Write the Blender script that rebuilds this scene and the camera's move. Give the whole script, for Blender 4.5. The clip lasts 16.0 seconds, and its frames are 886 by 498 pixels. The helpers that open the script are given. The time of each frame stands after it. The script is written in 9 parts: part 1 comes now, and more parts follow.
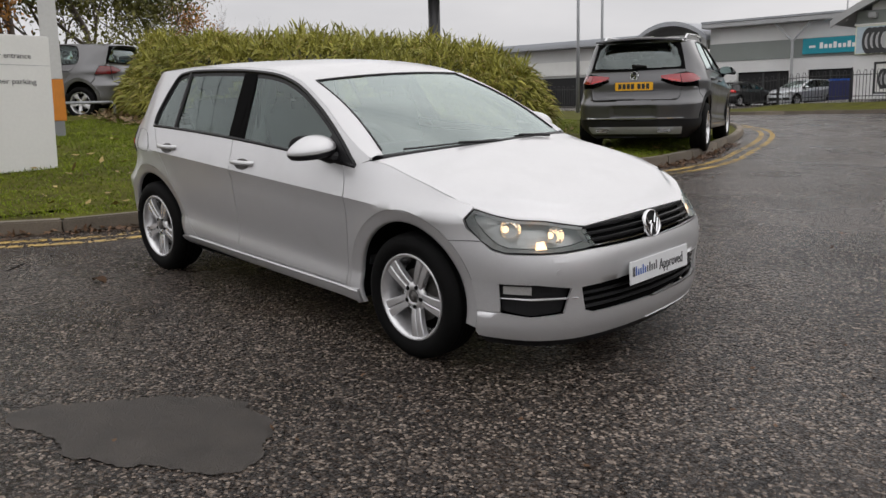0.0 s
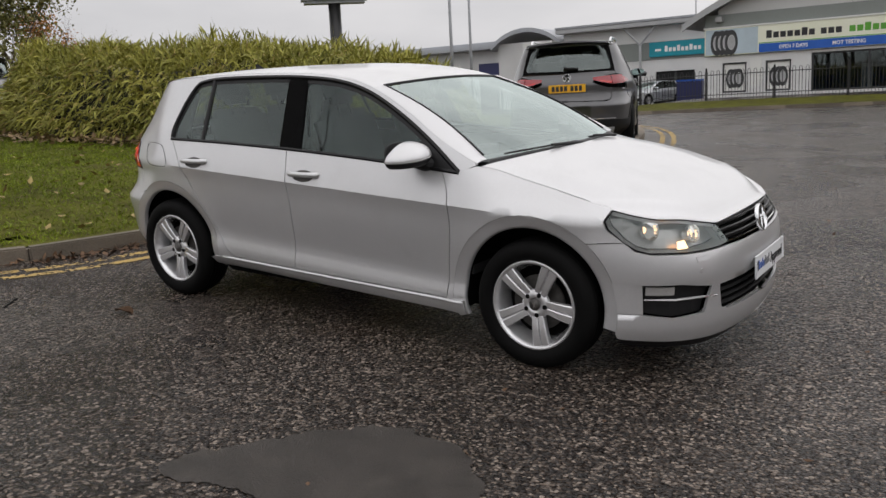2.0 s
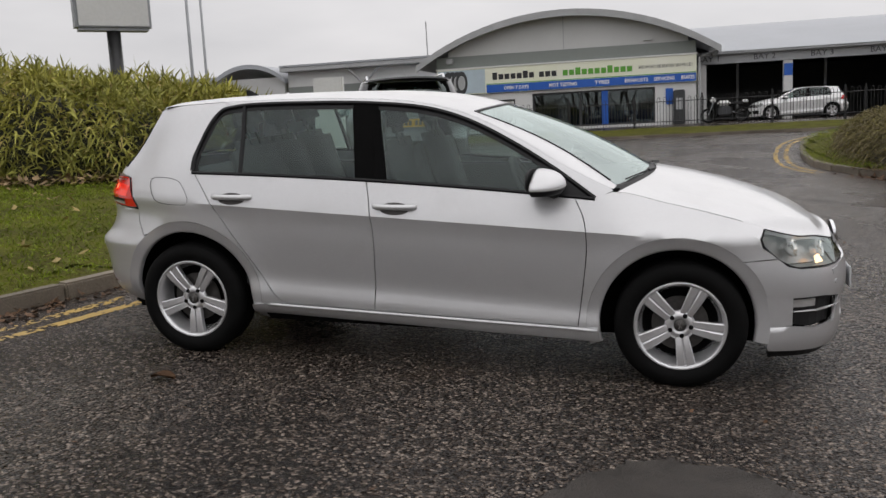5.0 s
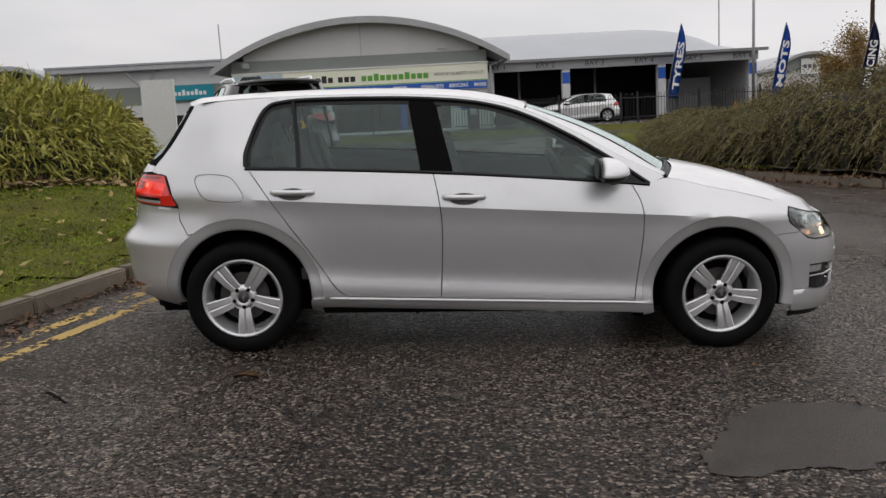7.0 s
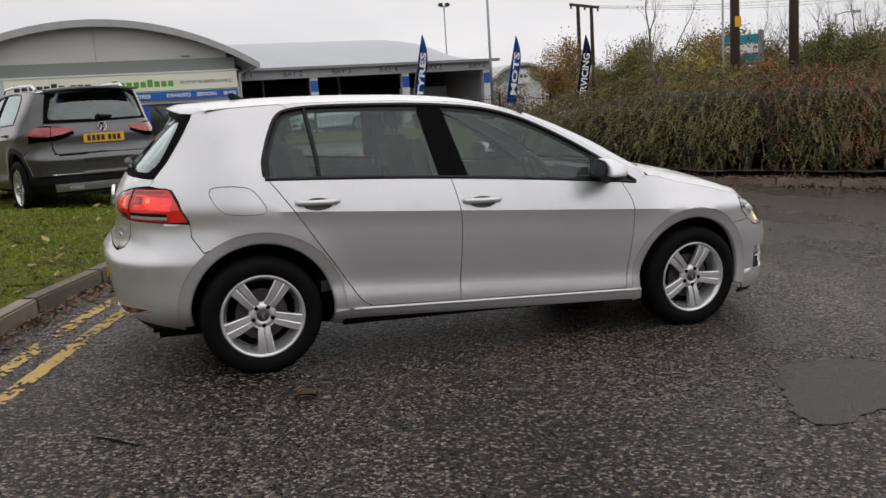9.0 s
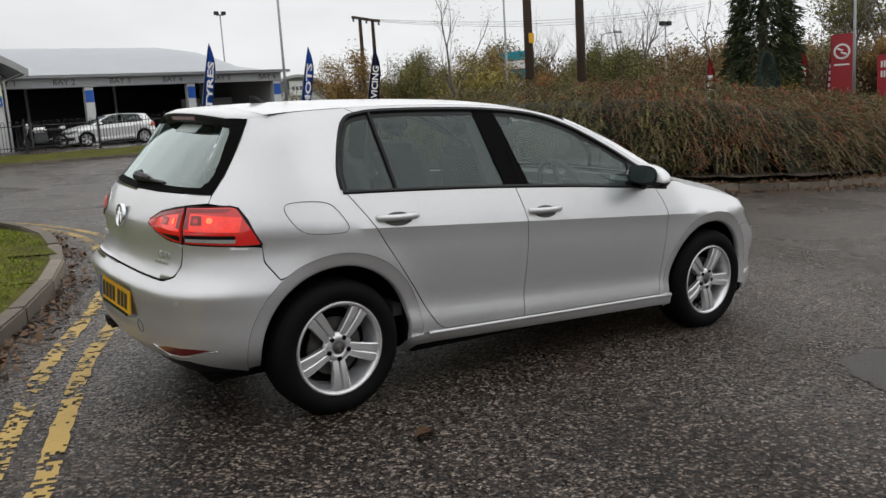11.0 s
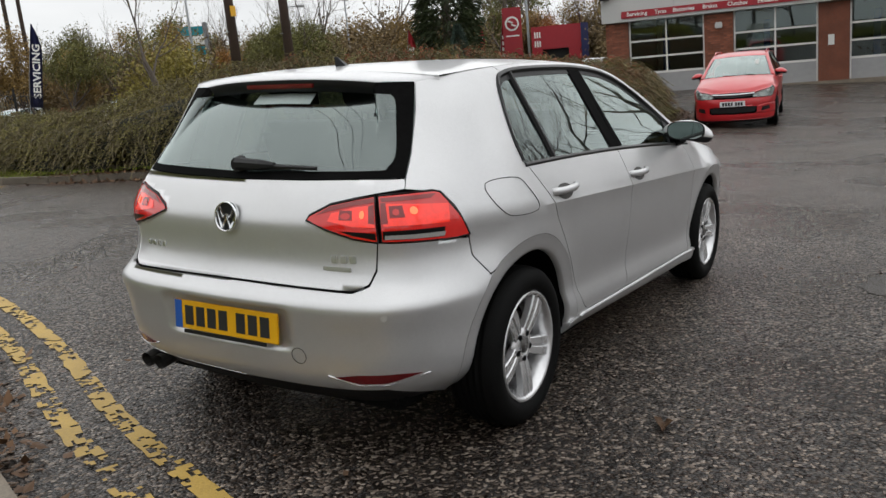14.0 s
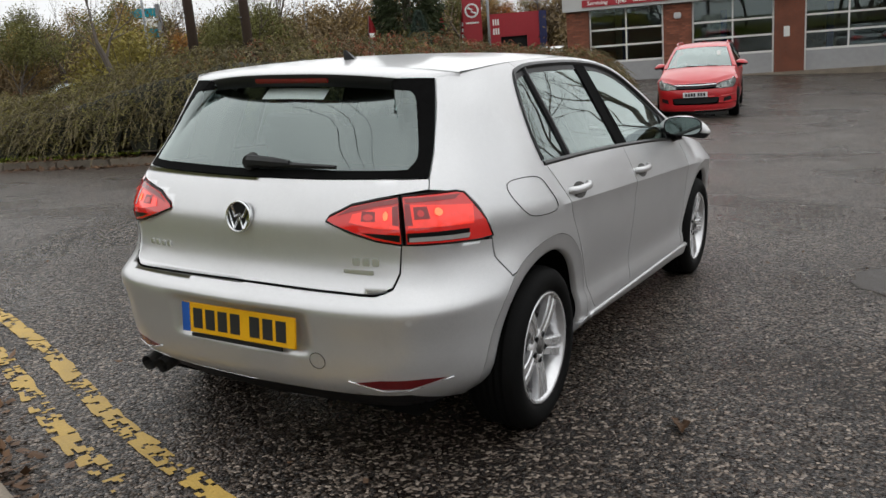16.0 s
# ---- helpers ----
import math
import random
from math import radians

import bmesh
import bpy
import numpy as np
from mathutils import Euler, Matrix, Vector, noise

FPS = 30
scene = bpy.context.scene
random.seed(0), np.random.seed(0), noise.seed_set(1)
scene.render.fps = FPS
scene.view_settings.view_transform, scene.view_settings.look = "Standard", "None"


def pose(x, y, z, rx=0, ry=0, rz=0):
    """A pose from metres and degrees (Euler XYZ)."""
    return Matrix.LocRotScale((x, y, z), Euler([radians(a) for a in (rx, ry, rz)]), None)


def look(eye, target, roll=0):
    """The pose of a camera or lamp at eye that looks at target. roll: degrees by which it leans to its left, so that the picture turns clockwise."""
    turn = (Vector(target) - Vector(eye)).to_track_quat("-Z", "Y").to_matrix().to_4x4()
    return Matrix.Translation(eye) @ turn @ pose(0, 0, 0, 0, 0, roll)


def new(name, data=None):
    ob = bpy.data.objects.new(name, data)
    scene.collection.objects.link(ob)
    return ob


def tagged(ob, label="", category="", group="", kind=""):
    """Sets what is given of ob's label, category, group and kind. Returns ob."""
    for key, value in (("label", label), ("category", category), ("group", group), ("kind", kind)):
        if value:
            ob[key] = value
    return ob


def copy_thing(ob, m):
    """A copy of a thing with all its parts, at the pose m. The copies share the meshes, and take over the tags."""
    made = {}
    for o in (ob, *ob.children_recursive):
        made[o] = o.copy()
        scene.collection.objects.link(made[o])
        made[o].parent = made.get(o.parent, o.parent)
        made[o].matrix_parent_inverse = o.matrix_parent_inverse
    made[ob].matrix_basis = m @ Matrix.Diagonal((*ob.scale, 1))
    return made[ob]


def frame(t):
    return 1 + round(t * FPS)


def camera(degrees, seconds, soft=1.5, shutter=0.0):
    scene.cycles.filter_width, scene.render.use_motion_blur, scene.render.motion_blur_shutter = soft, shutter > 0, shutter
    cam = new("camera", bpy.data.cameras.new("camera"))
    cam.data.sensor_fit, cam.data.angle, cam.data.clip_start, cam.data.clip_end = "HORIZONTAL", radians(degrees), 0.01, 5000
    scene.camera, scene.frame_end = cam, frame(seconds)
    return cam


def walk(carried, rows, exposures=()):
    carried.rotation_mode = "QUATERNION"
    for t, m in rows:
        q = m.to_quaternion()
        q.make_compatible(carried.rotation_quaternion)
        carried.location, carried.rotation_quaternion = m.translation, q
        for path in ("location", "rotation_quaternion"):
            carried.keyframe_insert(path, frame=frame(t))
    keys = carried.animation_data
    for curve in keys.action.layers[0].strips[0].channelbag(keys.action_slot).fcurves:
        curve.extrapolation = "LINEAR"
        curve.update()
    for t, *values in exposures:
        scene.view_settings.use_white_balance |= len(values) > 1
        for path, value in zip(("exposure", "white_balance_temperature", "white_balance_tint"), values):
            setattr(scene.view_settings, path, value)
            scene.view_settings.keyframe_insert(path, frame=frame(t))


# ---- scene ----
cam = camera(55.5, 16.0)
SLOPE = pose(0, 0, 0, 0, 2.6, 0)  # the car park falls towards the car's nose
PATH = [
    (0, (4.257, -3.548, 1.387), (2.873, -2.164, 0.977), 0.5),
    (0.5, (3.978, -3.678, 1.398), (2.634, -2.253, 0.995), -0.0),
    (1, (3.723, -3.933, 1.385), (2.527, -2.381, 0.985), -0.0),
    (1.5, (3.503, -4.139, 1.378), (2.353, -2.552, 0.981), -0.6),
    (2, (3.178, -4.242, 1.358), (2.057, -2.633, 0.965), -0.6),
    (2.5, (2.9, -4.381, 1.347), (1.851, -2.724, 0.955), -0.1),
    (3, (2.587, -4.576, 1.341), (1.645, -2.854, 0.953), 0.2),
    (3.5, (2.227, -4.605, 1.317), (1.373, -2.837, 0.934), 0.3),
    (4, (1.874, -4.696, 1.319), (1.168, -2.863, 0.941), 0.6),
    (4.5, (1.523, -4.879, 1.337), (0.91, -3.004, 1.007), -0.3),
    (4.7, (1.403, -4.9, 1.317), (0.83, -3.011, 0.997), -0.3),
    (6.8, (-0.138, -5.359, 1.276), (-0.144, -3.381, 0.976), -0.5),
    (7, (-0.293, -5.363, 1.254), (-0.261, -3.385, 0.956), -0.4),
    (7.5, (-0.709, -5.392, 1.263), (-0.465, -3.427, 0.982), -0.2),
    (8, (-1.093, -5.316, 1.227), (-0.748, -3.366, 0.947), -1.2),
    (8.5, (-1.448, -5.238, 1.242), (-1.016, -3.306, 0.956), -1.7),
    (9, (-1.864, -5.164, 1.26), (-1.202, -3.299, 0.973), -1.2),
    (9.2, (-2.002, -5.1, 1.254), (-1.283, -3.256, 0.967), -1.3),
    (11.3, (-3.241, -3.979, 1.262), (-2.032, -2.409, 0.987), -1.5),
    (11.5, (-3.343, -3.87, 1.264), (-2.089, -2.338, 0.984), -1.6),
    (12, (-3.64, -3.593, 1.298), (-2.231, -2.203, 1.01), -2.4),
    (12.5, (-3.836, -3.204, 1.277), (-2.362, -1.885, 0.98), -2.8),
    (13, (-4.038, -2.874, 1.285), (-2.506, -1.625, 0.98), -3.1),
    (13.5, (-4.181, -2.585, 1.309), (-2.561, -1.457, 0.989), -3.6),
    (14, (-4.167, -2.264, 1.296), (-2.504, -1.212, 0.937), -4.0),
    (14.5, (-4.109, -2.09, 1.323), (-2.405, -1.115, 0.943), -3.9),
    (15, (-4.134, -2.068, 1.332), (-2.391, -1.168, 0.942), -3.0),
    (15.5, (-4.175, -2.049, 1.341), (-2.41, -1.196, 0.945), -2.9),
    (16, (-4.212, -2.024, 1.348), (-2.502, -1.066, 0.951), -3.4),
]
walk(cam, [(t, SLOPE @ look(eye, target, roll)) for t, eye, target, roll in PATH],
     exposures=[(0, 0.37, 6530, 12), (1.5, 0.33, 6530, 12), (2.5, 0.38, 6530, 12), (3.9, 0.46, 6530, 12), (4.6, 0.34, 6530, 12), (7, 0.26, 6530, 12), (8.5, 0.40, 6530, 12), (9.2, 0.34, 6530, 12), (11.5, 0.40, 6430, 8), (12.5, 0.30, 6430, 8), (14, 0.48, 6430, 8), (16, 0.56, 6430, 8)])

# ---- world and sun ----
world = bpy.data.worlds.new("overcast_sky")
scene.world = world
world.use_nodes = True
wn, wl = world.node_tree.nodes, world.node_tree.links
wn.clear()
w_out, w_bg = wn.new("ShaderNodeOutputWorld"), wn.new("ShaderNodeBackground")
w_sky = wn.new("ShaderNodeTexSky")
w_sky.sky_type, w_sky.sun_disc = "NISHITA", False
w_sky.sun_elevation, w_sky.sun_rotation = radians(60), radians(34)
w_sky.air_density, w_sky.dust_density = 1.0, 3.0
w_hue = wn.new("ShaderNodeHueSaturation")
w_hue.inputs["Saturation"].default_value = 0.12
w_hue.inputs["Value"].default_value = 0.10
wl.new(w_sky.outputs["Color"], w_hue.inputs["Color"])
w_tc, w_map = wn.new("ShaderNodeTexCoord"), wn.new("ShaderNodeMapping")
w_map.inputs["Scale"].default_value = (1.0, 1.0, 3.5)
w_cl = wn.new("ShaderNodeTexNoise")
w_cl.inputs["Scale"].default_value, w_cl.inputs["Detail"].default_value = 2.2, 6.0
w_ramp = wn.new("ShaderNodeValToRGB")
w_ramp.color_ramp.elements[0].position, w_ramp.color_ramp.elements[0].color = 0.30, (0.62, 0.625, 0.64, 1)
w_ramp.color_ramp.elements[1].position, w_ramp.color_ramp.elements[1].color = 0.68, (0.84, 0.835, 0.84, 1)
w_mix = wn.new("ShaderNodeMix")
w_mix.data_type = "RGBA"
w_mix.inputs[0].default_value = 0.90
wl.new(w_tc.outputs["Generated"], w_map.inputs["Vector"])
wl.new(w_map.outputs["Vector"], w_cl.inputs["Vector"])
wl.new(w_cl.outputs["Fac"], w_ramp.inputs["Fac"])
wl.new(w_hue.outputs["Color"], w_mix.inputs[6])
wl.new(w_ramp.outputs["Color"], w_mix.inputs[7])
w_sep, w_grad, w_lum = wn.new("ShaderNodeSeparateXYZ"), wn.new("ShaderNodeMapRange"), wn.new("ShaderNodeVectorMath")
w_grad.inputs["From Min"].default_value, w_grad.inputs["From Max"].default_value = 0.05, 0.95
w_grad.inputs["To Min"].default_value, w_grad.inputs["To Max"].default_value = 0.92, 1.28
w_lum.operation = "SCALE"
wl.new(w_tc.outputs["Generated"], w_sep.inputs[0])
wl.new(w_sep.outputs["Z"], w_grad.inputs["Value"])
wl.new(w_mix.outputs[2], w_lum.inputs[0])
w_side, w_one, w_both = wn.new("ShaderNodeVectorMath"), wn.new("ShaderNodeMath"), wn.new("ShaderNodeMath")
w_side.operation, w_one.operation, w_both.operation = "DOT_PRODUCT", "ADD", "MULTIPLY"
w_side.inputs[1].default_value = (0.12, -0.12, 0.0)  # the cloud is thinner towards the south-east
w_one.inputs[1].default_value = 1.0
wl.new(w_tc.outputs["Generated"], w_side.inputs[0])
wl.new(w_side.outputs["Value"], w_one.inputs[0])
wl.new(w_one.outputs[0], w_both.inputs[0])
wl.new(w_grad.outputs[0], w_both.inputs[1])
wl.new(w_both.outputs[0], w_lum.inputs["Scale"])
wl.new(w_lum.outputs[0], w_bg.inputs["Color"])
w_bg.inputs["Strength"].default_value = 1.0
wl.new(w_bg.outputs[0], w_out.inputs[0])
sun = new("sun", bpy.data.lights.new("sun", "SUN"))
sun.data.energy, sun.data.angle, sun.data.color = 0.5, radians(150), (1.0, 0.97, 0.93)
sun.matrix_world = look((10, 15, 32), (0, 0, 0))
scene.view_settings.exposure = 0.0


# ---- materials ----
def mat(name, col, rough=0.5, metal=0.0, var=0.12, scale=6.0, fine=60.0, bump=0.0, col2=None, coat=0.0, spec=0.5, rvar=0.1, island=False, obj=False, ramp=(0.35, 0.65)):
    """Principled paint with colour variation at two scales, roughness variation and fine relief, in object space."""
    m = bpy.data.materials.new(name)
    m.use_nodes = True
    nt = m.node_tree
    n, l = nt.nodes, nt.links
    b = n["Principled BSDF"]
    b.inputs["Metallic"].default_value = metal
    b.inputs["Roughness"].default_value = rough
    b.inputs["Specular IOR Level"].default_value = spec
    b.inputs["Coat Weight"].default_value = coat
    b.inputs["Coat Roughness"].default_value = 0.03
    col2 = col2 or tuple(max(0.0, c * (1 - 2.2 * var)) for c in col)
    tc = n.new("ShaderNodeTexCoord")
    big, small = n.new("ShaderNodeTexNoise"), n.new("ShaderNodeTexNoise")
    big.inputs["Scale"].default_value, big.inputs["Detail"].default_value = scale, 5
    small.inputs["Scale"].default_value, small.inputs["Detail"].default_value = fine, 4
    for s in (big, small):
        l.new(tc.outputs["Object"], s.inputs["Vector"])
    add = n.new("ShaderNodeMath")
    add.operation = "MULTIPLY_ADD"
    l.new(small.outputs["Fac"], add.inputs[0])
    add.inputs[1].default_value = 0.45
    half = n.new("ShaderNodeMath")
    half.operation = "MULTIPLY"
    half.inputs[1].default_value = 0.55
    l.new(big.outputs["Fac"], half.inputs[0])
    l.new(half.outputs[0], add.inputs[2])
    cr = n.new("ShaderNodeValToRGB")
    cr.color_ramp.elements[0].position, cr.color_ramp.elements[0].color = ramp[0], (*col2, 1)
    cr.color_ramp.elements[1].position, cr.color_ramp.elements[1].color = ramp[1], (*col, 1)
    l.new(add.outputs[0], cr.inputs["Fac"])
    last = cr.outputs["Color"]
    if island or obj:
        src = n.new("ShaderNodeNewGeometry").outputs["Random Per Island"] if island else n.new("ShaderNodeObjectInfo").outputs["Random"]
        hs = n.new("ShaderNodeHueSaturation")
        mr = n.new("ShaderNodeMapRange")
        mr.inputs["To Min"].default_value, mr.inputs["To Max"].default_value = 0.65, 1.3
        l.new(src, mr.inputs["Value"])
        l.new(mr.outputs[0], hs.inputs["Value"])
        l.new(last, hs.inputs["Color"])
        last = hs.outputs["Color"]
    l.new(last, b.inputs["Base Color"])
    if rvar:
        rr = n.new("ShaderNodeMapRange")
        rr.inputs["To Min"].default_value, rr.inputs["To Max"].default_value = max(0.02, rough - rvar), min(1.0, rough + rvar)
        l.new(add.outputs[0], rr.inputs["Value"])
        l.new(rr.outputs[0], b.inputs["Roughness"])
    if bump:
        bp = n.new("ShaderNodeBump")
        bp.inputs["Strength"].default_value, bp.inputs["Distance"].default_value = 1.0, bump
        l.new(small.outputs["Fac"], bp.inputs["Height"])
        l.new(bp.outputs[0], b.inputs["Normal"])
    return m


def leafy(name, col, col2, rough=0.55, trans=0.25):
    """Leaf material: each leaf differs a little, some light passes through."""
    m = mat(name, col, rough, spec=0.22, var=0.1, col2=col2, scale=1.3, fine=9.0, island=True, rvar=0.1)
    b = m.node_tree.nodes["Principled BSDF"]
    b.inputs["Subsurface Weight"].default_value = 0.0
    b.inputs["Transmission Weight"].default_value = 0.0
    return m


def glass_mat(name, tint, base=0.10, rough=0.0):
    """Thin tinted glazing: a clear body with the gloss of glass on it, stronger at a grazing view."""
    m = bpy.data.materials.new(name)
    m.use_nodes = True
    n, l = m.node_tree.nodes, m.node_tree.links
    n.clear()
    out, mix = n.new("ShaderNodeOutputMaterial"), n.new("ShaderNodeMixShader")
    tr, gl, lw = n.new("ShaderNodeBsdfTransparent"), n.new("ShaderNodeBsdfGlossy"), n.new("ShaderNodeLayerWeight")
    tr.inputs["Color"].default_value = (*tint, 1)
    gl.inputs["Color"].default_value = (0.84, 0.95, 0.93, 1)
    gl.inputs["Roughness"].default_value = rough
    lw.inputs["Blend"].default_value = 0.5
    pw, ma = n.new("ShaderNodeMath"), n.new("ShaderNodeMath")
    pw.operation, ma.operation = "POWER", "MULTIPLY_ADD"
    pw.inputs[1].default_value = 3.0
    ma.inputs[1].default_value, ma.inputs[2].default_value = 0.9 - base, base
    l.new(lw.outputs["Facing"], pw.inputs[0])
    l.new(pw.outputs[0], ma.inputs[0])
    l.new(ma.outputs[0], mix.inputs[0])
    l.new(tr.outputs[0], mix.inputs[1])
    l.new(gl.outputs[0], mix.inputs[2])
    l.new(mix.outputs[0], out.inputs[0])
    return m


def glow(name, col, strength):
    m = bpy.data.materials.new(name)
    m.use_nodes = True
    b = m.node_tree.nodes["Principled BSDF"]
    b.inputs["Base Color"].default_value = (*col, 1)
    b.inputs["Emission Color"].default_value = (*col, 1)
    b.inputs["Emission Strength"].default_value = strength
    return m


def asphalt_mat():
    """Wet, worn asphalt: chippings in dark binder, damp and dry areas, a few brownish stains."""
    m = bpy.data.materials.new("wet_asphalt")
    m.use_nodes = True
    n, l = m.node_tree.nodes, m.node_tree.links
    b = n["Principled BSDF"]
    tc = n.new("ShaderNodeTexCoord")
    vo = n.new("ShaderNodeTexVoronoi")
    vo.inputs["Scale"].default_value = 80
    vo2 = n.new("ShaderNodeTexVoronoi")
    vo2.inputs["Scale"].default_value = 26
    ns = n.new("ShaderNodeTexNoise")
    ns.inputs["Scale"].default_value, ns.inputs["Detail"].default_value = 0.55, 8
    st = n.new("ShaderNodeTexNoise")
    st.inputs["Scale"].default_value, st.inputs["Detail"].default_value = 0.9, 4
    st.inputs["Distortion"].default_value = 0.6
    for q in (vo, vo2, ns, st):
        l.new(tc.outputs["Object"], q.inputs["Vector"])
    chips = n.new("ShaderNodeValToRGB")
    e = chips.color_ramp.elements
    e[0].position, e[0].color = 0.0, (0.005, 0.004, 0.0035, 1)
    e[1].position, e[1].color = 1.0, (0.33, 0.28, 0.235, 1)
    for p, c in ((0.42, (0.016, 0.0122, 0.0100, 1)), (0.70, (0.049, 0.0385, 0.0312, 1)), (0.87, (0.145, 0.118, 0.097, 1))):
        k = e.new(p)
        k.color = c
    sep = n.new("ShaderNodeSeparateColor")
    l.new(vo.outputs["Color"], sep.inputs[0])
    l.new(sep.outputs[0], chips.inputs["Fac"])
    tone = n.new("ShaderNodeMix")
    tone.data_type, tone.blend_type = "RGBA", "MULTIPLY"
    tone.inputs[0].default_value = 1.0
    tr = n.new("ShaderNodeValToRGB")
    tr.color_ramp.elements[0].position, tr.color_ramp.elements[0].color = 0.35, (0.72, 0.70, 0.69, 1)
    tr.color_ramp.elements[1].position, tr.color_ramp.elements[1].color = 0.65, (1.15, 1.13, 1.12, 1)
    l.new(ns.outputs["Fac"], tr.inputs["Fac"])
    l.new(chips.outputs["Color"], tone.inputs[6])
    l.new(tr.outputs["Color"], tone.inputs[7])
    br = n.new("ShaderNodeMix")
    br.data_type = "RGBA"
    sr = n.new("ShaderNodeMapRange")
    sr.inputs["From Min"].default_value, sr.inputs["From Max"].default_value = 0.56, 0.75
    sr.inputs["To Max"].default_value = 0.35
    l.new(st.outputs["Fac"], sr.inputs["Value"])
    l.new(sr.outputs[0], br.inputs[0])
    l.new(tone.outputs[2], br.inputs[6])
    br.inputs[7].default_value = (0.060, 0.038, 0.024, 1)
    l.new(br.outputs[2], b.inputs["Base Color"])
    rr = n.new("ShaderNodeMapRange")
    rr.inputs["From Min"].default_value, rr.inputs["From Max"].default_value = 0.3, 0.7
    rr.inputs["To Min"].default_value, rr.inputs["To Max"].default_value = 0.18, 0.40
    l.new(ns.outputs["Fac"], rr.inputs["Value"])
    l.new(rr.outputs[0], b.inputs["Roughness"])
    crevice = n.new("ShaderNodeMapRange")  # wet glossy crowns of the chippings; gap shade put in as lost gloss
    crevice.inputs["From Min"].default_value, crevice.inputs["From Max"].default_value = 0.30, 0.62
    crevice.inputs["To Min"].default_value, crevice.inputs["To Max"].default_value = 0.50, 0.02
    l.new(vo.outputs["Distance"], crevice.inputs["Value"])
    l.new(crevice.outputs[0], b.inputs["Specular IOR Level"])
    h = n.new("ShaderNodeMath")
    h.operation = "ADD"
    l.new(vo.outputs["Distance"], h.inputs[0])
    l.new(vo2.outputs["Distance"], h.inputs[1])
    bp = n.new("ShaderNodeBump")
    bp.inputs["Distance"].default_value, bp.inputs["Strength"].default_value = 0.011, 1.0
    bp.invert = True
    l.new(h.outputs[0], bp.inputs["Height"])
    l.new(bp.outputs[0], b.inputs["Normal"])
    film = n.new("ShaderNodeMapRange")  # a film of rain water, thicker in the low spots
    film.inputs["From Min"].default_value, film.inputs["From Max"].default_value = 0.35, 0.65
    film.inputs["To Min"].default_value, film.inputs["To Max"].default_value = 0.08, 0.34
    l.new(st.outputs["Fac"], film.inputs["Value"])
    l.new(film.outputs[0], b.inputs["Coat Weight"])
    b.inputs["Coat Roughness"].default_value, b.inputs["Coat IOR"].default_value = 0.15, 1.33
    soft_ = n.new("ShaderNodeBump")
    soft_.inputs["Distance"].default_value, soft_.inputs["Strength"].default_value = 0.012, 1.0
    l.new(vo2.outputs["Distance"], soft_.inputs["Height"])
    l.new(soft_.outputs[0], b.inputs["Coat Normal"])
    return m


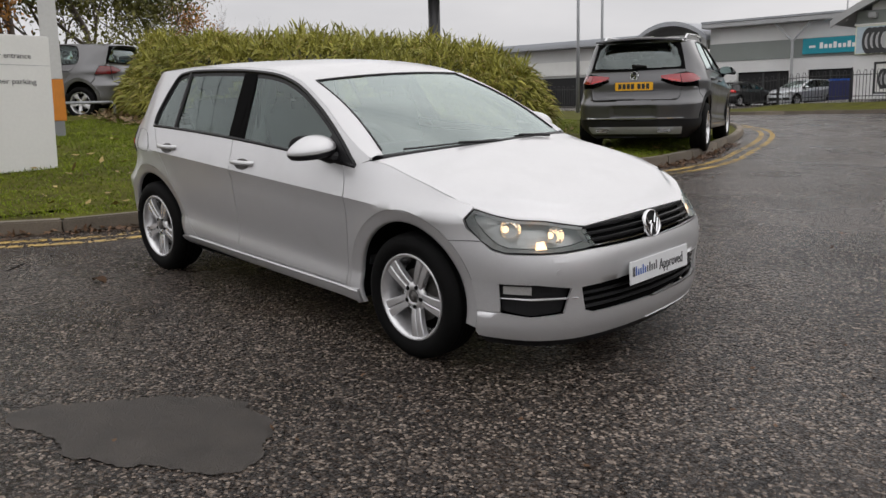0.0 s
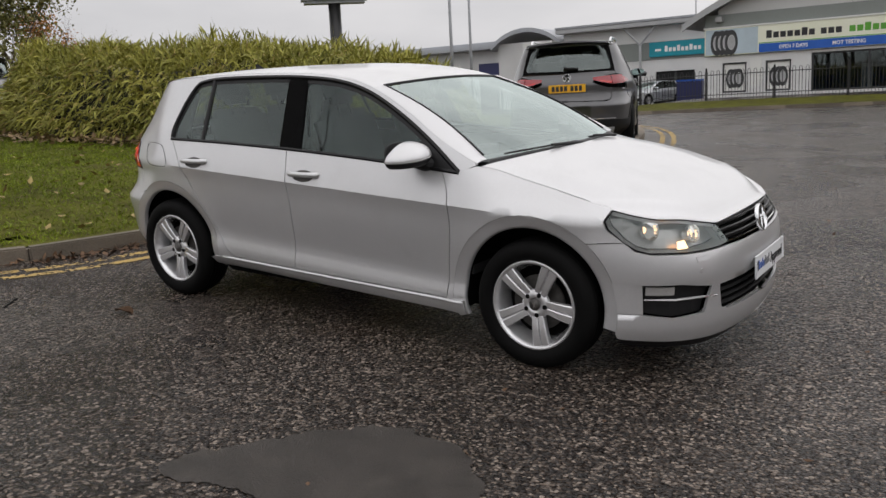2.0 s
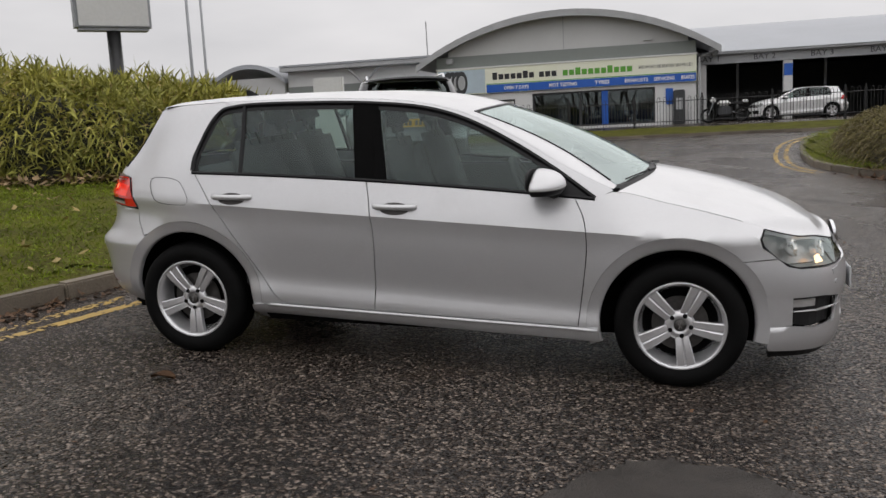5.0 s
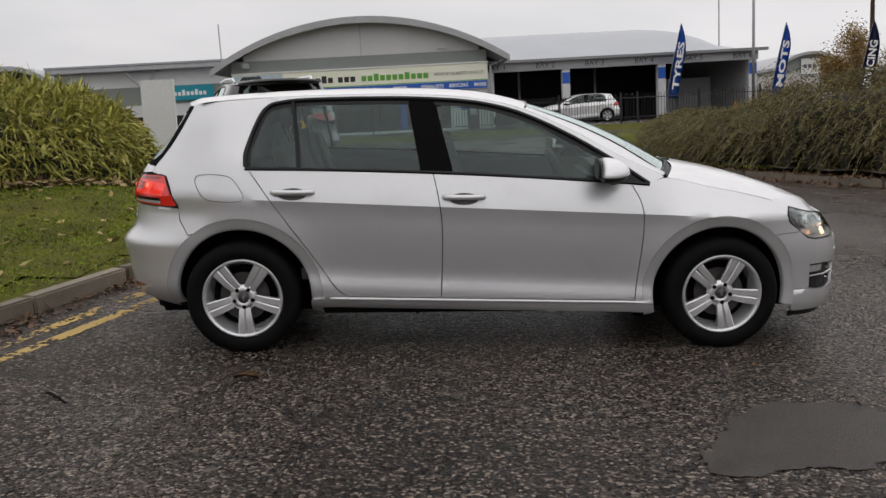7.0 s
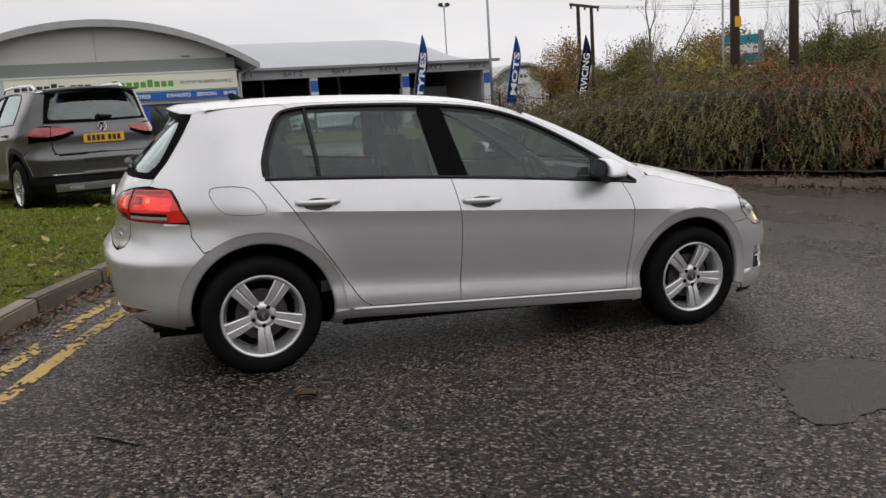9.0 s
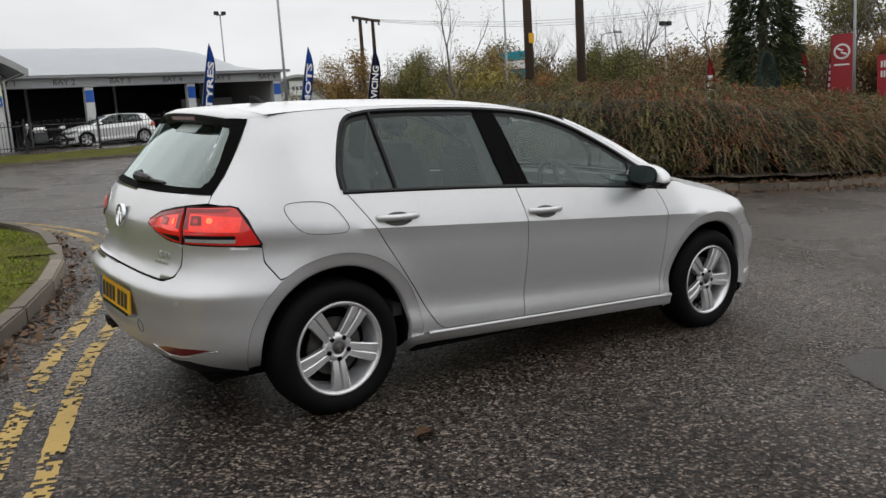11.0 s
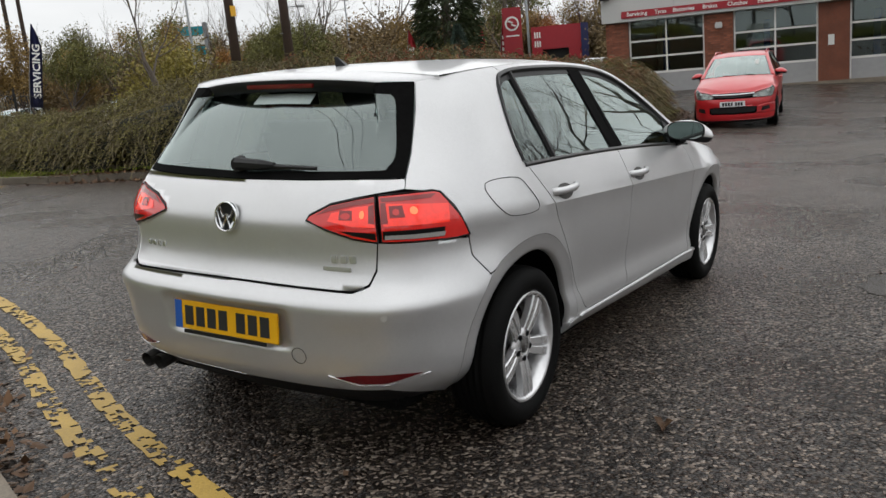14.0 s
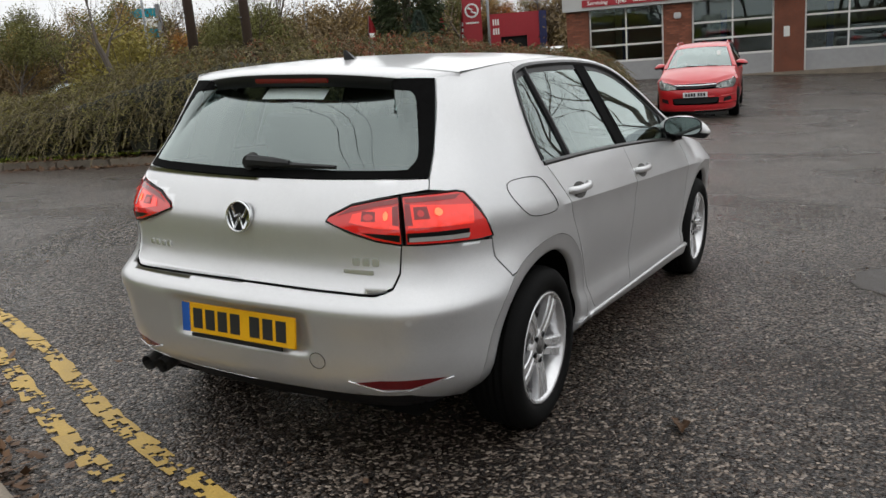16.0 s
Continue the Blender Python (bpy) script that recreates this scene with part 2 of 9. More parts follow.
M = {
    "sign_pale_blue": mat("pale_blue_sign_print", (0.50, 0.60, 0.66), 0.4, var=0.10, scale=2.0),
    "asphalt": asphalt_mat(),
    "patch": mat("smooth_tar_patch", (0.088, 0.075, 0.064), 0.46, var=0.25, scale=7, fine=150, bump=0.03, rvar=0.35),
    "kerb": mat("kerb_concrete", (0.215, 0.180, 0.138), 0.8, var=0.2, scale=3, fine=70, bump=0.003, obj=True),
    "yellow": mat("worn_yellow_line_paint", (0.46, 0.30, 0.065), 0.6, var=0.15, scale=4, fine=90, bump=0.002),
    "white_line": mat("worn_white_line_paint", (0.33, 0.32, 0.30), 0.65, var=0.2, scale=3, fine=60),
    "grass_soil": mat("grass_turf", (0.105, 0.110, 0.014), 0.9, spec=0.1, col2=(0.045, 0.040, 0.012), scale=2.6, fine=25, bump=0.02),
    "soil": mat("bare_soil", (0.075, 0.052, 0.034), 0.95, var=0.25, scale=3, fine=40, bump=0.02),
    "far_field": mat("rough_grassland", (0.07, 0.075, 0.028), 0.95, var=0.2, scale=0.1, fine=2),
    "clad_light": mat("light_grey_cladding", (0.58, 0.58, 0.57), 0.5, var=0.06, scale=0.6, fine=20),
    "clad_green": mat("grey_green_cladding", (0.23, 0.25, 0.235), 0.5, var=0.06, scale=0.6, fine=20),
    "clad_white": mat("white_wall_panel", (0.70, 0.70, 0.69), 0.5, var=0.07, scale=0.6, fine=20),
    "roof_metal": mat("pale_metal_roof", (0.37, 0.385, 0.41), 0.5, metal=0.1, var=0.07, scale=0.5, fine=10),
    "grey_trim": mat("grey_trim_metal", (0.40, 0.405, 0.41), 0.45, var=0.08, scale=2, fine=30),
    "dark": mat("dark_interior", (0.012, 0.012, 0.013), 0.8, var=0.2),
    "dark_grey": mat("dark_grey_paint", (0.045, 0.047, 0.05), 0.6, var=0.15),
    "black_metal": mat("black_painted_steel", (0.015, 0.015, 0.016), 0.45, var=0.15),
    "steel": mat("galvanised_steel", (0.30, 0.31, 0.32), 0.42, metal=0.6, var=0.12, scale=3, fine=50),
    "sign_white": mat("white_sign_panel", (0.72, 0.72, 0.69), 0.4, var=0.03, scale=2, fine=30),
    "sign_cream": mat("cream_sign_panel", (0.80, 0.79, 0.70), 0.4, var=0.04, scale=0.4, fine=30, col2=(0.74, 0.76, 0.55)),
    "sign_blue": mat("blue_sign_panel", (0.010, 0.10, 0.46), 0.4, var=0.05),
    "sign_teal": mat("teal_sign_panel", (0.0, 0.26, 0.33), 0.4, var=0.05),
    "sign_navy": mat("navy_sign_panel", (0.015, 0.02, 0.09), 0.4, var=0.05),
    "sign_green": mat("green_lettering", (0.10, 0.35, 0.03), 0.4, var=0.03),
    "letter_dark": mat("dark_lettering", (0.02, 0.02, 0.022), 0.5, var=0.05),
    "letter_grey": mat("grey_lettering", (0.12, 0.12, 0.13), 0.5, var=0.05),
    "letter_white": mat("white_lettering", (0.8, 0.8, 0.78), 0.5, var=0.03),
    "sign_red": mat("red_sign_panel", (0.36, 0.018, 0.03), 0.4, var=0.06),
    "orange": mat("orange_band_paint", (0.62, 0.22, 0.02), 0.45, var=0.08),
    "brick": mat("red_brick", (0.33, 0.115, 0.065), 0.85, var=0.2, scale=2, fine=30, bump=0.003, obj=True),
    "mortar": mat("mortar", (0.16, 0.10, 0.08), 0.9, var=0.15),
    "wood_pole": mat("creosoted_wood_pole", (0.055, 0.033, 0.022), 0.85, var=0.25, scale=2, fine=30, bump=0.004),
    "bark": mat("grey_brown_bark", (0.14, 0.115, 0.095), 0.9, var=0.25, scale=4, fine=40, bump=0.006),
    "twig": mat("brown_twig_bark", (0.13, 0.10, 0.078), 0.9, var=0.2),
    "bldg_glass": glass_mat("window_glass", (0.30, 0.33, 0.34), 0.07),
    "bay_glass": glass_mat("bay_door_glass", (0.62, 0.66, 0.66), 0.09),
    "shutter": mat("grey_door_panel", (0.36, 0.36, 0.36), 0.5, var=0.06),
    "rubber": mat("black_tyre_rubber", (0.006, 0.006, 0.006), 0.7, spec=0.10, var=0.2, scale=8, fine=120, bump=0.0008),
}


# ---- building helpers ----
def ss(a, b, x):
    t = min(1.0, max(0.0, (x - a) / (b - a)))
    return t * t * (3 - 2 * t)


FALL = math.tan(radians(2.6))


def height(x, y):
    """The lie of the land: it falls towards +x, rises towards +y and levels out at the buildings."""
    base = -FALL * max(-14.0, min(15.0, x))
    rise = 0.042 * max(0.0, min(y, 5.0) + 0.8) * ss(-2.0, 0.5, y)
    near = base + rise
    far = 0.45 + 0.40 * ss(28.0, 32.5, y) * ss(-13.0, -9.0, x)
    w = ss(9.0, 24.0, y) * (1 - ss(14.0, 26.0, x))
    return near * (1 - w) + far * w


def thing(name, label, category, at=None, group="", kind=""):
    ob = new(name)
    ob.empty_display_size = 0.2
    if at is not None:
        ob.matrix_world = at
    return tagged(ob, label, category, group, kind)


def mesh_of(bm, name, material, smooth=False):
    me = bpy.data.meshes.new(name)
    for f in bm.faces:
        f.smooth = smooth
    bm.to_mesh(me)
    bm.free()
    for m in material if isinstance(material, (list, tuple)) else (material,):
        me.materials.append(m)
    return me


def part(name, bm, material, parent=None, label="", smooth=False):
    ob = new(name, mesh_of(bm, name, material, smooth))
    if parent is not None:
        ob.parent = parent
    if label:
        ob["label"] = label
    return ob


def solo(name, bm, material, label, category, at=None, group="", kind="", smooth=False):
    ob = new(name, mesh_of(bm, name, material, smooth))
    if at is not None:
        ob.matrix_world = at
    return tagged(ob, label, category, group, kind)


def box(x0, x1, y0, y1, z0, z1, bevel=0.0, bm=None, turn=None):
    """A box, with softened edges if bevel is given, added to bm."""
    out = bm or bmesh.new()
    b = bmesh.new()
    bmesh.ops.create_cube(b, size=1)
    bmesh.ops.scale(b, vec=(abs(x1 - x0), abs(y1 - y0), abs(z1 - z0)), verts=b.verts)
    if bevel:
        bmesh.ops.bevel(b, geom=b.edges, offset=bevel, segments=2, affect="EDGES", clamp_overlap=True)
    bmesh.ops.translate(b, vec=((x0 + x1) / 2, (y0 + y1) / 2, (z0 + z1) / 2), verts=b.verts)
    if turn is not None:
        bmesh.ops.transform(b, matrix=turn, verts=b.verts)
    join(out, b)
    return out


def join(out, b):
    vs = [out.verts.new(v.co) for v in b.verts]
    b.verts.index_update()
    for f in b.faces:
        try:
            nf = out.faces.new([vs[v.index] for v in f.verts])
            nf.material_index = f.material_index
        except ValueError:
            pass
    b.free()


def tube(points, radii, sides=8, bm=None, cap=True):
    """A tapered tube along points."""
    out = bm or bmesh.new()
    rings = []
    pts = [Vector(p) for p in points]
    if not isinstance(radii, (list, tuple)):
        radii = [radii] * len(pts)
    for i, p in enumerate(pts):
        d = (pts[min(i + 1, len(pts) - 1)] - pts[max(i - 1, 0)]).normalized()
        a = d.cross(Vector((0.31, 0.17, 0.93)) if abs(d.z) < 0.9 else Vector((1, 0.1, 0))).normalized()
        b = d.cross(a)
        rings.append([out.verts.new(p + (a * math.cos(k * 2 * math.pi / sides) + b * math.sin(k * 2 * math.pi / sides)) * radii[i]) for k in range(sides)])
    for r0, r1 in zip(rings, rings[1:]):
        for k in range(sides):
            out.faces.new((r0[k], r0[(k + 1) % sides], r1[(k + 1) % sides], r1[k]))
    if cap:
        out.faces.new(list(reversed(rings[0])))
        out.faces.new(rings[-1])
    return out


def prism(outline, z0, z1, bm=None):
    """An outline in x and y, raised from z0 to z1 (numbers, or functions of x and y)."""
    out = bm or bmesh.new()
    f0 = z0 if callable(z0) else (lambda x, y: z0)
    f1 = z1 if callable(z1) else (lambda x, y: z1)
    lo = [out.verts.new((x, y, f0(x, y))) for x, y in outline]
    hi = [out.verts.new((x, y, f1(x, y))) for x, y in outline]
    n = len(outline)
    for i in range(n):
        out.faces.new((lo[i], lo[(i + 1) % n], hi[(i + 1) % n], hi[i]))
    out.faces.new(hi)
    out.faces.new(list(reversed(lo)))
    return out


def curve_through(pts, step=0.25, closed=False):
    """Points at even steps on a smooth curve through pts."""
    p = [Vector((*q, 0)[:3]) for q in pts]
    n = len(p)
    raw = []
    for i in range(n if closed else n - 1):
        a, b = p[i], p[(i + 1) % n]
        pa = p[(i - 1) % n] if closed or i > 0 else a * 2 - b
        pb = p[(i + 2) % n] if closed or i + 2 < n else b * 2 - a
        for k in range(24):
            t = k / 24
            raw.append(0.5 * ((2 * a) + (b - pa) * t + (2 * pa - 5 * a + 4 * b - pb) * t * t + (3 * a - pa - 3 * b + pb) * t**3))
    raw.append(p[0] if closed else p[-1])
    out, need = [raw[0]], step
    for a, b in zip(raw, raw[1:]):
        d = (b - a).length
        while d >= need and d > 0:
            a = a + (b - a) * (need / d)
            d = (b - a).length
            out.append(a.copy())
            need = step
        need -= d
    return [(v.x, v.y) for v in out]


def inside(x, y, poly):
    c = False
    for (x0, y0), (x1, y1) in zip(poly, poly[1:] + poly[:1]):
        if (y0 > y) != (y1 > y) and x < (x1 - x0) * (y - y0) / (y1 - y0) + x0:
            c = not c
    return c


def words(text, size, at, material, parent, name="lettering", depth=0.004, width=None, bold=0.0, label=""):
    """Raised lettering, centred on the pose at (x along the line, z out of it)."""
    cu = bpy.data.curves.new(name, "FONT")
    cu.body, cu.size, cu.align_x, cu.align_y, cu.extrude, cu.offset = text, size, "CENTER", "CENTER", depth, bold
    cu.resolution_u = 2
    tmp = new("lettering_curve", cu)
    bpy.context.view_layer.update()
    dg = bpy.context.evaluated_depsgraph_get()
    me = bpy.data.meshes.new_from_object(tmp.evaluated_get(dg))
    bpy.data.objects.remove(tmp)
    bpy.data.curves.remove(cu)
    if width and len(me.vertices):
        xs = [v.co.x for v in me.vertices]
        k = width / max(1e-6, max(xs) - min(xs))
        for v in me.vertices:
            v.co.x *= k
    me.materials.clear()
    me.materials.append(material)
    ob = new(name, me)
    ob.parent = parent
    ob.matrix_local = at
    if label:
        ob["label"] = label
    return ob


# ---- ground ----
# kerb line of the verge behind the car, and of the hedged island
VERGE = curve_through([(-9.5, -15.0), (-5.6, -6.5), (-3.35, -1.3), (-2.95, -0.2), (-2.55, 0.95), (-2.05, 2.1), (-1.62, 3.4), (-1.40, 4.8), (-1.36, 6.0), (-1.58, 7.3), (-2.08, 8.9), (-2.78, 11.0), (-3.6, 12.9), (-4.7, 14.5), (-6.6, 15.7), (-14.0, 17.0), (-40.0, 19.0)])
ISLAND = curve_through([(46.0, 24.0), (30.0, 25.5), (14.0, 25.8), (8.5, 24.4), (6.5, 23.0), (5.05, 20.0), (4.35, 16.6), (4.05, 13.4), (4.35, 11.6), (5.2, 9.7), (6.25, 7.3), (7.3, 5.6), (8.7, 4.35), (10.5, 3.75), (14.3, 3.5), (17.0, 3.65), (19.3, 5.0), (20.6, 7.4), (21.5, 10.5), (26.0, 12.5), (46.0, 13.0)])


def axis_steps():
    v, out = 0.0, [0.0]
    while v < 900:
        v += 0.5 if v < 14 else 1.5 if v < 60 else v * 0.35
        out.append(v)
    return [-a for a in reversed(out[1:])] + out


bm = bmesh.new()
ax = axis_steps()
grid = [[bm.verts.new((x, y, height(x, y) if abs(x) < 80 and abs(y) < 80 else height(max(-80, min(80, x)), max(-80, min(80, y))) + 0.012 * (max(abs(x), abs(y)) - 80) * 0.3)) for x in ax] for y in ax]
for j in range(len(ax) - 1):
    for i in range(len(ax) - 1):
        f = bm.faces.new((grid[j][i], grid[j][i + 1], grid[j + 1][i + 1], grid[j + 1][i]))
        cx, cy = (ax[i] + ax[i + 1]) / 2, (ax[j] + ax[j + 1]) / 2
        f.material_index = 1 if abs(cx) > 70 or abs(cy) > 70 else 0
solo("ground", bm, [M["asphalt"], M["far_field"]], "wet dark worn asphalt of the car park and road", "ground", kind="structure", smooth=True)


def raised_bed(name, line, extra, top, label, rough=0.03, bare=None):
    """A bed of turf behind a kerb line; its surface lies top above the road and swells a little inwards."""
    poly = line + extra
    xs, ys = [p[0] for p in poly], [p[1] for p in poly]
    b = bmesh.new()
    near = []
    step = 0.4
    cells = {}
    x0, y0 = max(min(xs), -45), max(min(ys), -20)
    nx, ny = int((min(max(xs), 50) - x0) / step) + 1, int((min(max(ys), 30) - y0) / step) + 1

    def vert(i, j):
        if (i, j) not in cells:
            x, y = x0 + i * step, y0 + j * step
            cells[i, j] = b.verts.new((x, y, height(x, y) + top(x, y) + rough * noise.noise((x * 0.8, y * 0.8, 0))))
        return cells[i, j]

    for i in range(nx):
        for j in range(ny):
            if all(inside(x0 + (i + a) * step, y0 + (j + c) * step, poly) for a, c in ((0, 0), (1, 0), (1, 1), (0, 1))):
                b.faces.new((vert(i, j), vert(i + 1, j), vert(i + 1, j + 1), vert(i, j + 1)))
    # strip from the kerb's back to the nearest turf
    edge = [e for e in b.edges if e.is_boundary]
    lip = []
    for (ax_, ay_), (bx_, by_) in zip(line, line[1:]):
        dx, dy = bx_ - ax_, by_ - ay_
        q = math.hypot(dx, dy)
        nxv, nyv = -dy / q, dx / q
        if not inside(ax_ + dx / 2 + nxv * 0.25, ay_ + dy / 2 + nyv * 0.25, poly):
            nxv, nyv = -nxv, -nyv
        lip.append((ax_, ay_, nxv, nyv))
    ring = []
    for ax_, ay_, nxv, nyv in lip:
        row = []
        for d, lift in ((0.10, 0.105), (0.3, 0.11), (0.65, 0.10), (0.9, 0.0)):
            x, y = ax_ + nxv * d, ay_ + nyv * d
            row.append(b.verts.new((x, y, height(x, y) + min(lift, top(x, y)) if d < 0.7 else height(x, y) + top(x, y) - 0.04)))
        ring.append(row)
    for r0, r1 in zip(ring, ring[1:]):
        for k in range(3):
            b.faces.new((r0[k], r1[k], r1[k + 1], r0[k + 1]))
    for f in b.faces:
        c = f.calc_center_median()
        f.material_index = 1 if bare and bare(c.x, c.y) else 0
    return solo(name, b, [M["grass_soil"], M["soil"]], label, "verge", kind="structure", smooth=True)


def verge_top(x, y):
    return 0.10 - 0.05 * ss(5, 7, y) + 0.14 * ss(0.3, 4.0, -2.0 - x + 0.25 * min(y, 4)) * (1 - 0.9 * ss(5, 7, y) * ss(-6.0, -4.0, x))


verge = raised_bed("verge", VERGE, [(-40, -15)], verge_top, "raised grass verge with fallen leaves behind a concrete kerb")


def island_top(x, y):
    return 0.11 + 0.10 * ss(0, 3, min(x - 3.5, 30))


island = raised_bed("island_bed", ISLAND[::-1], [], island_top, "grass and bare soil bed of the hedged island", bare=lambda x, y: (y < 11.0 or x > 6.0) and x < 15.4)


def kerb_run(name, line, parent_label, left=1.0):
    """Kerb stones, each a stone of its own along the line."""
    run = thing(name, parent_label, "kerb", kind="structure")
    b = bmesh.new()
    box(-0.452, 0.452, -0.06, 0.065, -0.12, 0.118, 0.014, b)
    me = mesh_of(b, "kerb_stone", M["kerb"])
    k = 0
    acc = curve_through(line, 0.915)
    for (x0, y0), (x1, y1) in zip(acc, acc[1:]):
        if max(abs(x0), abs(y0)) > 32:
            continue
        ob = new("kerb_stone", me)
        ob.parent = run
        xm, ym = (x0 + x1) / 2, (y0 + y1) / 2
        sl = math.degrees(math.atan2(height(x1, y1) - height(x0, y0), math.hypot(x1 - x0, y1 - y0)))
        ob.matrix_local = Matrix.Translation((xm, ym, height(xm, ym) + random.uniform(-0.006, 0.006))) @ pose(0, 0, 0, 0, 0, math.degrees(math.atan2(y1 - y0, x1 - x0))) @ pose(0, 0.065 * left, 0, random.uniform(-1.5, 1.5), -sl, 0)
        k += 1
    return run


FAR = curve_through([(-40.0, 25.2), (-14.0, 24.4), (-9.4, 25.0), (-5.0, 27.0), (0.0, 27.9), (8.0, 27.9), (22.0, 28.6), (45.0, 31.0)])
far_bed = raised_bed("far_verge", FAR, [(45.0, 33.0), (8.0, 32.4), (-12.0, 32.4), (-40.0, 31.0)], lambda x, y: 0.11, "grass verge with railings across the road")
kerb_run("far_kerb", FAR, "row of concrete kerb stones across the road")
kerb_run("verge_kerb", VERGE, "row of weathered brown concrete kerb stones along the verge")
kerb_run("island_kerb", ISLAND[::-1], "row of concrete kerb stones round the hedged island", -1.0)


def painted_line(name, line, offset, width, material, label, gaps=0.35, lift=0.004, seed=1, cell=0.03):
    """Worn road paint: a band of small flakes that follows a line at an offset, broken where it is worn away."""
    b = bmesh.new()
    acc = curve_through(line, cell)
    k = max(2, int(width / cell))
    vs = {}
    pts = []
    for (x0, y0), (x1, y1) in zip(acc, acc[1:]):
        q = math.hypot(x1 - x0, y1 - y0) or 1e-6
        pts.append((x0, y0, (y1 - y0) / q, -(x1 - x0) / q))

    def v(i, j):
        if (i, j) not in vs:
            x, y, nx, ny = pts[i]
            o = offset + (j / k - 0.5) * width + 0.012 * noise.noise((x * 9 + seed, y * 9, j))
            xx, yy = x + nx * o, y + ny * o
            vs[i, j] = b.verts.new((xx, yy, height(xx, yy) + lift))
        return vs[i, j]

    for i in range(len(pts) - 1):
        for j in range(k):
            x, y, nx, ny = pts[i]
            o = offset + ((j + 0.5) / k - 0.5) * width
            xx, yy = x + nx * o, y + ny * o
            wear = noise.noise((xx * 3.1 + seed, yy * 3.1, 2)) * 0.38 + noise.noise((xx * 17, yy * 17, seed)) * 0.55 + noise.noise((xx * 45, yy * 45, seed)) * 0.45
            if wear < gaps:
                b.faces.new((v(i, j), v(i + 1, j), v(i + 1, j + 1), v(i, j + 1)))
    return solo(name, b, material, label, "road marking", kind="structure")


NEAR_VERGE = [p for p in VERGE if -8 < p[1] < 15.5 and p[0] > -8]
painted_line("yellow_line_1", NEAR_VERGE, 0.33, 0.09, M["yellow"], "worn flaking double yellow line along the kerb", 0.07, seed=3, cell=0.018)
painted_line("yellow_line_2", NEAR_VERGE, 0.53, 0.09, M["yellow"], "worn flaking double yellow line along the kerb", 0.10, seed=8, cell=0.018)
NEAR_ISLE = [p for p in ISLAND if p[0] < 14 and p[1] > 11.5]
painted_line("yellow_line_3", NEAR_ISLE, 0.30, 0.09, M["yellow"], "worn double yellow line round the island", 0.10, seed=5, cell=0.06)
painted_line("yellow_line_4", NEAR_ISLE, 0.52, 0.09, M["yellow"], "worn double yellow line round the island", 0.12, seed=6, cell=0.06)

# repaired patch of smooth tar near the car
b = bmesh.new()
outline = curve_through([(0.76, -2.40), (0.78, -2.53), (1.00, -2.50), (1.28, -2.46), (1.60, -2.30), (1.78, -2.06), (1.60, -1.82), (1.26, -1.76), (1.02, -1.92), (0.86, -2.14)], 0.02, True)[:-1]
outline = [(x + 0.07 * noise.noise((x * 6, y * 6, 0)) + 0.03 * noise.noise((x * 25, y * 25, 1)), y + 0.07 * noise.noise((x * 6, y * 6, 5)) + 0.03 * noise.noise((x * 25, y * 25, 7))) for x, y in outline]
f = b.faces.new([b.verts.new((x, y, height(x, y) + 0.004)) for x, y in outline])
solo("tar_patch", b, M["patch"], "smooth dark repaired patch in the asphalt", "road patch", kind="structure")


# ---- buildings ----
def arch_points(x0, x1, z0, rise, n=24):
    """A flat arch from x0 to x1."""
    half, mid = (x1 - x0) / 2, (x0 + x1) / 2
    r = (half * half + rise * rise) / (2 * rise)
    a = math.asin(half / r)
    return [(mid + r * math.sin(-a + 2 * a * i / n), z0 + rise - r + r * math.cos(-a + 2 * a * i / n)) for i in range(n + 1)]


def arch_roof(pts, y0, y1, thick, bm=None):
    """A barrel roof of even thickness along y."""
    b = bm or bmesh.new()
    rows = []
    for x, z in pts:
        rows.append([b.verts.new((x, y0, z)), b.verts.new((x, y1, z)), b.verts.new((x, y1, z - thick)), b.verts.new((x, y0, z - thick))])
    for p, q in zip(rows, rows[1:]):
        for k in range(4):
            b.faces.new((p[k], p[(k + 1) % 4], q[(k + 1) % 4], q[k]))
    b.faces.new(rows[0])
    b.faces.new(list(reversed(rows[-1])))
    return b


def wall_with_openings(x0, x1, z0, z1, y0, y1, holes):
    """A wall along x with rectangular openings right through it."""
    b = bmesh.new()
    xs = sorted({x0, x1, *[h[0] for h in holes], *[h[1] for h in holes]})
    zs = sorted({z0, z1, *[h[2] for h in holes], *[h[3] for h in holes]})
    for xa, xb in zip(xs, xs[1:]):
        for za, zb in zip(zs, zs[1:]):
            cx, cz = (xa + xb) / 2, (za + zb) / 2
            if not any(h[0] < cx < h[1] and h[2] < cz < h[3] for h in holes):
                box(xa, xb, y0, y1, za, zb, 0, b)
    bmesh.ops.remove_doubles(b, verts=b.verts, dist=0.0005)
    return b


def facing(x, y, z):
    """A pose on a wall that faces -y."""
    return pose(x, y, z, 90, 0, 0)


def bars(n, x, z, y, w, h, gap, material, parent, name="lettering_bar"):
    for i in range(n):
        part(name, box(x + i * (w + gap), x + i * (w + gap) + w, y - 0.006, y, z, z + h), material, parent)


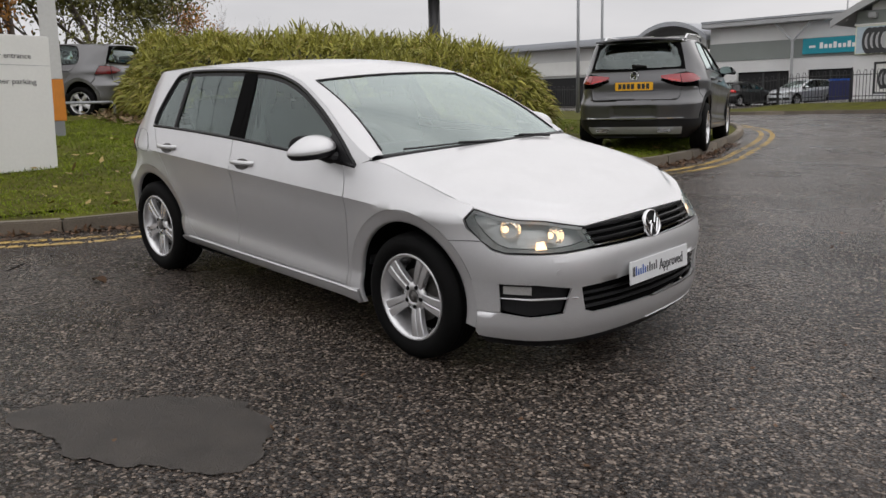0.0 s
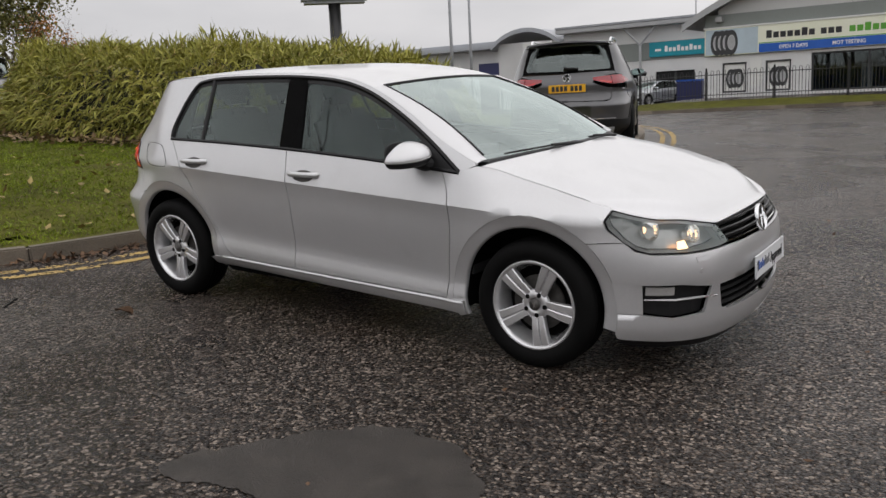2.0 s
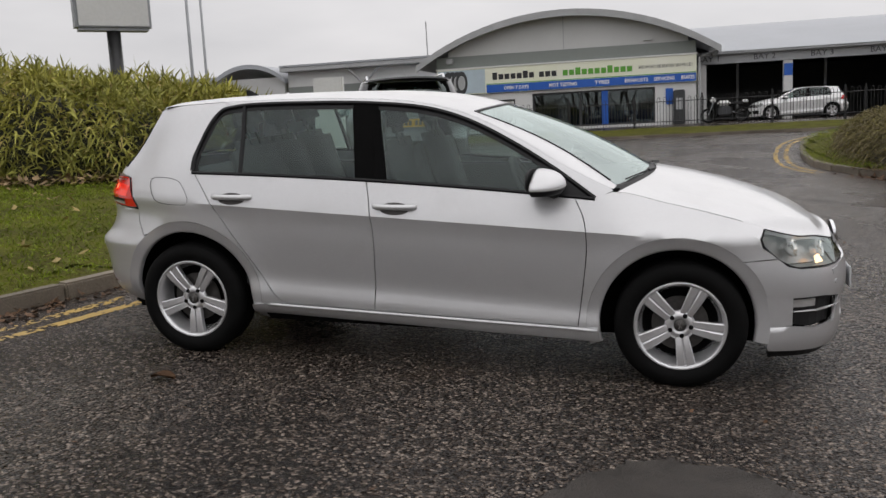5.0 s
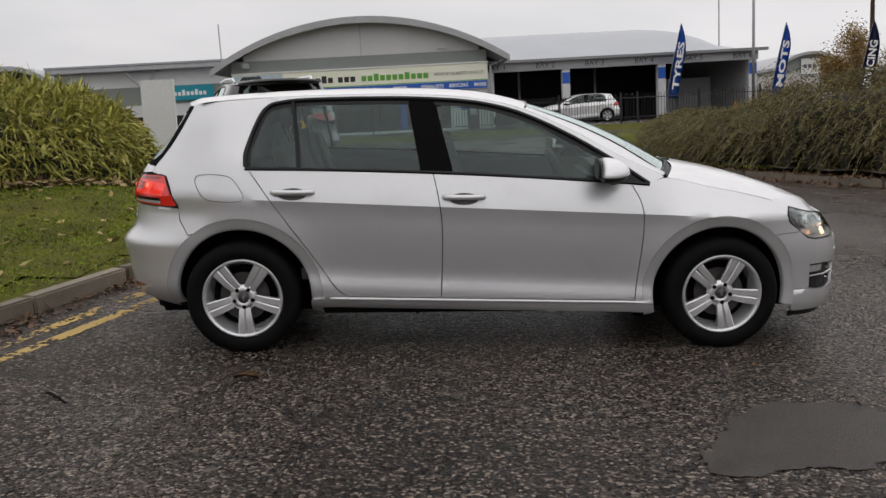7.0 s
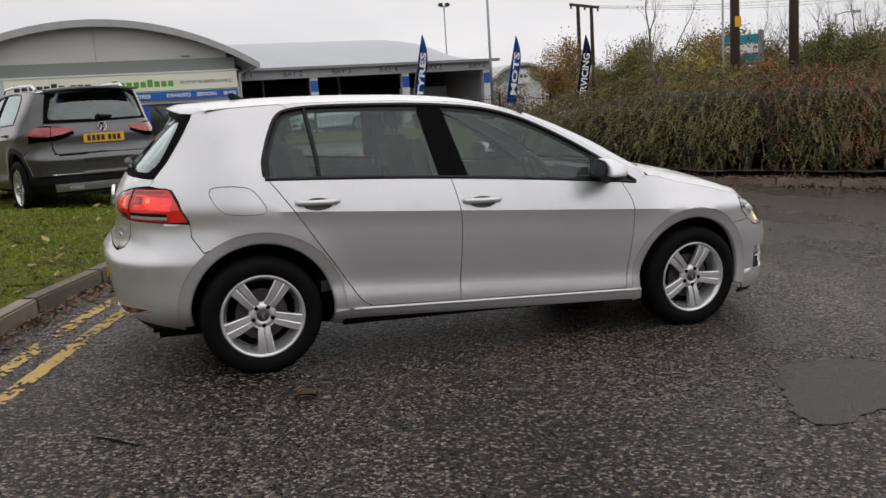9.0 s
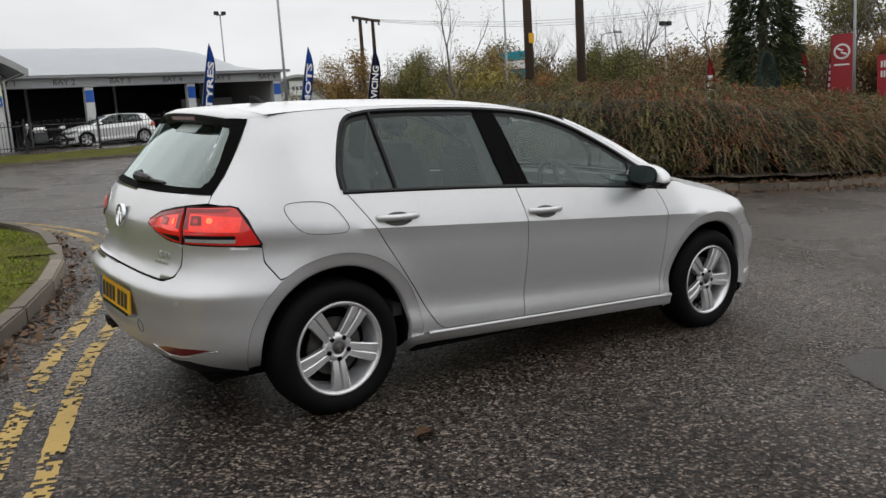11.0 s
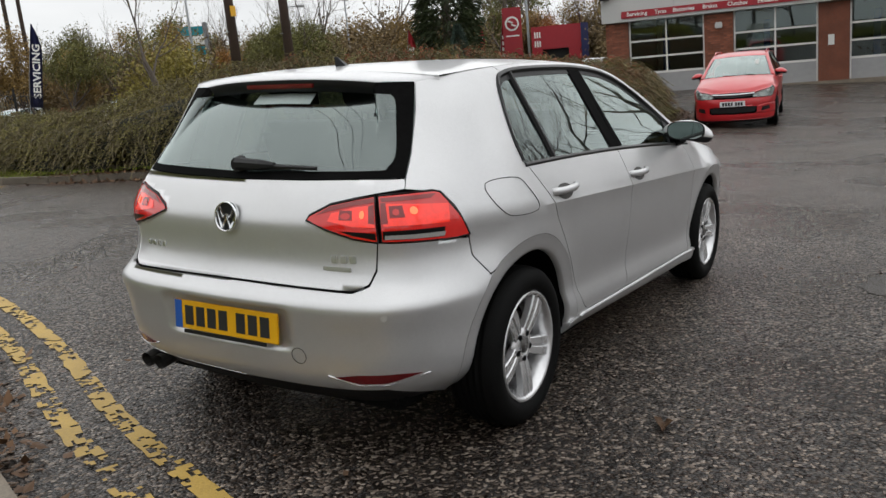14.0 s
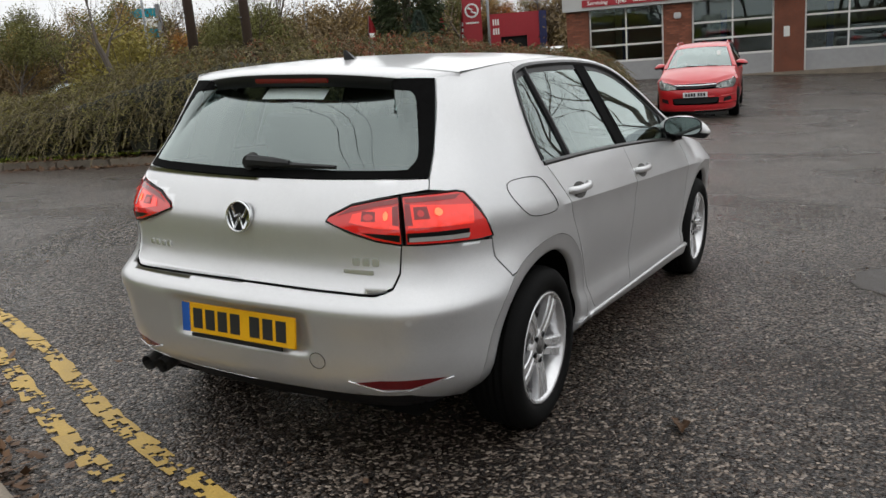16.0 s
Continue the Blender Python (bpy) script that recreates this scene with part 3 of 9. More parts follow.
# the tyre and service centre with its arched front
F1 = thing("service_centre", "white and grey service centre with a flat arched roof", "building")
YF = 34.3
GF = 0.84
wins = [(-8.35, -7.3, 1.05, 2.35), (-6.5, -5.45, 1.05, 2.35), (-4.65, 0.85, GF + 0.12, 2.55)]
part("wall", wall_with_openings(-9.15, 2.6, GF - 0.6, 2.66, YF, YF + 0.3, wins), M["clad_white"], F1, "white front wall")
part("side_wall", box(-9.15, -8.85, YF + 0.3, YF + 18, GF - 0.6, 4.2), M["clad_white"], F1)
part("back_wall", box(-9.15, 3.1, YF + 17.7, YF + 18, GF - 0.6, 4.4), M["clad_light"], F1)
part("side_wall", box(2.3, 2.6, YF + 0.3, YF + 17.7, GF - 0.6, 4.2), M["clad_light"], F1)
part("floor_slab", box(-8.85, 2.3, YF + 0.3, YF + 17.7, GF - 0.3, GF + 0.02), M["dark_grey"], F1)
part("green_band", box(-9.15, 2.6, YF + 0.02, YF + 0.3, 2.66, 4.45), M["clad_green"], F1, "grey-green cladding band")
tb = bmesh.new()
tp = [p for p in arch_points(-9.55, 3.25, 4.15, 1.92) if p[1] > 4.46]
tp = [(tp[0][0], 4.50)] + tp + [(tp[-1][0], 4.50)]
fr = [tb.verts.new((x, YF + 0.10, z - 0.06)) for x, z in tp]
bk = [tb.verts.new((x, YF + 0.3, z - 0.06)) for x, z in tp]
tb.faces.new(fr), tb.faces.new(list(reversed(bk)))
for i in range(len(tp)):
    tb.faces.new((fr[i], bk[i], bk[(i + 1) % len(tp)], fr[(i + 1) % len(tp)]))
part("gable", tb, M["clad_light"], F1, "light grey arched gable panel")
part("roof", arch_roof(arch_points(-9.95, 3.6, 4.10, 2.02), YF - 0.5, YF + 18.2, 0.16), M["roof_metal"], F1, "pale grey arched metal roof")
part("roof_edge", arch_roof(arch_points(-9.98, 3.63, 4.12, 2.03), YF - 0.6, YF - 0.5, 0.30), M["grey_trim"], F1, "grey metal edge of the arched roof")
part("gutter", tube([(3.5, YF - 0.5, 4.02), (3.5, YF + 6, 4.02)], 0.08), M["grey_trim"], F1)
part("downpipe", tube([(3.5, YF - 0.4, 4.0), (2.75, YF - 0.1, 3.7), (2.75, YF - 0.1, GF)], 0.05), M["grey_trim"], F1)
part("security_lamp", box(0.35, 0.75, YF - 0.06, YF + 0.1, 4.58, 4.80, 0.02), M["clad_light"], F1)
part("flood_lamp", box(-8.6, -8.3, YF - 0.3, YF + 0.02, 4.12, 4.35, 0.03), M["grey_trim"], F1)
part("gable_seam", box(-3.18, -3.14, YF + 0.094, YF + 0.1, 4.46, 5.95), M["grey_trim"], F1)
part("aerial", tube([(-9.6, YF + 0.2, 4.1), (-9.62, YF + 0.2, 6.2)], 0.03, 6), M["grey_trim"], F1)
part("side_glazing", box(-9.22, -9.152, YF + 0.6, YF + 8, 1.0, 3.6), M["bldg_glass"], F1)
sign = thing("sign_board", "long cream and blue sign board on the service centre", "sign")
part("board", box(-9.1, 2.62, YF - 0.14, YF - 0.004, 2.68, 3.84, 0.015), M["sign_cream"], sign, "cream board")
part("blue_strip", box(-6.75, 2.60, YF - 0.152, YF - 0.142, 2.70, 3.06), M["sign_blue"], sign)
part("green_rule", box(-6.75, 2.60, YF - 0.150, YF - 0.142, 3.075, 3.11), M["sign_green"], sign)
part("top_trim", box(-9.15, 2.66, YF - 0.17, YF, 3.845, 3.91), M["sign_white"], sign)
for i, (cxw, wd) in enumerate(((-5.35, 1.25), (-3.2, 1.35), (-1.45, 0.7), (0.05, 1.1), (1.25, 0.95), (2.25, 0.6))):
    words(("OPEN 7 DAYS", "MOT TESTING", "TYRES", "EXHAUSTS", "SERVICING", "BRAKES")[i], 0.22, facing(cxw, YF - 0.156, 2.875), M["letter_white"], sign, width=wd * 0.92, bold=0.006)
# brand name as plain rounded blocks in grey and green
for x0, n_, material, tall_ in ((-6.45, 7, "letter_dark", (0, 5)), (-4.28, 3, "letter_dark", ()), (-3.2, 11, "sign_green", (2, 7))):
    for i in range(n_):
        part("name_block", box(x0 + 0.285 * i, x0 + 0.285 * i + 0.225, YF - 0.150, YF - 0.142, 3.28, 3.60 if i in tall_ else 3.52, 0.003), M[material], sign)
words("WE WON'T BE BEATEN ON PRICE !", 0.2, facing(1.3, YF - 0.147, 3.42), M["letter_dark"], sign, width=2.3)


def tyre_picture(parent, m, size, n_, step):
    """A printed row of upright tyres, each a dark ring with a paler hub, one before the other."""
    for k in range(n_):
        for name, material, ra, rb, lift in (("tyre_print", "dark_grey", 0.60, 1.0, 0.0), ("rim_print", "clad_light", 0.55, 0.60, 0.001), ("hub_print", "grey_trim", 0.02, 0.55, 0.001)):
            b = bmesh.new()
            loops = [[b.verts.new((0.52 * r_ * size * math.cos(a), r_ * size * math.sin(a), 0)) for a in np.linspace(0, 2 * math.pi, 25)[:-1]] for r_ in (ra, rb)]
            for q in range(24):
                b.faces.new((loops[0][q], loops[1][q], loops[1][(q + 1) % 24], loops[0][(q + 1) % 24]))
            part(name, b, M[material], parent).matrix_local = m @ Matrix.Translation((step * k, 0, 0.003 * k + lift))


part("picture_ground", box(-9.05, -6.80, YF - 0.146, YF - 0.141, 2.72, 3.80), M["sign_pale_blue"], sign, "pale blue printed end of the board")
tyre_picture(sign, facing(-8.55, YF - 0.150, 3.22), 0.54, 4, 0.21)
# shop front
front = part("shop_front", wall_with_openings(-4.65, 0.85, GF + 0.12, 2.55, YF + 0.08, YF + 0.16, [(-4.57, -2.5, GF + 0.2, 2.47), (-2.42, -1.5, GF + 0.2, 2.47), (-1.22, 0.77, GF + 0.2, 2.47)]), M["dark_grey"], F1, "dark framed shop front with blue lower panels")
part("door_leaf", box(-1.5, -1.22, YF + 0.05, YF + 0.14, GF + 0.12, 2.5, 0.01), M["sign_blue"], front, "blue door edge")
for xa, xb in ((-4.57, -2.5), (-2.42, -1.5), (-1.22, 0.77)):
    part("pane", box(xa, xb, YF + 0.11, YF + 0.12, GF + 0.2, 2.47), M["bldg_glass"], front)
    part("lower_panel", box(xa, xb, YF + 0.125, YF + 0.14, GF + 0.2, GF + 0.75), M["sign_blue"], front)
part("counter", box(-4.2, -0.5, YF + 3, YF + 3.6, GF, GF + 1.0, 0.02), M["sign_blue"], front)
part("poster", box(-0.9, 0.1, YF + 0.145, YF + 0.15, 1.45, 2.1), M["sign_cream"], front)
for i, xa in enumerate((-8.35, -6.5)):
    w = thing(f"window_{i + 1}", "small square shop window with a picture of a tyre", "window", kind="structure")
    part("window_frame", wall_with_openings(xa, xa + 1.05, 1.05, 2.35, YF + 0.04, YF + 0.12, [(xa + 0.07, xa + 0.98, 1.12, 2.28)]), M["dark_grey"], w)
    part("pane", box(xa + 0.07, xa + 0.98, YF + 0.09, YF + 0.1, 1.12, 2.28), M["sign_white"], w)
    tyre_picture(w, facing(xa + 0.36, YF + 0.084, 1.66), 0.42, 3, 0.17)
pb = thing("poster_board", "white poster board on the wall between two windows", "poster")
part("panel", box(-7.15, -6.65, YF - 0.03, YF - 0.004, 1.3, 2.5, 0.005), M["sign_white"], pb)
vm = thing("dispenser", "tall dark grey dispenser column beside the shop front", "machine")
part("body", box(1.62, 2.12, YF - 0.5, YF - 0.05, GF, 2.35, 0.04), M["dark_grey"], vm)
part("screen", box(1.72, 2.02, YF - 0.515, YF - 0.502, 1.5, 2.0), M["grey_trim"], vm)
part("sign_plate", box(1.3, 1.62, YF - 0.06, YF - 0.02, 1.75, 2.45), M["sign_blue"], vm, "blue sign plate")

# the open service bays beside it
YB = 38.0
BAYS = thing("service_bays", "row of open service bays under a pale curved metal roof", "building")
cols = [3.0, 6.85, 11.72, 16.35]
for xa in cols:
    part("column", box(xa - 0.2, xa + 0.2, YB - 0.02, YB + 0.4, GF - 0.4, 3.56, 0.01), M["clad_white"], BAYS)
for xa in cols[1:]:
    part("blue_plate", box(xa - 0.19, xa + 0.19, YB - 0.05, YB - 0.024, 2.85, 3.4), M["sign_blue"], BAYS)
part("lintel", box(2.65, 16.6, YB - 0.1, YB + 0.4, 3.56, 4.02, 0.01), M["grey_trim"], BAYS, "grey lintel with bay numbers")
part("gutter", box(2.65, 17.0, YB - 0.45, YB - 0.1, 3.98, 4.12, 0.02), M["grey_trim"], BAYS)
rb = bmesh.new()
prof = [(YB - 0.5, 4.10), (YB + 3, 5.05), (YB + 6, 5.72), (YB + 9, 6.15), (YB + 12, 6.32), (YB + 15, 6.25), (YB + 18, 5.9)]
for side_, (xa, drop) in enumerate(((2.6, 0), (13.0, 0), (14.4, 0.15), (15.5, 0.5), (16.4, 1.1), (17.0, 2.2))):
    row = [rb.verts.new((xa, y, max(4.1, z - drop))) for y, z in prof]
    if side_:
        for k in range(len(prof) - 1):
            rb.faces.new((last_row[k], row[k], row[k + 1], last_row[k + 1]))
    last_row = row
part("roof", rb, M["roof_metal"], BAYS, "pale metal roof with a rounded end", smooth=True)
# dark grey back wall, deck and floor put the bays' dimness into colour
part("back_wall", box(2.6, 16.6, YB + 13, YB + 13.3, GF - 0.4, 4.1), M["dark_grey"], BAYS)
part("end_wall", box(16.3, 16.6, YB + 0.4, YB + 13, GF - 0.4, 4.05), M["clad_light"], BAYS)
part("end_wall", box(2.62, 2.9, YB + 0.4, YB + 13, GF - 0.4, 4.05), M["clad_light"], BAYS)
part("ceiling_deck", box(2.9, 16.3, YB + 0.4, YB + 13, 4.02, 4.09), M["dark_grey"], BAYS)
part("floor_slab", box(2.9, 16.3, YB, YB + 13, GF - 0.4, GF - 0.05), M["dark_grey"], BAYS)
for xa in (5.0, 9.3, 14.0):
    part("inner_post", box(xa - 0.06, xa + 0.06, YB + 5, YB + 5.12, GF, 4.0), M["grey_trim"], BAYS)
part("inner_wall", box(13.2, 16.2, YB + 6, YB + 6.2, GF, 3.0), M["clad_white"], BAYS, "white inner wall of the end bay")
for i in range(6):
    words(f"BAY {i + 1}", 0.36, facing(3.3 + 2.5 * i, YB - 0.106, 3.78), M["letter_dark"], BAYS, name="bay_number", width=0.95)

# the shop terrace with the teal sign, and the longer terrace beyond
SHOP = thing("shop_terrace", "grey shop building with a grey-green band and metal roof", "building")
YS = 50.0
holes = [(-22.0, -18.6, 0.5, 2.55), (-17.4, -14.8, 0.5, 2.55)]
part("wall", wall_with_openings(-24.0, -9.6, 0.2, 5.55, YS, YS + 0.3, holes), M["clad_white"], SHOP)
part("green_band", box(-24.0, -9.6, YS - 0.04, YS - 0.004, 3.3, 4.45), M["clad_green"], SHOP)
part("eaves_board", box(-24.2, -9.4, YS - 0.9, YS + 0.1, 5.45, 5.75, 0.03), M["grey_trim"], SHOP)
rb = bmesh.new()
box(-24.2, -9.4, -0.95, 14, -0.06, 0.06, 0, rb, Matrix.Translation((0, YS, 5.86)) @ pose(0, 0, 0, 2.5, 0, 0))
part("roof", rb, M["roof_metal"], SHOP)
for xa, xb, za, zb in holes:
    part("shop_window", box(xa, xb, YS + 0.15, YS + 0.2, za, zb), M["dark"], SHOP)
    part("window_post", box((xa + xb) / 2 - 0.05, (xa + xb) / 2 + 0.05, YS + 0.08, YS + 0.14, za, zb), M["dark_grey"], SHOP)
part("brace_post", tube([(-18.25, YS - 0.5, 0.4), (-18.25, YS - 0.5, 4.4)], 0.09), M["grey_trim"], SHOP)
for dx in (-1.1, 1.1):
    part("brace", tube([(-18.25, YS - 0.5, 4.3), (-18.25 + dx, YS - 0.6, 5.45)], 0.07), M["grey_trim"], SHOP)
part("back_wall", box(-24.0, -9.6, YS + 13, YS + 13.3, 0.2, 5.6), M["clad_light"], SHOP)
ts = thing("teal_shop_sign", "teal blue shop sign board on the shop terrace", "sign")
part("board", box(-17.75, -13.9, YS - 0.2, YS - 0.045, 3.48, 4.42, 0.02), M["sign_teal"], ts)
for i in range(9):
    part("name_block", box(-16.7 + 0.27 * i, -16.7 + 0.27 * i + 0.19, YS - 0.212, YS - 0.202, 3.78, 4.02 + (0.12 if i in (0, 3, 6) else 0)), M["letter_white"], ts)
part("mark", box(-17.35, -16.95, YS - 0.212, YS - 0.202, 3.84, 3.98, 0.02), M["letter_white"], ts)
TER = thing("long_terrace", "long low terrace of shops with a pale metal roof", "building")
part("roof", arch_roof(arch_points(-29.6, -24.0, 5.05, 1.1), YS - 0.6, YS + 12, 0.3), M["roof_metal"], TER)
part("gable", box(-29.3, -24.3, YS, YS + 0.3, 0.2, 5.2), M["clad_light"], TER)
part("wall", box(-80.0, -29.0, YS + 8, YS + 8.3, 0.2, 5.4), M["clad_light"], TER)
part("roof", box(-80.0, -29.0, YS + 6.9, YS + 22, 5.4, 5.75, 0.05), M["roof_metal"], TER)
part("roof_ridge", box(-80.0, -29.0, YS + 12, YS + 22, 5.76, 6.4, 0.2), M["roof_metal"], TER)
for xa, xb, mm in ((-58, -49, "sign_navy"), (-47.5, -38, "sign_white"), (-36, -31, "sign_navy")):
    part("shop_sign", box(xa, xb, YS + 7.8, YS + 7.99, 3.1, 4.3, 0.02), M[mm], TER)
    part("shop_window", box(xa, xb, YS + 7.9, YS + 7.99, 0.4, 2.9), M["dark"], TER)

# a low arched roof far behind the hedge
LOW = thing("arched_store", "low pale store with an arched roof beyond the hedge", "building", pose(38.0, 56.5, 0, 0, 0, -34))
part("wall", box(-5.2, 5.2, 0.0, 12.0, -0.3, 3.0), M["clad_light"], LOW)
part("roof", arch_roof(arch_points(-5.8, 5.8, 2.9, 1.2), -0.8, 12.6, 0.25), M["grey_trim"], LOW)
part("gable", arch_roof(arch_points(-5.2, 5.2, 2.8, 1.0), -0.12, -0.004, 0.9), M["clad_light"], LOW)

# a small arched unit beyond the bays
UNIT = thing("far_unit", "small pale arched unit with a white sign", "building")
part("wall", box(37.0, 43.2, 84.5, 94, 0.3, 5.0), M["clad_light"], UNIT)
part("roof", arch_roof(arch_points(36.4, 43.8, 5.0, 1.5), 83.6, 95, 0.3), M["grey_trim"], UNIT)
part("gable", arch_roof(arch_points(37.0, 43.2, 4.9, 1.3), 84.3, 84.45, 1.2), M["clad_green"], UNIT)
part("sign_plate", box(39.1, 41.1, 84.1, 84.25, 4.2, 5.8), M["sign_white"], UNIT)
bars(3, 39.35, 4.8, 84.09, 0.36, 0.4, 0.12, M["letter_grey"], UNIT)

# ---- the garage ----
GD = math.degrees(math.atan2(-0.985, 0.17))
GP = Matrix.Translation((27.85, 9.8, 0)) @ pose(0, 0, 0, 0, 0, GD)  # x along the front, -y out of it towards the road
GAR = thing("garage", "red brick garage with white sectional doors and a grey fascia", "building", GP)
gz = -0.75
doors_u = [(0.86, 3.63), (4.66, 7.50), (8.52, 11.40), (12.4, 15.2), (16.2, 19.0)]
LEN = 21.0
GB = -0.47
part("fascia", box(-0.1, LEN, -0.25, 0.3, 2.28, 3.18, 0.01), M["clad_light"], GAR, "light grey fascia")
for k in range(1, 8):
    part("fascia_joint", box(k * 2.6 - 0.01, k * 2.6 + 0.01, -0.256, -0.25, 2.7, 3.18), M["grey_trim"], GAR)
part("back_wall", box(0.0, LEN, 12, 12.3, gz, 3.1), M["clad_light"], GAR)
part("side_wall", box(0.0, 0.3, 0.3, 12, gz, 3.1), M["brick"], GAR)
part("side_wall", box(LEN - 0.3, LEN, 0.3, 12, gz, 3.1), M["brick"], GAR)
part("ceiling_deck", box(0.3, LEN - 0.3, 0.3, 12, 3.0, 3.1), M["clad_light"], GAR)
part("floor_slab", box(0.0, LEN, 0.0, 12, gz, GB - 0.02), M["kerb"], GAR)
rb = bmesh.new()
v = [rb.verts.new(p) for p in ((-0.2, -0.3, 3.2), (LEN, -0.3, 3.2), (LEN, 6, 4.9), (2.5, 6, 4.9), (-0.2, 12.4, 3.2), (LEN, 12.4, 3.2))]
rb.faces.new((v[0], v[1], v[2], v[3])), rb.faces.new((v[3], v[2], v[5], v[4])), rb.faces.new((v[0], v[3], v[4])), rb.faces.new((v[1], v[5], v[2]))
part("roof", rb, M["roof_metal"], GAR, "pale hipped metal roof")
part("red_strip", box(0.66, LEN - 0.5, -0.30, -0.256, 2.40, 2.66, 0.006), M["sign_red"], GAR, "red sign strip")
for i, wd in enumerate(("Servicing", "Tyres", "Batteries", "Brakes", "Clutches", "Exhausts")):
    words(wd, 0.2, pose((1.25, 2.12, 2.95, 3.88, 4.82, 5.85)[i], -0.304, 2.53, 90, 0, 0), M["letter_white"], GAR, width=0.085 * len(wd), bold=0.004)
edges = [0.0] + [e for d in doors_u for e in d] + [LEN]
piers = list(zip(edges[0::2], edges[1::2]))
for i, (ua, ub) in enumerate(doors_u):
    d = thing(f"door_{i + 1}", "white framed glazed sectional garage door", "garage door", GP, kind="structure")
    H0 = GB - 0.02 * i
    zs = [H0, H0 + 0.75, H0 + 0.8, H0 + 1.36, H0 + 1.41, H0 + 1.96, H0 + 2.01, 2.28]
    part("bottom_panel", box(ua + 0.06, ub - 0.06, 0.12, 0.16, H0, H0 + 0.76), M["shutter"], d, "plain grey lower panel")
    fb = bmesh.new()
    for za, zb in ((0.74, 0.82), (1.35, 1.42), (1.95, 2.02)):
        box(ua + 0.06, ub - 0.06, 0.11, 0.165, H0 + za, H0 + zb, 0, fb)
    um = (ua + ub) / 2
    for uu in (ua + 0.03, um, ub - 0.03):
        box(uu - 0.03, uu + 0.03, 0.112, 0.163, H0 + (0.76 if uu == um else 0), 2.28, 0, fb)
    part("door_frame", fb, M["sign_white"], d, "white aluminium door frame")
    for a0, a1 in ((ua + 0.06, um - 0.03), (um + 0.03, ub - 0.06)):
        for za, zb in ((0.82, 1.35), (1.42, 1.95), (2.02, 2.26 - H0)):
            part("pane", box(a0, a1, 0.135, 0.142, H0 + za, H0 + zb), M["bay_glass"], d).visible_shadow = False
part("threshold", box(0.0, LEN, -0.05, 0.1, gz, GB + 0.01), M["kerb"], GAR)
part("lamp_box", box(4.02, 4.28, -0.16, -0.02, 1.72, 1.94, 0.03), M["clad_light"], GAR)
part("notice", box(7.82, 8.02, -0.03, -0.012, 0.78, 1.14), M["sign_white"], GAR)
part("notice", box(11.72, 11.94, -0.03, -0.012, 0.72, 1.06), M["sign_white"], GAR)
part("lamp_box", box(11.72, 11.98, -0.16, -0.02, 1.72, 1.94, 0.03), M["clad_light"], GAR)
part("flood_lamp", box(-0.05, 0.25, -0.75, -0.3, 3.12, 3.3, 0.03), M["black_metal"], GAR)
for uu, hh in ((1.6, 1.5), (5.6, 1.3), (9.6, 1.6)):
    part("ramp_post", box(uu, uu + 0.25, 4.0, 4.3, GB, GB + 2.4, 0.02), M["sign_blue"], GAR)
GAR_PIERS = piers


# ---- the silver hatchback ----
CAR = SLOPE @ pose(0, -0.8, 0.305, 2.4) @ pose(0, 0.83, -0.305)
golf = thing("hatchback_car", "silver metallic five-door hatchback parked on wet asphalt, lamps lit", "car", CAR)


def metallic_paint(name, col, flake=0.12, rough=0.33, metal=0.75, dirt=(0.10, 0.09, 0.08)):
    """Clear-coated metallic paint with flake sparkle and a thin film of road dirt low down on the panels."""
    m = bpy.data.materials.new(name)
    m.use_nodes = True
    n, l = m.node_tree.nodes, m.node_tree.links
    b = n["Principled BSDF"]
    b.inputs["Metallic"].default_value, b.inputs["Coat Weight"].default_value, b.inputs["Coat Roughness"].default_value = metal, 0.7, 0.09
    tc, fl, sm = n.new("ShaderNodeTexCoord"), n.new("ShaderNodeTexVoronoi"), n.new("ShaderNodeTexNoise")
    fl.inputs["Scale"].default_value = 900
    sm.inputs["Scale"].default_value, sm.inputs["Detail"].default_value = 5, 6
    l.new(tc.outputs["Object"], fl.inputs["Vector"]), l.new(tc.outputs["Object"], sm.inputs["Vector"])
    sep = n.new("ShaderNodeSeparateColor")
    l.new(fl.outputs["Color"], sep.inputs[0])
    mr = n.new("ShaderNodeMapRange")
    mr.inputs["To Min"].default_value, mr.inputs["To Max"].default_value = 1 - flake, 1 + flake
    l.new(sep.outputs[0], mr.inputs["Value"])
    mul = n.new("ShaderNodeMix")
    mul.data_type, mul.blend_type = "RGBA", "MULTIPLY"
    mul.inputs[0].default_value, mul.inputs[6].default_value = 1.0, (*col, 1)
    l.new(mr.outputs[0], mul.inputs[7])
    dm, dr = n.new("ShaderNodeMix"), n.new("ShaderNodeMapRange")
    dm.data_type = "RGBA"
    dr.inputs["From Min"].default_value, dr.inputs["From Max"].default_value, dr.inputs["To Max"].default_value = 0.55, 0.8, 0.07
    l.new(sm.outputs["Fac"], dr.inputs["Value"]), l.new(dr.outputs[0], dm.inputs[0])
    l.new(mul.outputs[2], dm.inputs[6])
    dm.inputs[7].default_value = (*dirt, 1)
    l.new(dm.outputs[2], b.inputs["Base Color"])
    rr = n.new("ShaderNodeMapRange")
    rr.inputs["To Min"].default_value, rr.inputs["To Max"].default_value = rough - 0.06, rough + 0.08
    l.new(sm.outputs["Fac"], rr.inputs["Value"]), l.new(rr.outputs[0], b.inputs["Roughness"])
    return m


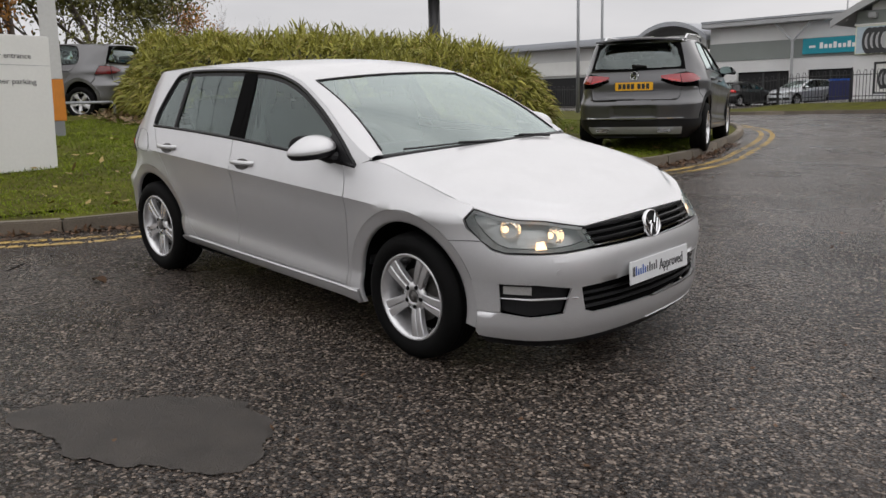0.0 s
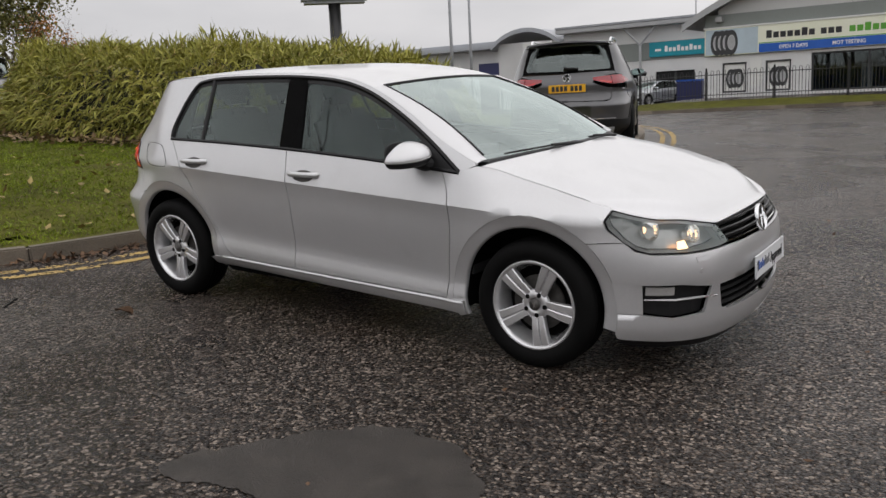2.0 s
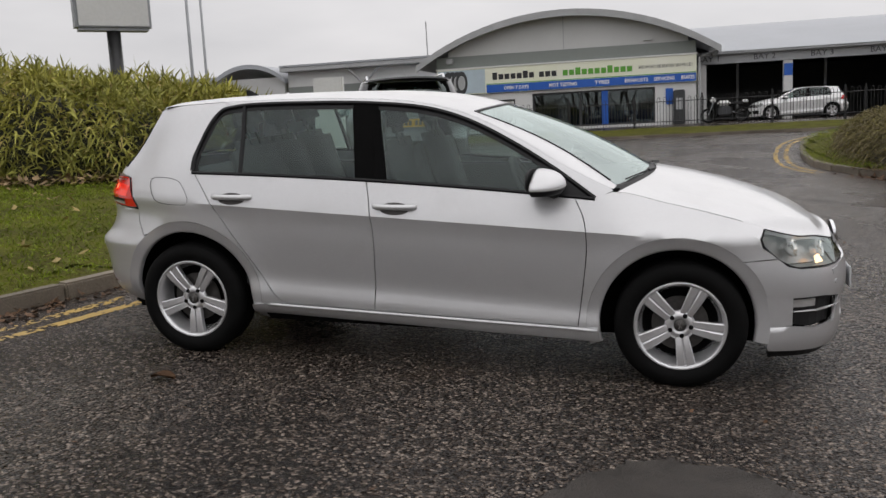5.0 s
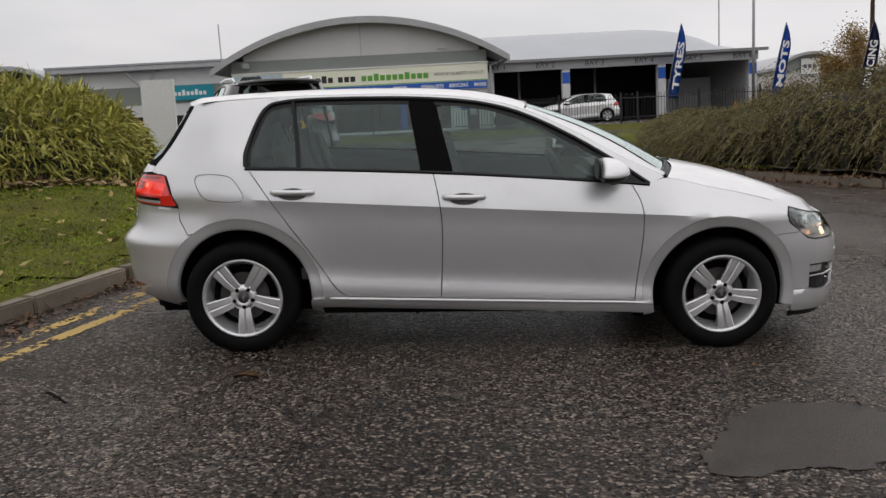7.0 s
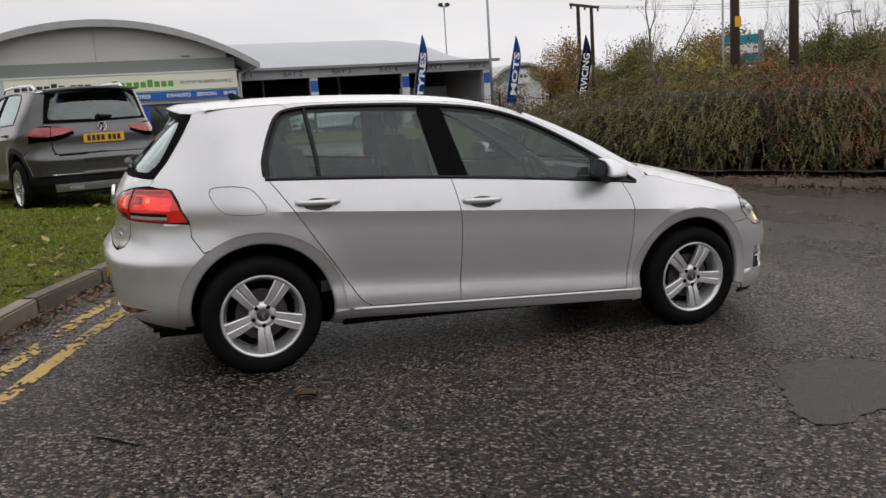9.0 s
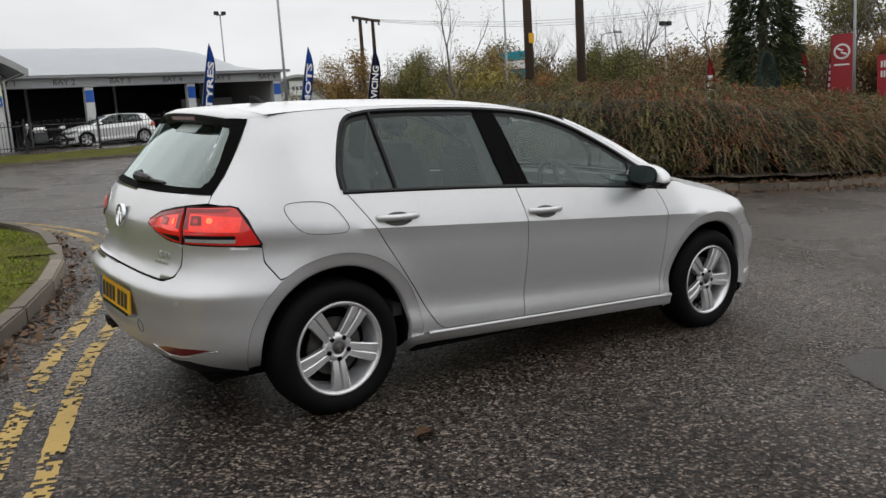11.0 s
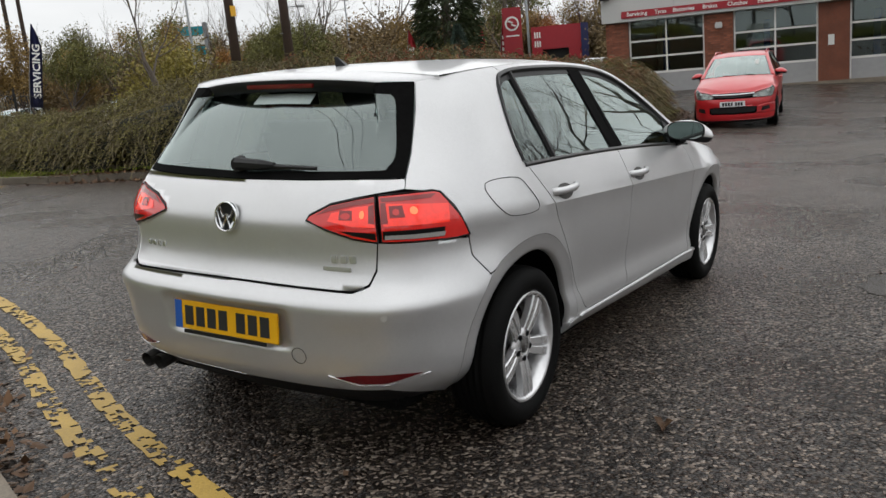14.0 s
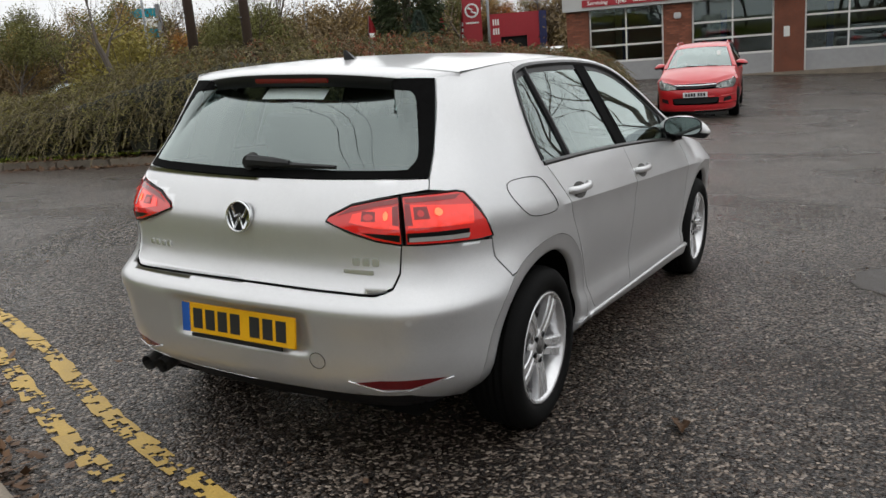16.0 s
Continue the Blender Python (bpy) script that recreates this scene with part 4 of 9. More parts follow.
M["silver"] = metallic_paint("silver_metallic_paint", (0.615, 0.615, 0.623), metal=0.60, rough=0.34)
M["car_black"] = mat("black_plastic_trim", (0.012, 0.012, 0.013), 0.5, spec=0.3, var=0.15, fine=200, bump=0.0003)
M["gloss_black"] = mat("gloss_black_trim", (0.006, 0.006, 0.007), 0.30, var=0.1, spec=0.25, rvar=0.04)
M["underbody"] = mat("dark_underbody", (0.006, 0.006, 0.006), 0.9, spec=0.05, var=0.2)
M["chrome"] = mat("chrome", (0.75, 0.76, 0.77), 0.08, metal=1.0, var=0.03, rvar=0.03)
M["alloy"] = mat("silver_alloy", (0.76, 0.76, 0.77), 0.25, metal=0.7, var=0.06, coat=0.4, rvar=0.06)
M["mirror"] = mat("tinted_mirror_glass", (0.36, 0.42, 0.41), 0.03, metal=1.0, var=0.02, rvar=0.01)
M["disc"] = mat("brake_disc_steel", (0.10, 0.095, 0.09), 0.5, metal=0.7, var=0.2)
M["side_glass"] = glass_mat("tinted_side_glass", (0.58, 0.68, 0.655), 0.05)
M["screen_glass"] = glass_mat("windscreen_glass", (0.78, 0.83, 0.82), 0.24)
M["rear_glass"] = glass_mat("dark_rear_glass", (0.40, 0.46, 0.455), 0.16)
M["privacy_glass"] = glass_mat("dark_privacy_glass", (0.10, 0.115, 0.115), 0.12)
M["lens"] = glass_mat("clear_lamp_lens", (0.94, 0.95, 0.95), 0.06)
M["red_lens"] = mat("red_lamp_lens", (0.50, 0.010, 0.010), 0.10, var=0.06, coat=1.0, rvar=0.04)
M["red_lens"].node_tree.nodes["Principled BSDF"].inputs["Emission Color"].default_value = (1.0, 0.03, 0.015, 1)
M["red_lens"].node_tree.nodes["Principled BSDF"].inputs["Emission Strength"].default_value = 0.10
M["red_guide"] = mat("glowing_red_light_guide", (0.75, 0.02, 0.012), 0.12, var=0.1, scale=30, coat=1.0)
M["red_guide"].node_tree.nodes["Principled BSDF"].inputs["Emission Color"].default_value = (1.0, 0.035, 0.012, 1)
M["red_guide"].node_tree.nodes["Principled BSDF"].inputs["Emission Strength"].default_value = 0.32
M["red_glow"] = glow("lit_red_lamp", (1.0, 0.11, 0.045), 1.5)
M["amber_glow"] = glow("lit_daytime_lamp", (1.0, 0.66, 0.36), 1.5)
M["seat_cloth"] = mat("dark_grey_seat_cloth", (0.065, 0.066, 0.068), 0.9, var=0.15, fine=200, bump=0.001)
M["dash"] = mat("dark_dashboard_plastic", (0.038, 0.039, 0.041), 0.6, var=0.1, fine=150, bump=0.0005)
M["cabin_light"] = mat("pale_grey_cabin_lining", (0.15, 0.15, 0.145), 0.8, var=0.06)
M["lamp_grey"] = mat("grey_lamp_housing", (0.36, 0.355, 0.345), 0.30, metal=0.8, var=0.08)
M["tail_clear"] = mat("clear_ribbed_lens", (0.42, 0.41, 0.40), 0.15, var=0.1, coat=0.8, fine=120, bump=0.002)
M["red_shade"] = mat("shaded_red_lens", (0.26, 0.010, 0.010), 0.12, var=0.12, coat=0.8)
M["bright_reflector"] = mat("bright_lamp_reflector", (0.90, 0.90, 0.89), 0.12, metal=0.9, var=0.03)
M["plate_yellow"] = mat("yellow_number_plate", (0.80, 0.42, 0.01), 0.35, var=0.04)
M["plate_white"] = mat("white_number_plate", (0.75, 0.76, 0.77), 0.35, var=0.03)
M["plate_blue"] = mat("blue_plate_band", (0.02, 0.10, 0.42), 0.35, var=0.04)
M["sticker"] = mat("pale_window_sticker", (0.52, 0.60, 0.58), 0.5, var=0.08, fine=90)
M["red_dark"] = mat("dark_red_reflector", (0.14, 0.008, 0.010), 0.2, var=0.1, coat=0.6)


def smooth_fn(xs, ys):
    """A smooth one-dimensional curve through the given values."""
    xs, ys = list(xs), list(ys)
    n = len(xs)
    d = [(ys[i + 1] - ys[i]) / (xs[i + 1] - xs[i]) for i in range(n - 1)]
    m = [d[0]] + [0.0 if d[i - 1] * d[i] < 0 else (d[i - 1] + d[i]) / 2 for i in range(1, n - 1)] + [d[-1]]

    def f(x):
        if x <= xs[0]:
            return ys[0] + m[0] * (x - xs[0])
        if x >= xs[-1]:
            return ys[-1] + m[-1] * (x - xs[-1])
        i = 0
        while x > xs[i + 1]:
            i += 1
        h = xs[i + 1] - xs[i]
        t = (x - xs[i]) / h
        return (2 * t**3 - 3 * t * t + 1) * ys[i] + (t**3 - 2 * t * t + t) * h * m[i] + (3 * t * t - 2 * t**3) * ys[i + 1] + (t**3 - t * t) * h * m[i + 1]

    return f


class Shell:
    """A car's outer skin: a plan curve from nose to tail, set inwards by profiles over the height. Right side; mirrored for the left."""

    def __init__(self, plan, crease, low, high, front, rear, front_x, front_y, rear_x, rear_y, arches, lean=(0.9, 1.2, 0.8)):
        pts = curve_through(plan, 0.01)
        self.p = pts
        self.s = [0.0]
        for a, b in zip(pts, pts[1:]):
            self.s.append(self.s[-1] + math.hypot(b[0] - a[0], b[1] - a[1]))
        self.sa, self.xa, self.ya = np.array(self.s), np.array([q[0] for q in pts]), np.array([q[1] for q in pts])
        self.crease, self.low, self.high, self.front, self.rear = crease, smooth_fn(*low), smooth_fn(*high), smooth_fn(*front), smooth_fn(*rear)
        self.fx, self.fy, self.rx, self.ry, self.arches, self.lean = front_x, front_y, rear_x, rear_y, arches, lean
        self.smid = self.S(0.0)
        self.s_f0, self.s_f1 = self.S(front_x), self.SF(front_y)
        self.s_r0, self.s_r1 = self.S(rear_x), self.SR(rear_y)

    def S(self, x):
        return float(np.interp(-x, -self.xa, self.sa))

    def SF(self, y):
        k = int(np.argmin(np.abs(self.xa - 1.2)))
        return float(np.interp(y, self.ya[:k], self.sa[:k]))

    def SR(self, y):
        k = int(np.argmin(np.abs(self.xa + 1.2)))
        return float(np.interp(-y, -self.ya[k:], self.sa[k:]))

    def at(self, s):
        x, y = float(np.interp(s, self.sa, self.xa)), float(np.interp(s, self.sa, self.ya))
        e = 0.03
        x1, y1 = float(np.interp(s + e, self.sa, self.xa)), float(np.interp(s + e, self.sa, self.ya))
        x0, y0 = float(np.interp(s - e, self.sa, self.xa)), float(np.interp(s - e, self.sa, self.ya))
        dx, dy = x1 - x0, y1 - y0
        q = math.hypot(dx, dy) or 1.0
        nx, ny = dy / q, -dx / q  # inwards
        if s < e:
            nx, ny = -1.0, 0.0
        if s > self.sa[-1] - e:
            nx, ny = 1.0, 0.0
        if nx * (0 - x) + ny * (0 - y) < 0:
            nx, ny = -nx, -ny
        return x, y, nx, ny

    def zc(self, s):
        x = float(np.interp(s, self.sa, self.xa))
        return self.crease(max(-1.75, min(1.45, x)))

    def inset(self, s, z):
        x = float(np.interp(s, self.sa, self.xa))
        q = z - self.zc(s)
        if -0.5 < q < 0 and abs(x) > 1.45:
            side_d = min(self.low(q), 0.028)  # no sill flare on the bumpers' corners
        else:
            side_d = self.low(q)
        d = side_d if q < 0 else self.high(q) * (1 + self.lean[2] * ss(self.lean[0], self.lean[1], x))
        wf = ss(self.s_f0, self.s_f1, s) if self.s_f1 > self.s_f0 else 1 - ss(self.s_f1, self.s_f0, s)
        wr = ss(self.s_r0, self.s_r1, s)
        d = d * (1 - wf) + self.front(z) * wf
        d = d * (1 - wr) + self.rear(z) * wr
        d += 0.042 * ss(1.35, 1.68, -x) * ss(0.62, 0.80, z) * (1 - ss(1.0, 1.3, z)) * (1 - 0.6 * wr)
        d += 0.032 * wr * (1 - ss(0.275, 0.315, float(np.interp(s, self.sa, self.ya)))) * ss(0.425, 0.45, z) * (1 - ss(0.568, 0.592, z))  # the plate's recess
        for ax_, az_, r_ in self.arches:
            r = math.hypot(x - ax_, z - az_)
            side_w = (1 - wf) * (1 - wr)
            if r < r_ + 0.16 and z < az_ + r_ + 0.16:
                d -= side_w * 0.009 * (1 - ss(r_ + 0.07, r_ + 0.16, r))
        return d

    def pos(self, s, z, side=-1, deep=0.0):
        x, y, nx, ny = self.at(s)
        d = self.inset(s, z) + deep
        yy = max(0.0, y + ny * d) if y > 0.02 else 0.0
        return Vector((x + nx * d, side * yy, z))

    def panel(self, outline, side=-1, gap=0.0025, deep=0.0, flange=0.014, du=0.06, dv=0.03, both=False):
        """A panel cut from the skin by an outline in (s, z), with its edges turned inwards."""
        poly = [(a, b - self.zc(a)) for a, b in outline]
        area = sum(a[0] * b[1] - b[0] * a[1] for a, b in zip(poly, poly[1:] + poly[:1]))
        if area < 0:
            poly.reverse()
        clean = []
        for p in poly:
            if not clean or math.hypot(p[0] - clean[-1][0], p[1] - clean[-1][1]) > 0.002:
                clean.append(p)
        poly = clean
        n = len(poly)
        off = []
        for i in range(n):
            (ax_, ay_), (bx_, by_), (cx_, cy_) = poly[i - 1], poly[i], poly[(i + 1) % n]
            d1, d2 = Vector((bx_ - ax_, by_ - ay_)), Vector((cx_ - bx_, cy_ - by_))
            d1 = d1.normalized() if d1.length else d2.normalized()
            d2 = d2.normalized() if d2.length else d1
            nn = Vector((-d1.y - d2.y, d1.x + d2.x))
            nn = nn.normalized() if nn.length > 1e-6 else Vector((-d1.y, d1.x))
            off.append((bx_ + nn.x * gap, by_ + nn.y * gap))
        if both:
            off = [(0.0 if a < gap * 3 else self.sa[-1] if a > self.sa[-1] - gap * 3 else a, b) for a, b in off]
        b = bmesh.new()
        b.faces.new([b.verts.new((a, c, 0)) for a, c in off])
        a0, a1 = min(p[0] for p in off), max(p[0] for p in off)
        c0, c1 = min(p[1] for p in off), max(p[1] for p in off)
        cuts = [((a, 0, 0), (1, 0, 0)) for a in np.arange(math.ceil(a0 / du) * du, a1, du)]
        cuts += [((0, c, 0), (0, 1, 0)) for c in np.arange(math.ceil(c0 / dv) * dv, c1, dv)]
        for co, no in cuts:
            bmesh.ops.bisect_plane(b, geom=b.verts[:] + b.edges[:] + b.faces[:], dist=1e-5, plane_co=co, plane_no=no)
        sharp = [e for e in b.edges if all(abs(v.co.y) < 2e-5 for v in e.verts)]
        keep_sharp = {e.index for e in sharp}
        rim = [e for e in b.edges if e.is_boundary and not (both and all(v.co.x < 1e-4 or v.co.x > self.sa[-1] - 1e-4 for v in e.verts))]
        for e in sharp:
            x_mid = float(np.interp((e.verts[0].co.x + e.verts[1].co.x) / 2, self.sa, self.xa))
            if -1.25 < x_mid < 1.12:
                e.smooth = False
        inner = {}
        if flange:
            for e in rim:
                for v in e.verts:
                    if v not in inner:
                        inner[v] = self.pos(v.co.x, v.co.y + self.zc(v.co.x), side, deep + flange)
        outer = {v: self.pos(v.co.x, v.co.y + self.zc(v.co.x), side, deep) for v in b.verts}
        for v, co in outer.items():
            v.co = co
        if side < 0:
            pass
        b.normal_update()
        bmesh.ops.recalc_face_normals(b, faces=b.faces)
        b.normal_update()
        mid = sum((f.normal.y * side * f.calc_area() + f.normal.x * f.calc_center_median().x * 0.4 * f.calc_area() for f in b.faces), 0.0)
        if mid < 0:
            bmesh.ops.reverse_faces(b, faces=b.faces)
        if flange:
            nv = {v: b.verts.new(co) for v, co in inner.items()}
            for e in rim:
                l = e.link_faces[0] if e.link_faces else None
                a, c = e.verts
                try:
                    f = b.faces.new((a, c, nv[c], nv[a]))
                except ValueError:
                    continue
                e.smooth = False
        return b

    def both_sides(self, outline, **k):
        """One panel that spans the centre line at the nose or the tail."""
        b = self.panel(outline, -1, both=True, **k)
        c = self.panel(outline, 1, both=True, **k)
        join(b, c)
        bmesh.ops.remove_doubles(b, verts=b.verts, dist=0.0015)
        return b


def sample(pts, n=12):
    """More points along a line of points, smoothed."""
    out = []
    p = [Vector((*q, 0)) for q in pts]
    for i in range(len(p) - 1):
        a, b = p[i], p[i + 1]
        pa = p[i - 1] if i else a * 2 - b
        pb = p[i + 2] if i + 2 < len(p) else b * 2 - a
        for k in range(n):
            t = k / n
            v = 0.5 * ((2 * a) + (b - pa) * t + (2 * pa - 5 * a + 4 * b - pb) * t * t + (3 * a - pa - 3 * b + pb) * t**3)
            out.append((v.x, v.y))
    out.append(pts[-1])
    return out


def arc(cx_, cz_, r, a0, a1, n=22):
    return [(cx_ + r * math.cos(radians(a0 + (a1 - a0) * i / n)), cz_ + r * math.sin(radians(a0 + (a1 - a0) * i / n))) for i in range(n + 1)]


AF, AR = (1.305, 0.315, 0.368), (-1.315, 0.315, 0.374)
LIP = 0.062  # width of the rolled lip round the arches
AFO, ARO = (1.305, 0.315, 0.368 + LIP), (-1.315, 0.315, 0.374 + LIP)
shell = Shell(
    plan=[(2.165, 0), (2.15, 0.25), (2.115, 0.45), (2.05, 0.61), (1.93, 0.745), (1.76, 0.835), (1.55, 0.878), (1.32, 0.892), (0.9, 0.896), (0.0, 0.898), (-0.9, 0.897), (-1.32, 0.893), (-1.56, 0.876), (-1.75, 0.832), (-1.92, 0.742), (-2.03, 0.60), (-2.082, 0.35), (-2.10, 0)],
    crease=lambda x: 0.80 - 0.045 * x,
    low=((-0.64, -0.60, -0.56, -0.505, -0.47, -0.44, -0.40, -0.36, -0.26, -0.15, -0.06, 0.0), (0.15, 0.09, 0.048, 0.028, 0.026, 0.030, 0.039, 0.038, 0.026, 0.015, 0.009, 0.0)),
    high=((0.0, 0.03, 0.07, 0.12, 0.20, 0.30, 0.40, 0.50, 0.56, 0.60, 0.66), (0.0, 0.010, 0.026, 0.046, 0.082, 0.135, 0.187, 0.240, 0.276, 0.315, 0.41)),
    front=((0.10, 0.15, 0.20, 0.25, 0.29, 0.36, 0.42, 0.48, 0.53, 0.58, 0.62, 0.66, 0.70, 0.74, 0.78, 0.84), (0.09, 0.050, 0.026, 0.012, 0.011, 0.011, 0.008, 0.0, 0.004, 0.016, 0.035, 0.06, 0.092, 0.14, 0.20, 0.32)),
    rear=((0.20, 0.27, 0.32, 0.40, 0.50, 0.585, 0.602, 0.616, 0.66, 0.69, 0.75, 0.855, 0.875, 0.91, 0.95, 1.0, 1.05, 1.15, 1.25, 1.33, 1.42), (0.17, 0.095, 0.058, 0.034, 0.020, 0.002, 0.0, 0.010, 0.046, 0.062, 0.071, 0.062, 0.064, 0.078, 0.098, 0.128, 0.170, 0.268, 0.372, 0.470, 0.58)),
    front_x=1.50, front_y=0.56, rear_x=-1.40, rear_y=0.62, arches=[AF, AR])
S, SF, SR = shell.S, shell.SF, shell.SR
SEND = float(shell.sa[-1])


def sx(pts):
    return [(S(x), z) for x, z in pts]


def belt(x):
    return 0.972 - 0.052 * x - 0.016 * x * x


def door_low(x):
    return 0.298 - 0.022 * x


def sill_low(x):
    return 0.226 - 0.022 * x


GAP_F = sample([(0.80, belt(0.80)), (0.850, 0.82), (0.866, 0.70), (0.862, 0.58), (0.846, 0.42), (0.832, door_low(0.832))], 6)
GAP_B = sample([(-0.270, belt(-0.27)), (-0.243, 0.86), (-0.224, 0.71), (-0.224, 0.5), (-0.230, door_low(-0.23))], 6)
GAP_R = sample([(-1.262, belt(-1.262)), (-1.165, 0.885), (-1.05, 0.72), (-0.94, 0.565), (-0.83, 0.40), (-0.785, 0.345), (-0.735, door_low(-0.735))], 6)
WING_TOP = smooth_fn((0.80, 0.98, 1.22, 1.44, 1.69, 1.80, 1.95, 2.05), (0.935, 0.948, 0.900, 0.856, 0.795, 0.768, 0.737, 0.718))
RAIL = smooth_fn((-1.62, -1.50, -1.2, -0.8, -0.4, -0.05, 0.2, 0.5, 0.75, 0.99), (1.348, 1.364, 1.386, 1.400, 1.400, 1.379, 1.328, 1.200, 1.066, 0.958))
DLO_TOP = [(-1.278, 1.024), (-1.278, 1.10), (-1.235, 1.235), (-1.178, 1.330), (-1.10, 1.358), (-0.95, 1.372), (-0.62, 1.378), (-0.32, 1.374), (-0.02, 1.350), (0.22, 1.290), (0.47, 1.178), (0.70, 1.048), (0.90, belt(0.90) + 0.004)]
SEAM_Z = 0.632  # bumper joins the wing
TAIL_Y = smooth_fn((0.96, 1.01, 1.10, 1.20, 1.30, 1.37), (0.660, 0.644, 0.624, 0.598, 0.570, 0.550))  # half width of the tailgate's shut line over the height


def s_rear(y, z):
    """The place along the skin at the tail where the half width at height z is y."""
    a, b = S(-1.2), SEND
    for _ in range(40):
        m = (a + b) / 2
        a, b = (m, b) if abs(shell.pos(m, z, -1).y) > y else (a, m)
    return a


TAIL = [(s_rear(TAIL_Y(z), z), z) for z in (0.985, 1.02, 1.1, 1.2, 1.3, 1.34)]

for side in (-1, 1):
    # front wing
    wing = [p for p in GAP_F] + [(0.84, sill_low(0.84) + 0.035), (0.882, sill_low(0.90) + 0.03)]
    wing += arc(*AFO, 194, 48.5)
    wing += [(1.58, SEAM_Z + 0.004), (1.66, SEAM_Z + 0.008), (1.757, SEAM_Z + 0.014), (1.682, 0.700), (1.667, 0.740), (1.697, WING_TOP(1.697) - 0.006)]
    wing += [(x, WING_TOP(x)) for x in np.linspace(1.687, 0.98, 15)] + [(0.90, belt(0.90) + 0.012)]
    part("front_wing", shell.panel(sx(wing), side), M["silver"], golf, smooth=True)
    # doors
    fd = sample([(x, belt(x)) for x in np.linspace(-0.27, 0.80, 5)], 4) + GAP_F[1:] + [(x, door_low(x)) for x in np.linspace(0.80, -0.20, 12)] + list(reversed(GAP_B))[:-1]
    front_door = part("front_door", shell.panel(sx(fd), side), M["silver"], golf, smooth=True)
    rd = [(x, belt(x)) for x in np.linspace(-1.262, -0.275, 10)] + GAP_B[1:] + [(x, door_low(x)) for x in np.linspace(-0.25, -0.72, 8)] + list(reversed(GAP_R))[:-1]
    rear_door = part("rear_door", shell.panel(sx(rd), side), M["silver"], golf, smooth=True)
    # sill
    sl = [(x, door_low(x)) for x in np.linspace(-0.735, 0.832, 16)] + [(0.934, 0.281), (0.942, sill_low(0.94)), (-0.948, sill_low(-0.95)), (-0.942, 0.302)] + [(-0.86, 0.312)]
    part("sill", shell.panel(sx(sl), side, deep=-0.005, flange=0.036, dv=0.015), M["silver"], golf, "silver sill below the doors", smooth=True)
    part("sill_bead", tube([shell.pos(S(x), door_low(x) - 0.011, side, -0.004) for x in np.linspace(-0.84, 0.93, 30)], 0.0095, 10), M["silver"], golf, smooth=True)
    # rear quarter with the broad pillar
    qp = list(GAP_R) + [(-0.86, 0.313), (-0.884, 0.298)] + arc(*ARO, -3, 126)
    qp += [(-1.60, 0.66), (-1.66, 0.735), (-1.668, 0.800)]
    qp += [(-1.69, 0.846), (-1.725, 0.918), (-1.765, 0.969)]
    qp = sx(qp) + TAIL + sx([(x, RAIL(x)) for x in np.linspace(-1.56, -1.16, 7)] + list(reversed(sample(DLO_TOP[:5], 4))))
    part("rear_quarter", shell.panel(qp, side, dv=0.04), M["silver"], golf, "silver rear quarter panel with a broad pillar", smooth=True)
    # roof rail above the side windows and the windscreen pillar
    rr_ = list(sample(DLO_TOP[4:], 5)) + [(0.985, 0.952)] + [(x, RAIL(x)) for x in np.linspace(0.97, -1.16, 30)]
    part("roof_side", shell.panel(sx(rr_), side, gap=0.001), M["silver"], golf, smooth=True)
    # rolled lips of the wheel arches
    for (ax_, az_, r_), a0, a1 in ((AF, 197, -11), (AR, -15, 188)):
        b = bmesh.new()
        rows = []
        for a in np.linspace(radians(a0), radians(a1), 49):
            row = []
            for dr, dp in ((LIP + 0.001, 0.0), (LIP - 0.006, 0.002), (0.045, 0.0045), (0.030, 0.007), (0.012, 0.010), (0.002, 0.013), (0.0, 0.034)):
                x, z = ax_ + (r_ + dr) * math.cos(a), az_ + (r_ + dr) * math.sin(a)
                row.append(b.verts.new(shell.pos(S(x), max(0.16, z), side, dp)))
            rows.append(row)
        for r0, r1 in zip(rows, rows[1:]):
            for k in range(6):
                b.faces.new((r0[k], r0[k + 1], r1[k + 1], r1[k]))
        bmesh.ops.recalc_face_normals(b, faces=b.faces)
        part("arch_lip", b, M["silver"], golf, smooth=True)
    # filler flap
    if side < 0:
        flap = curve_through([(-1.563, 0.955), (-1.54, 0.980), (-1.45, 0.986), (-1.375, 0.978), (-1.335, 0.955), (-1.285, 0.885), (-1.285, 0.858), (-1.31, 0.845), (-1.42, 0.846), (-1.49, 0.858), (-1.535, 0.900)], 0.02, True)[:-1]
        b = bmesh.new()
        loop = [shell.pos(S(x), z, side, -0.0015) for x, z in flap]
        loop = loop + loop[:1]
        tube(loop, 0.0013, 5, b, cap=False)
        part("filler_flap_seam", b, M["underbody"], golf)
    # glazing
    fg = [(x, belt(x) + 0.006) for x in np.linspace(-0.165, 0.87, 10)] + list(reversed(sample([(-0.268, 1.366), (-0.02, 1.342), (0.22, 1.282), (0.47, 1.170), (0.70, 1.040), (0.865, 0.945)], 5)))
    part("front_side_window", shell.panel(sx(fg), side, deep=0.010, flange=0), M["side_glass"], golf, smooth=True).visible_shadow = False
    rg = [(x, belt(x) + 0.006) for x in np.linspace(-1.268, -0.333, 9)] + [(-0.405, 1.366)] + list(reversed(sample(DLO_TOP[:8], 4)))[4:]
    part("rear_side_window", shell.panel(sx(rg), side, deep=0.010, flange=0), M["side_glass"], golf, smooth=True).visible_shadow = False
    bp_ = [(-0.330, belt(-0.33)), (-0.250, belt(-0.25)), (-0.166, belt(-0.166)), (-0.262, 1.372), (-0.330, 1.374), (-0.405, 1.374)]
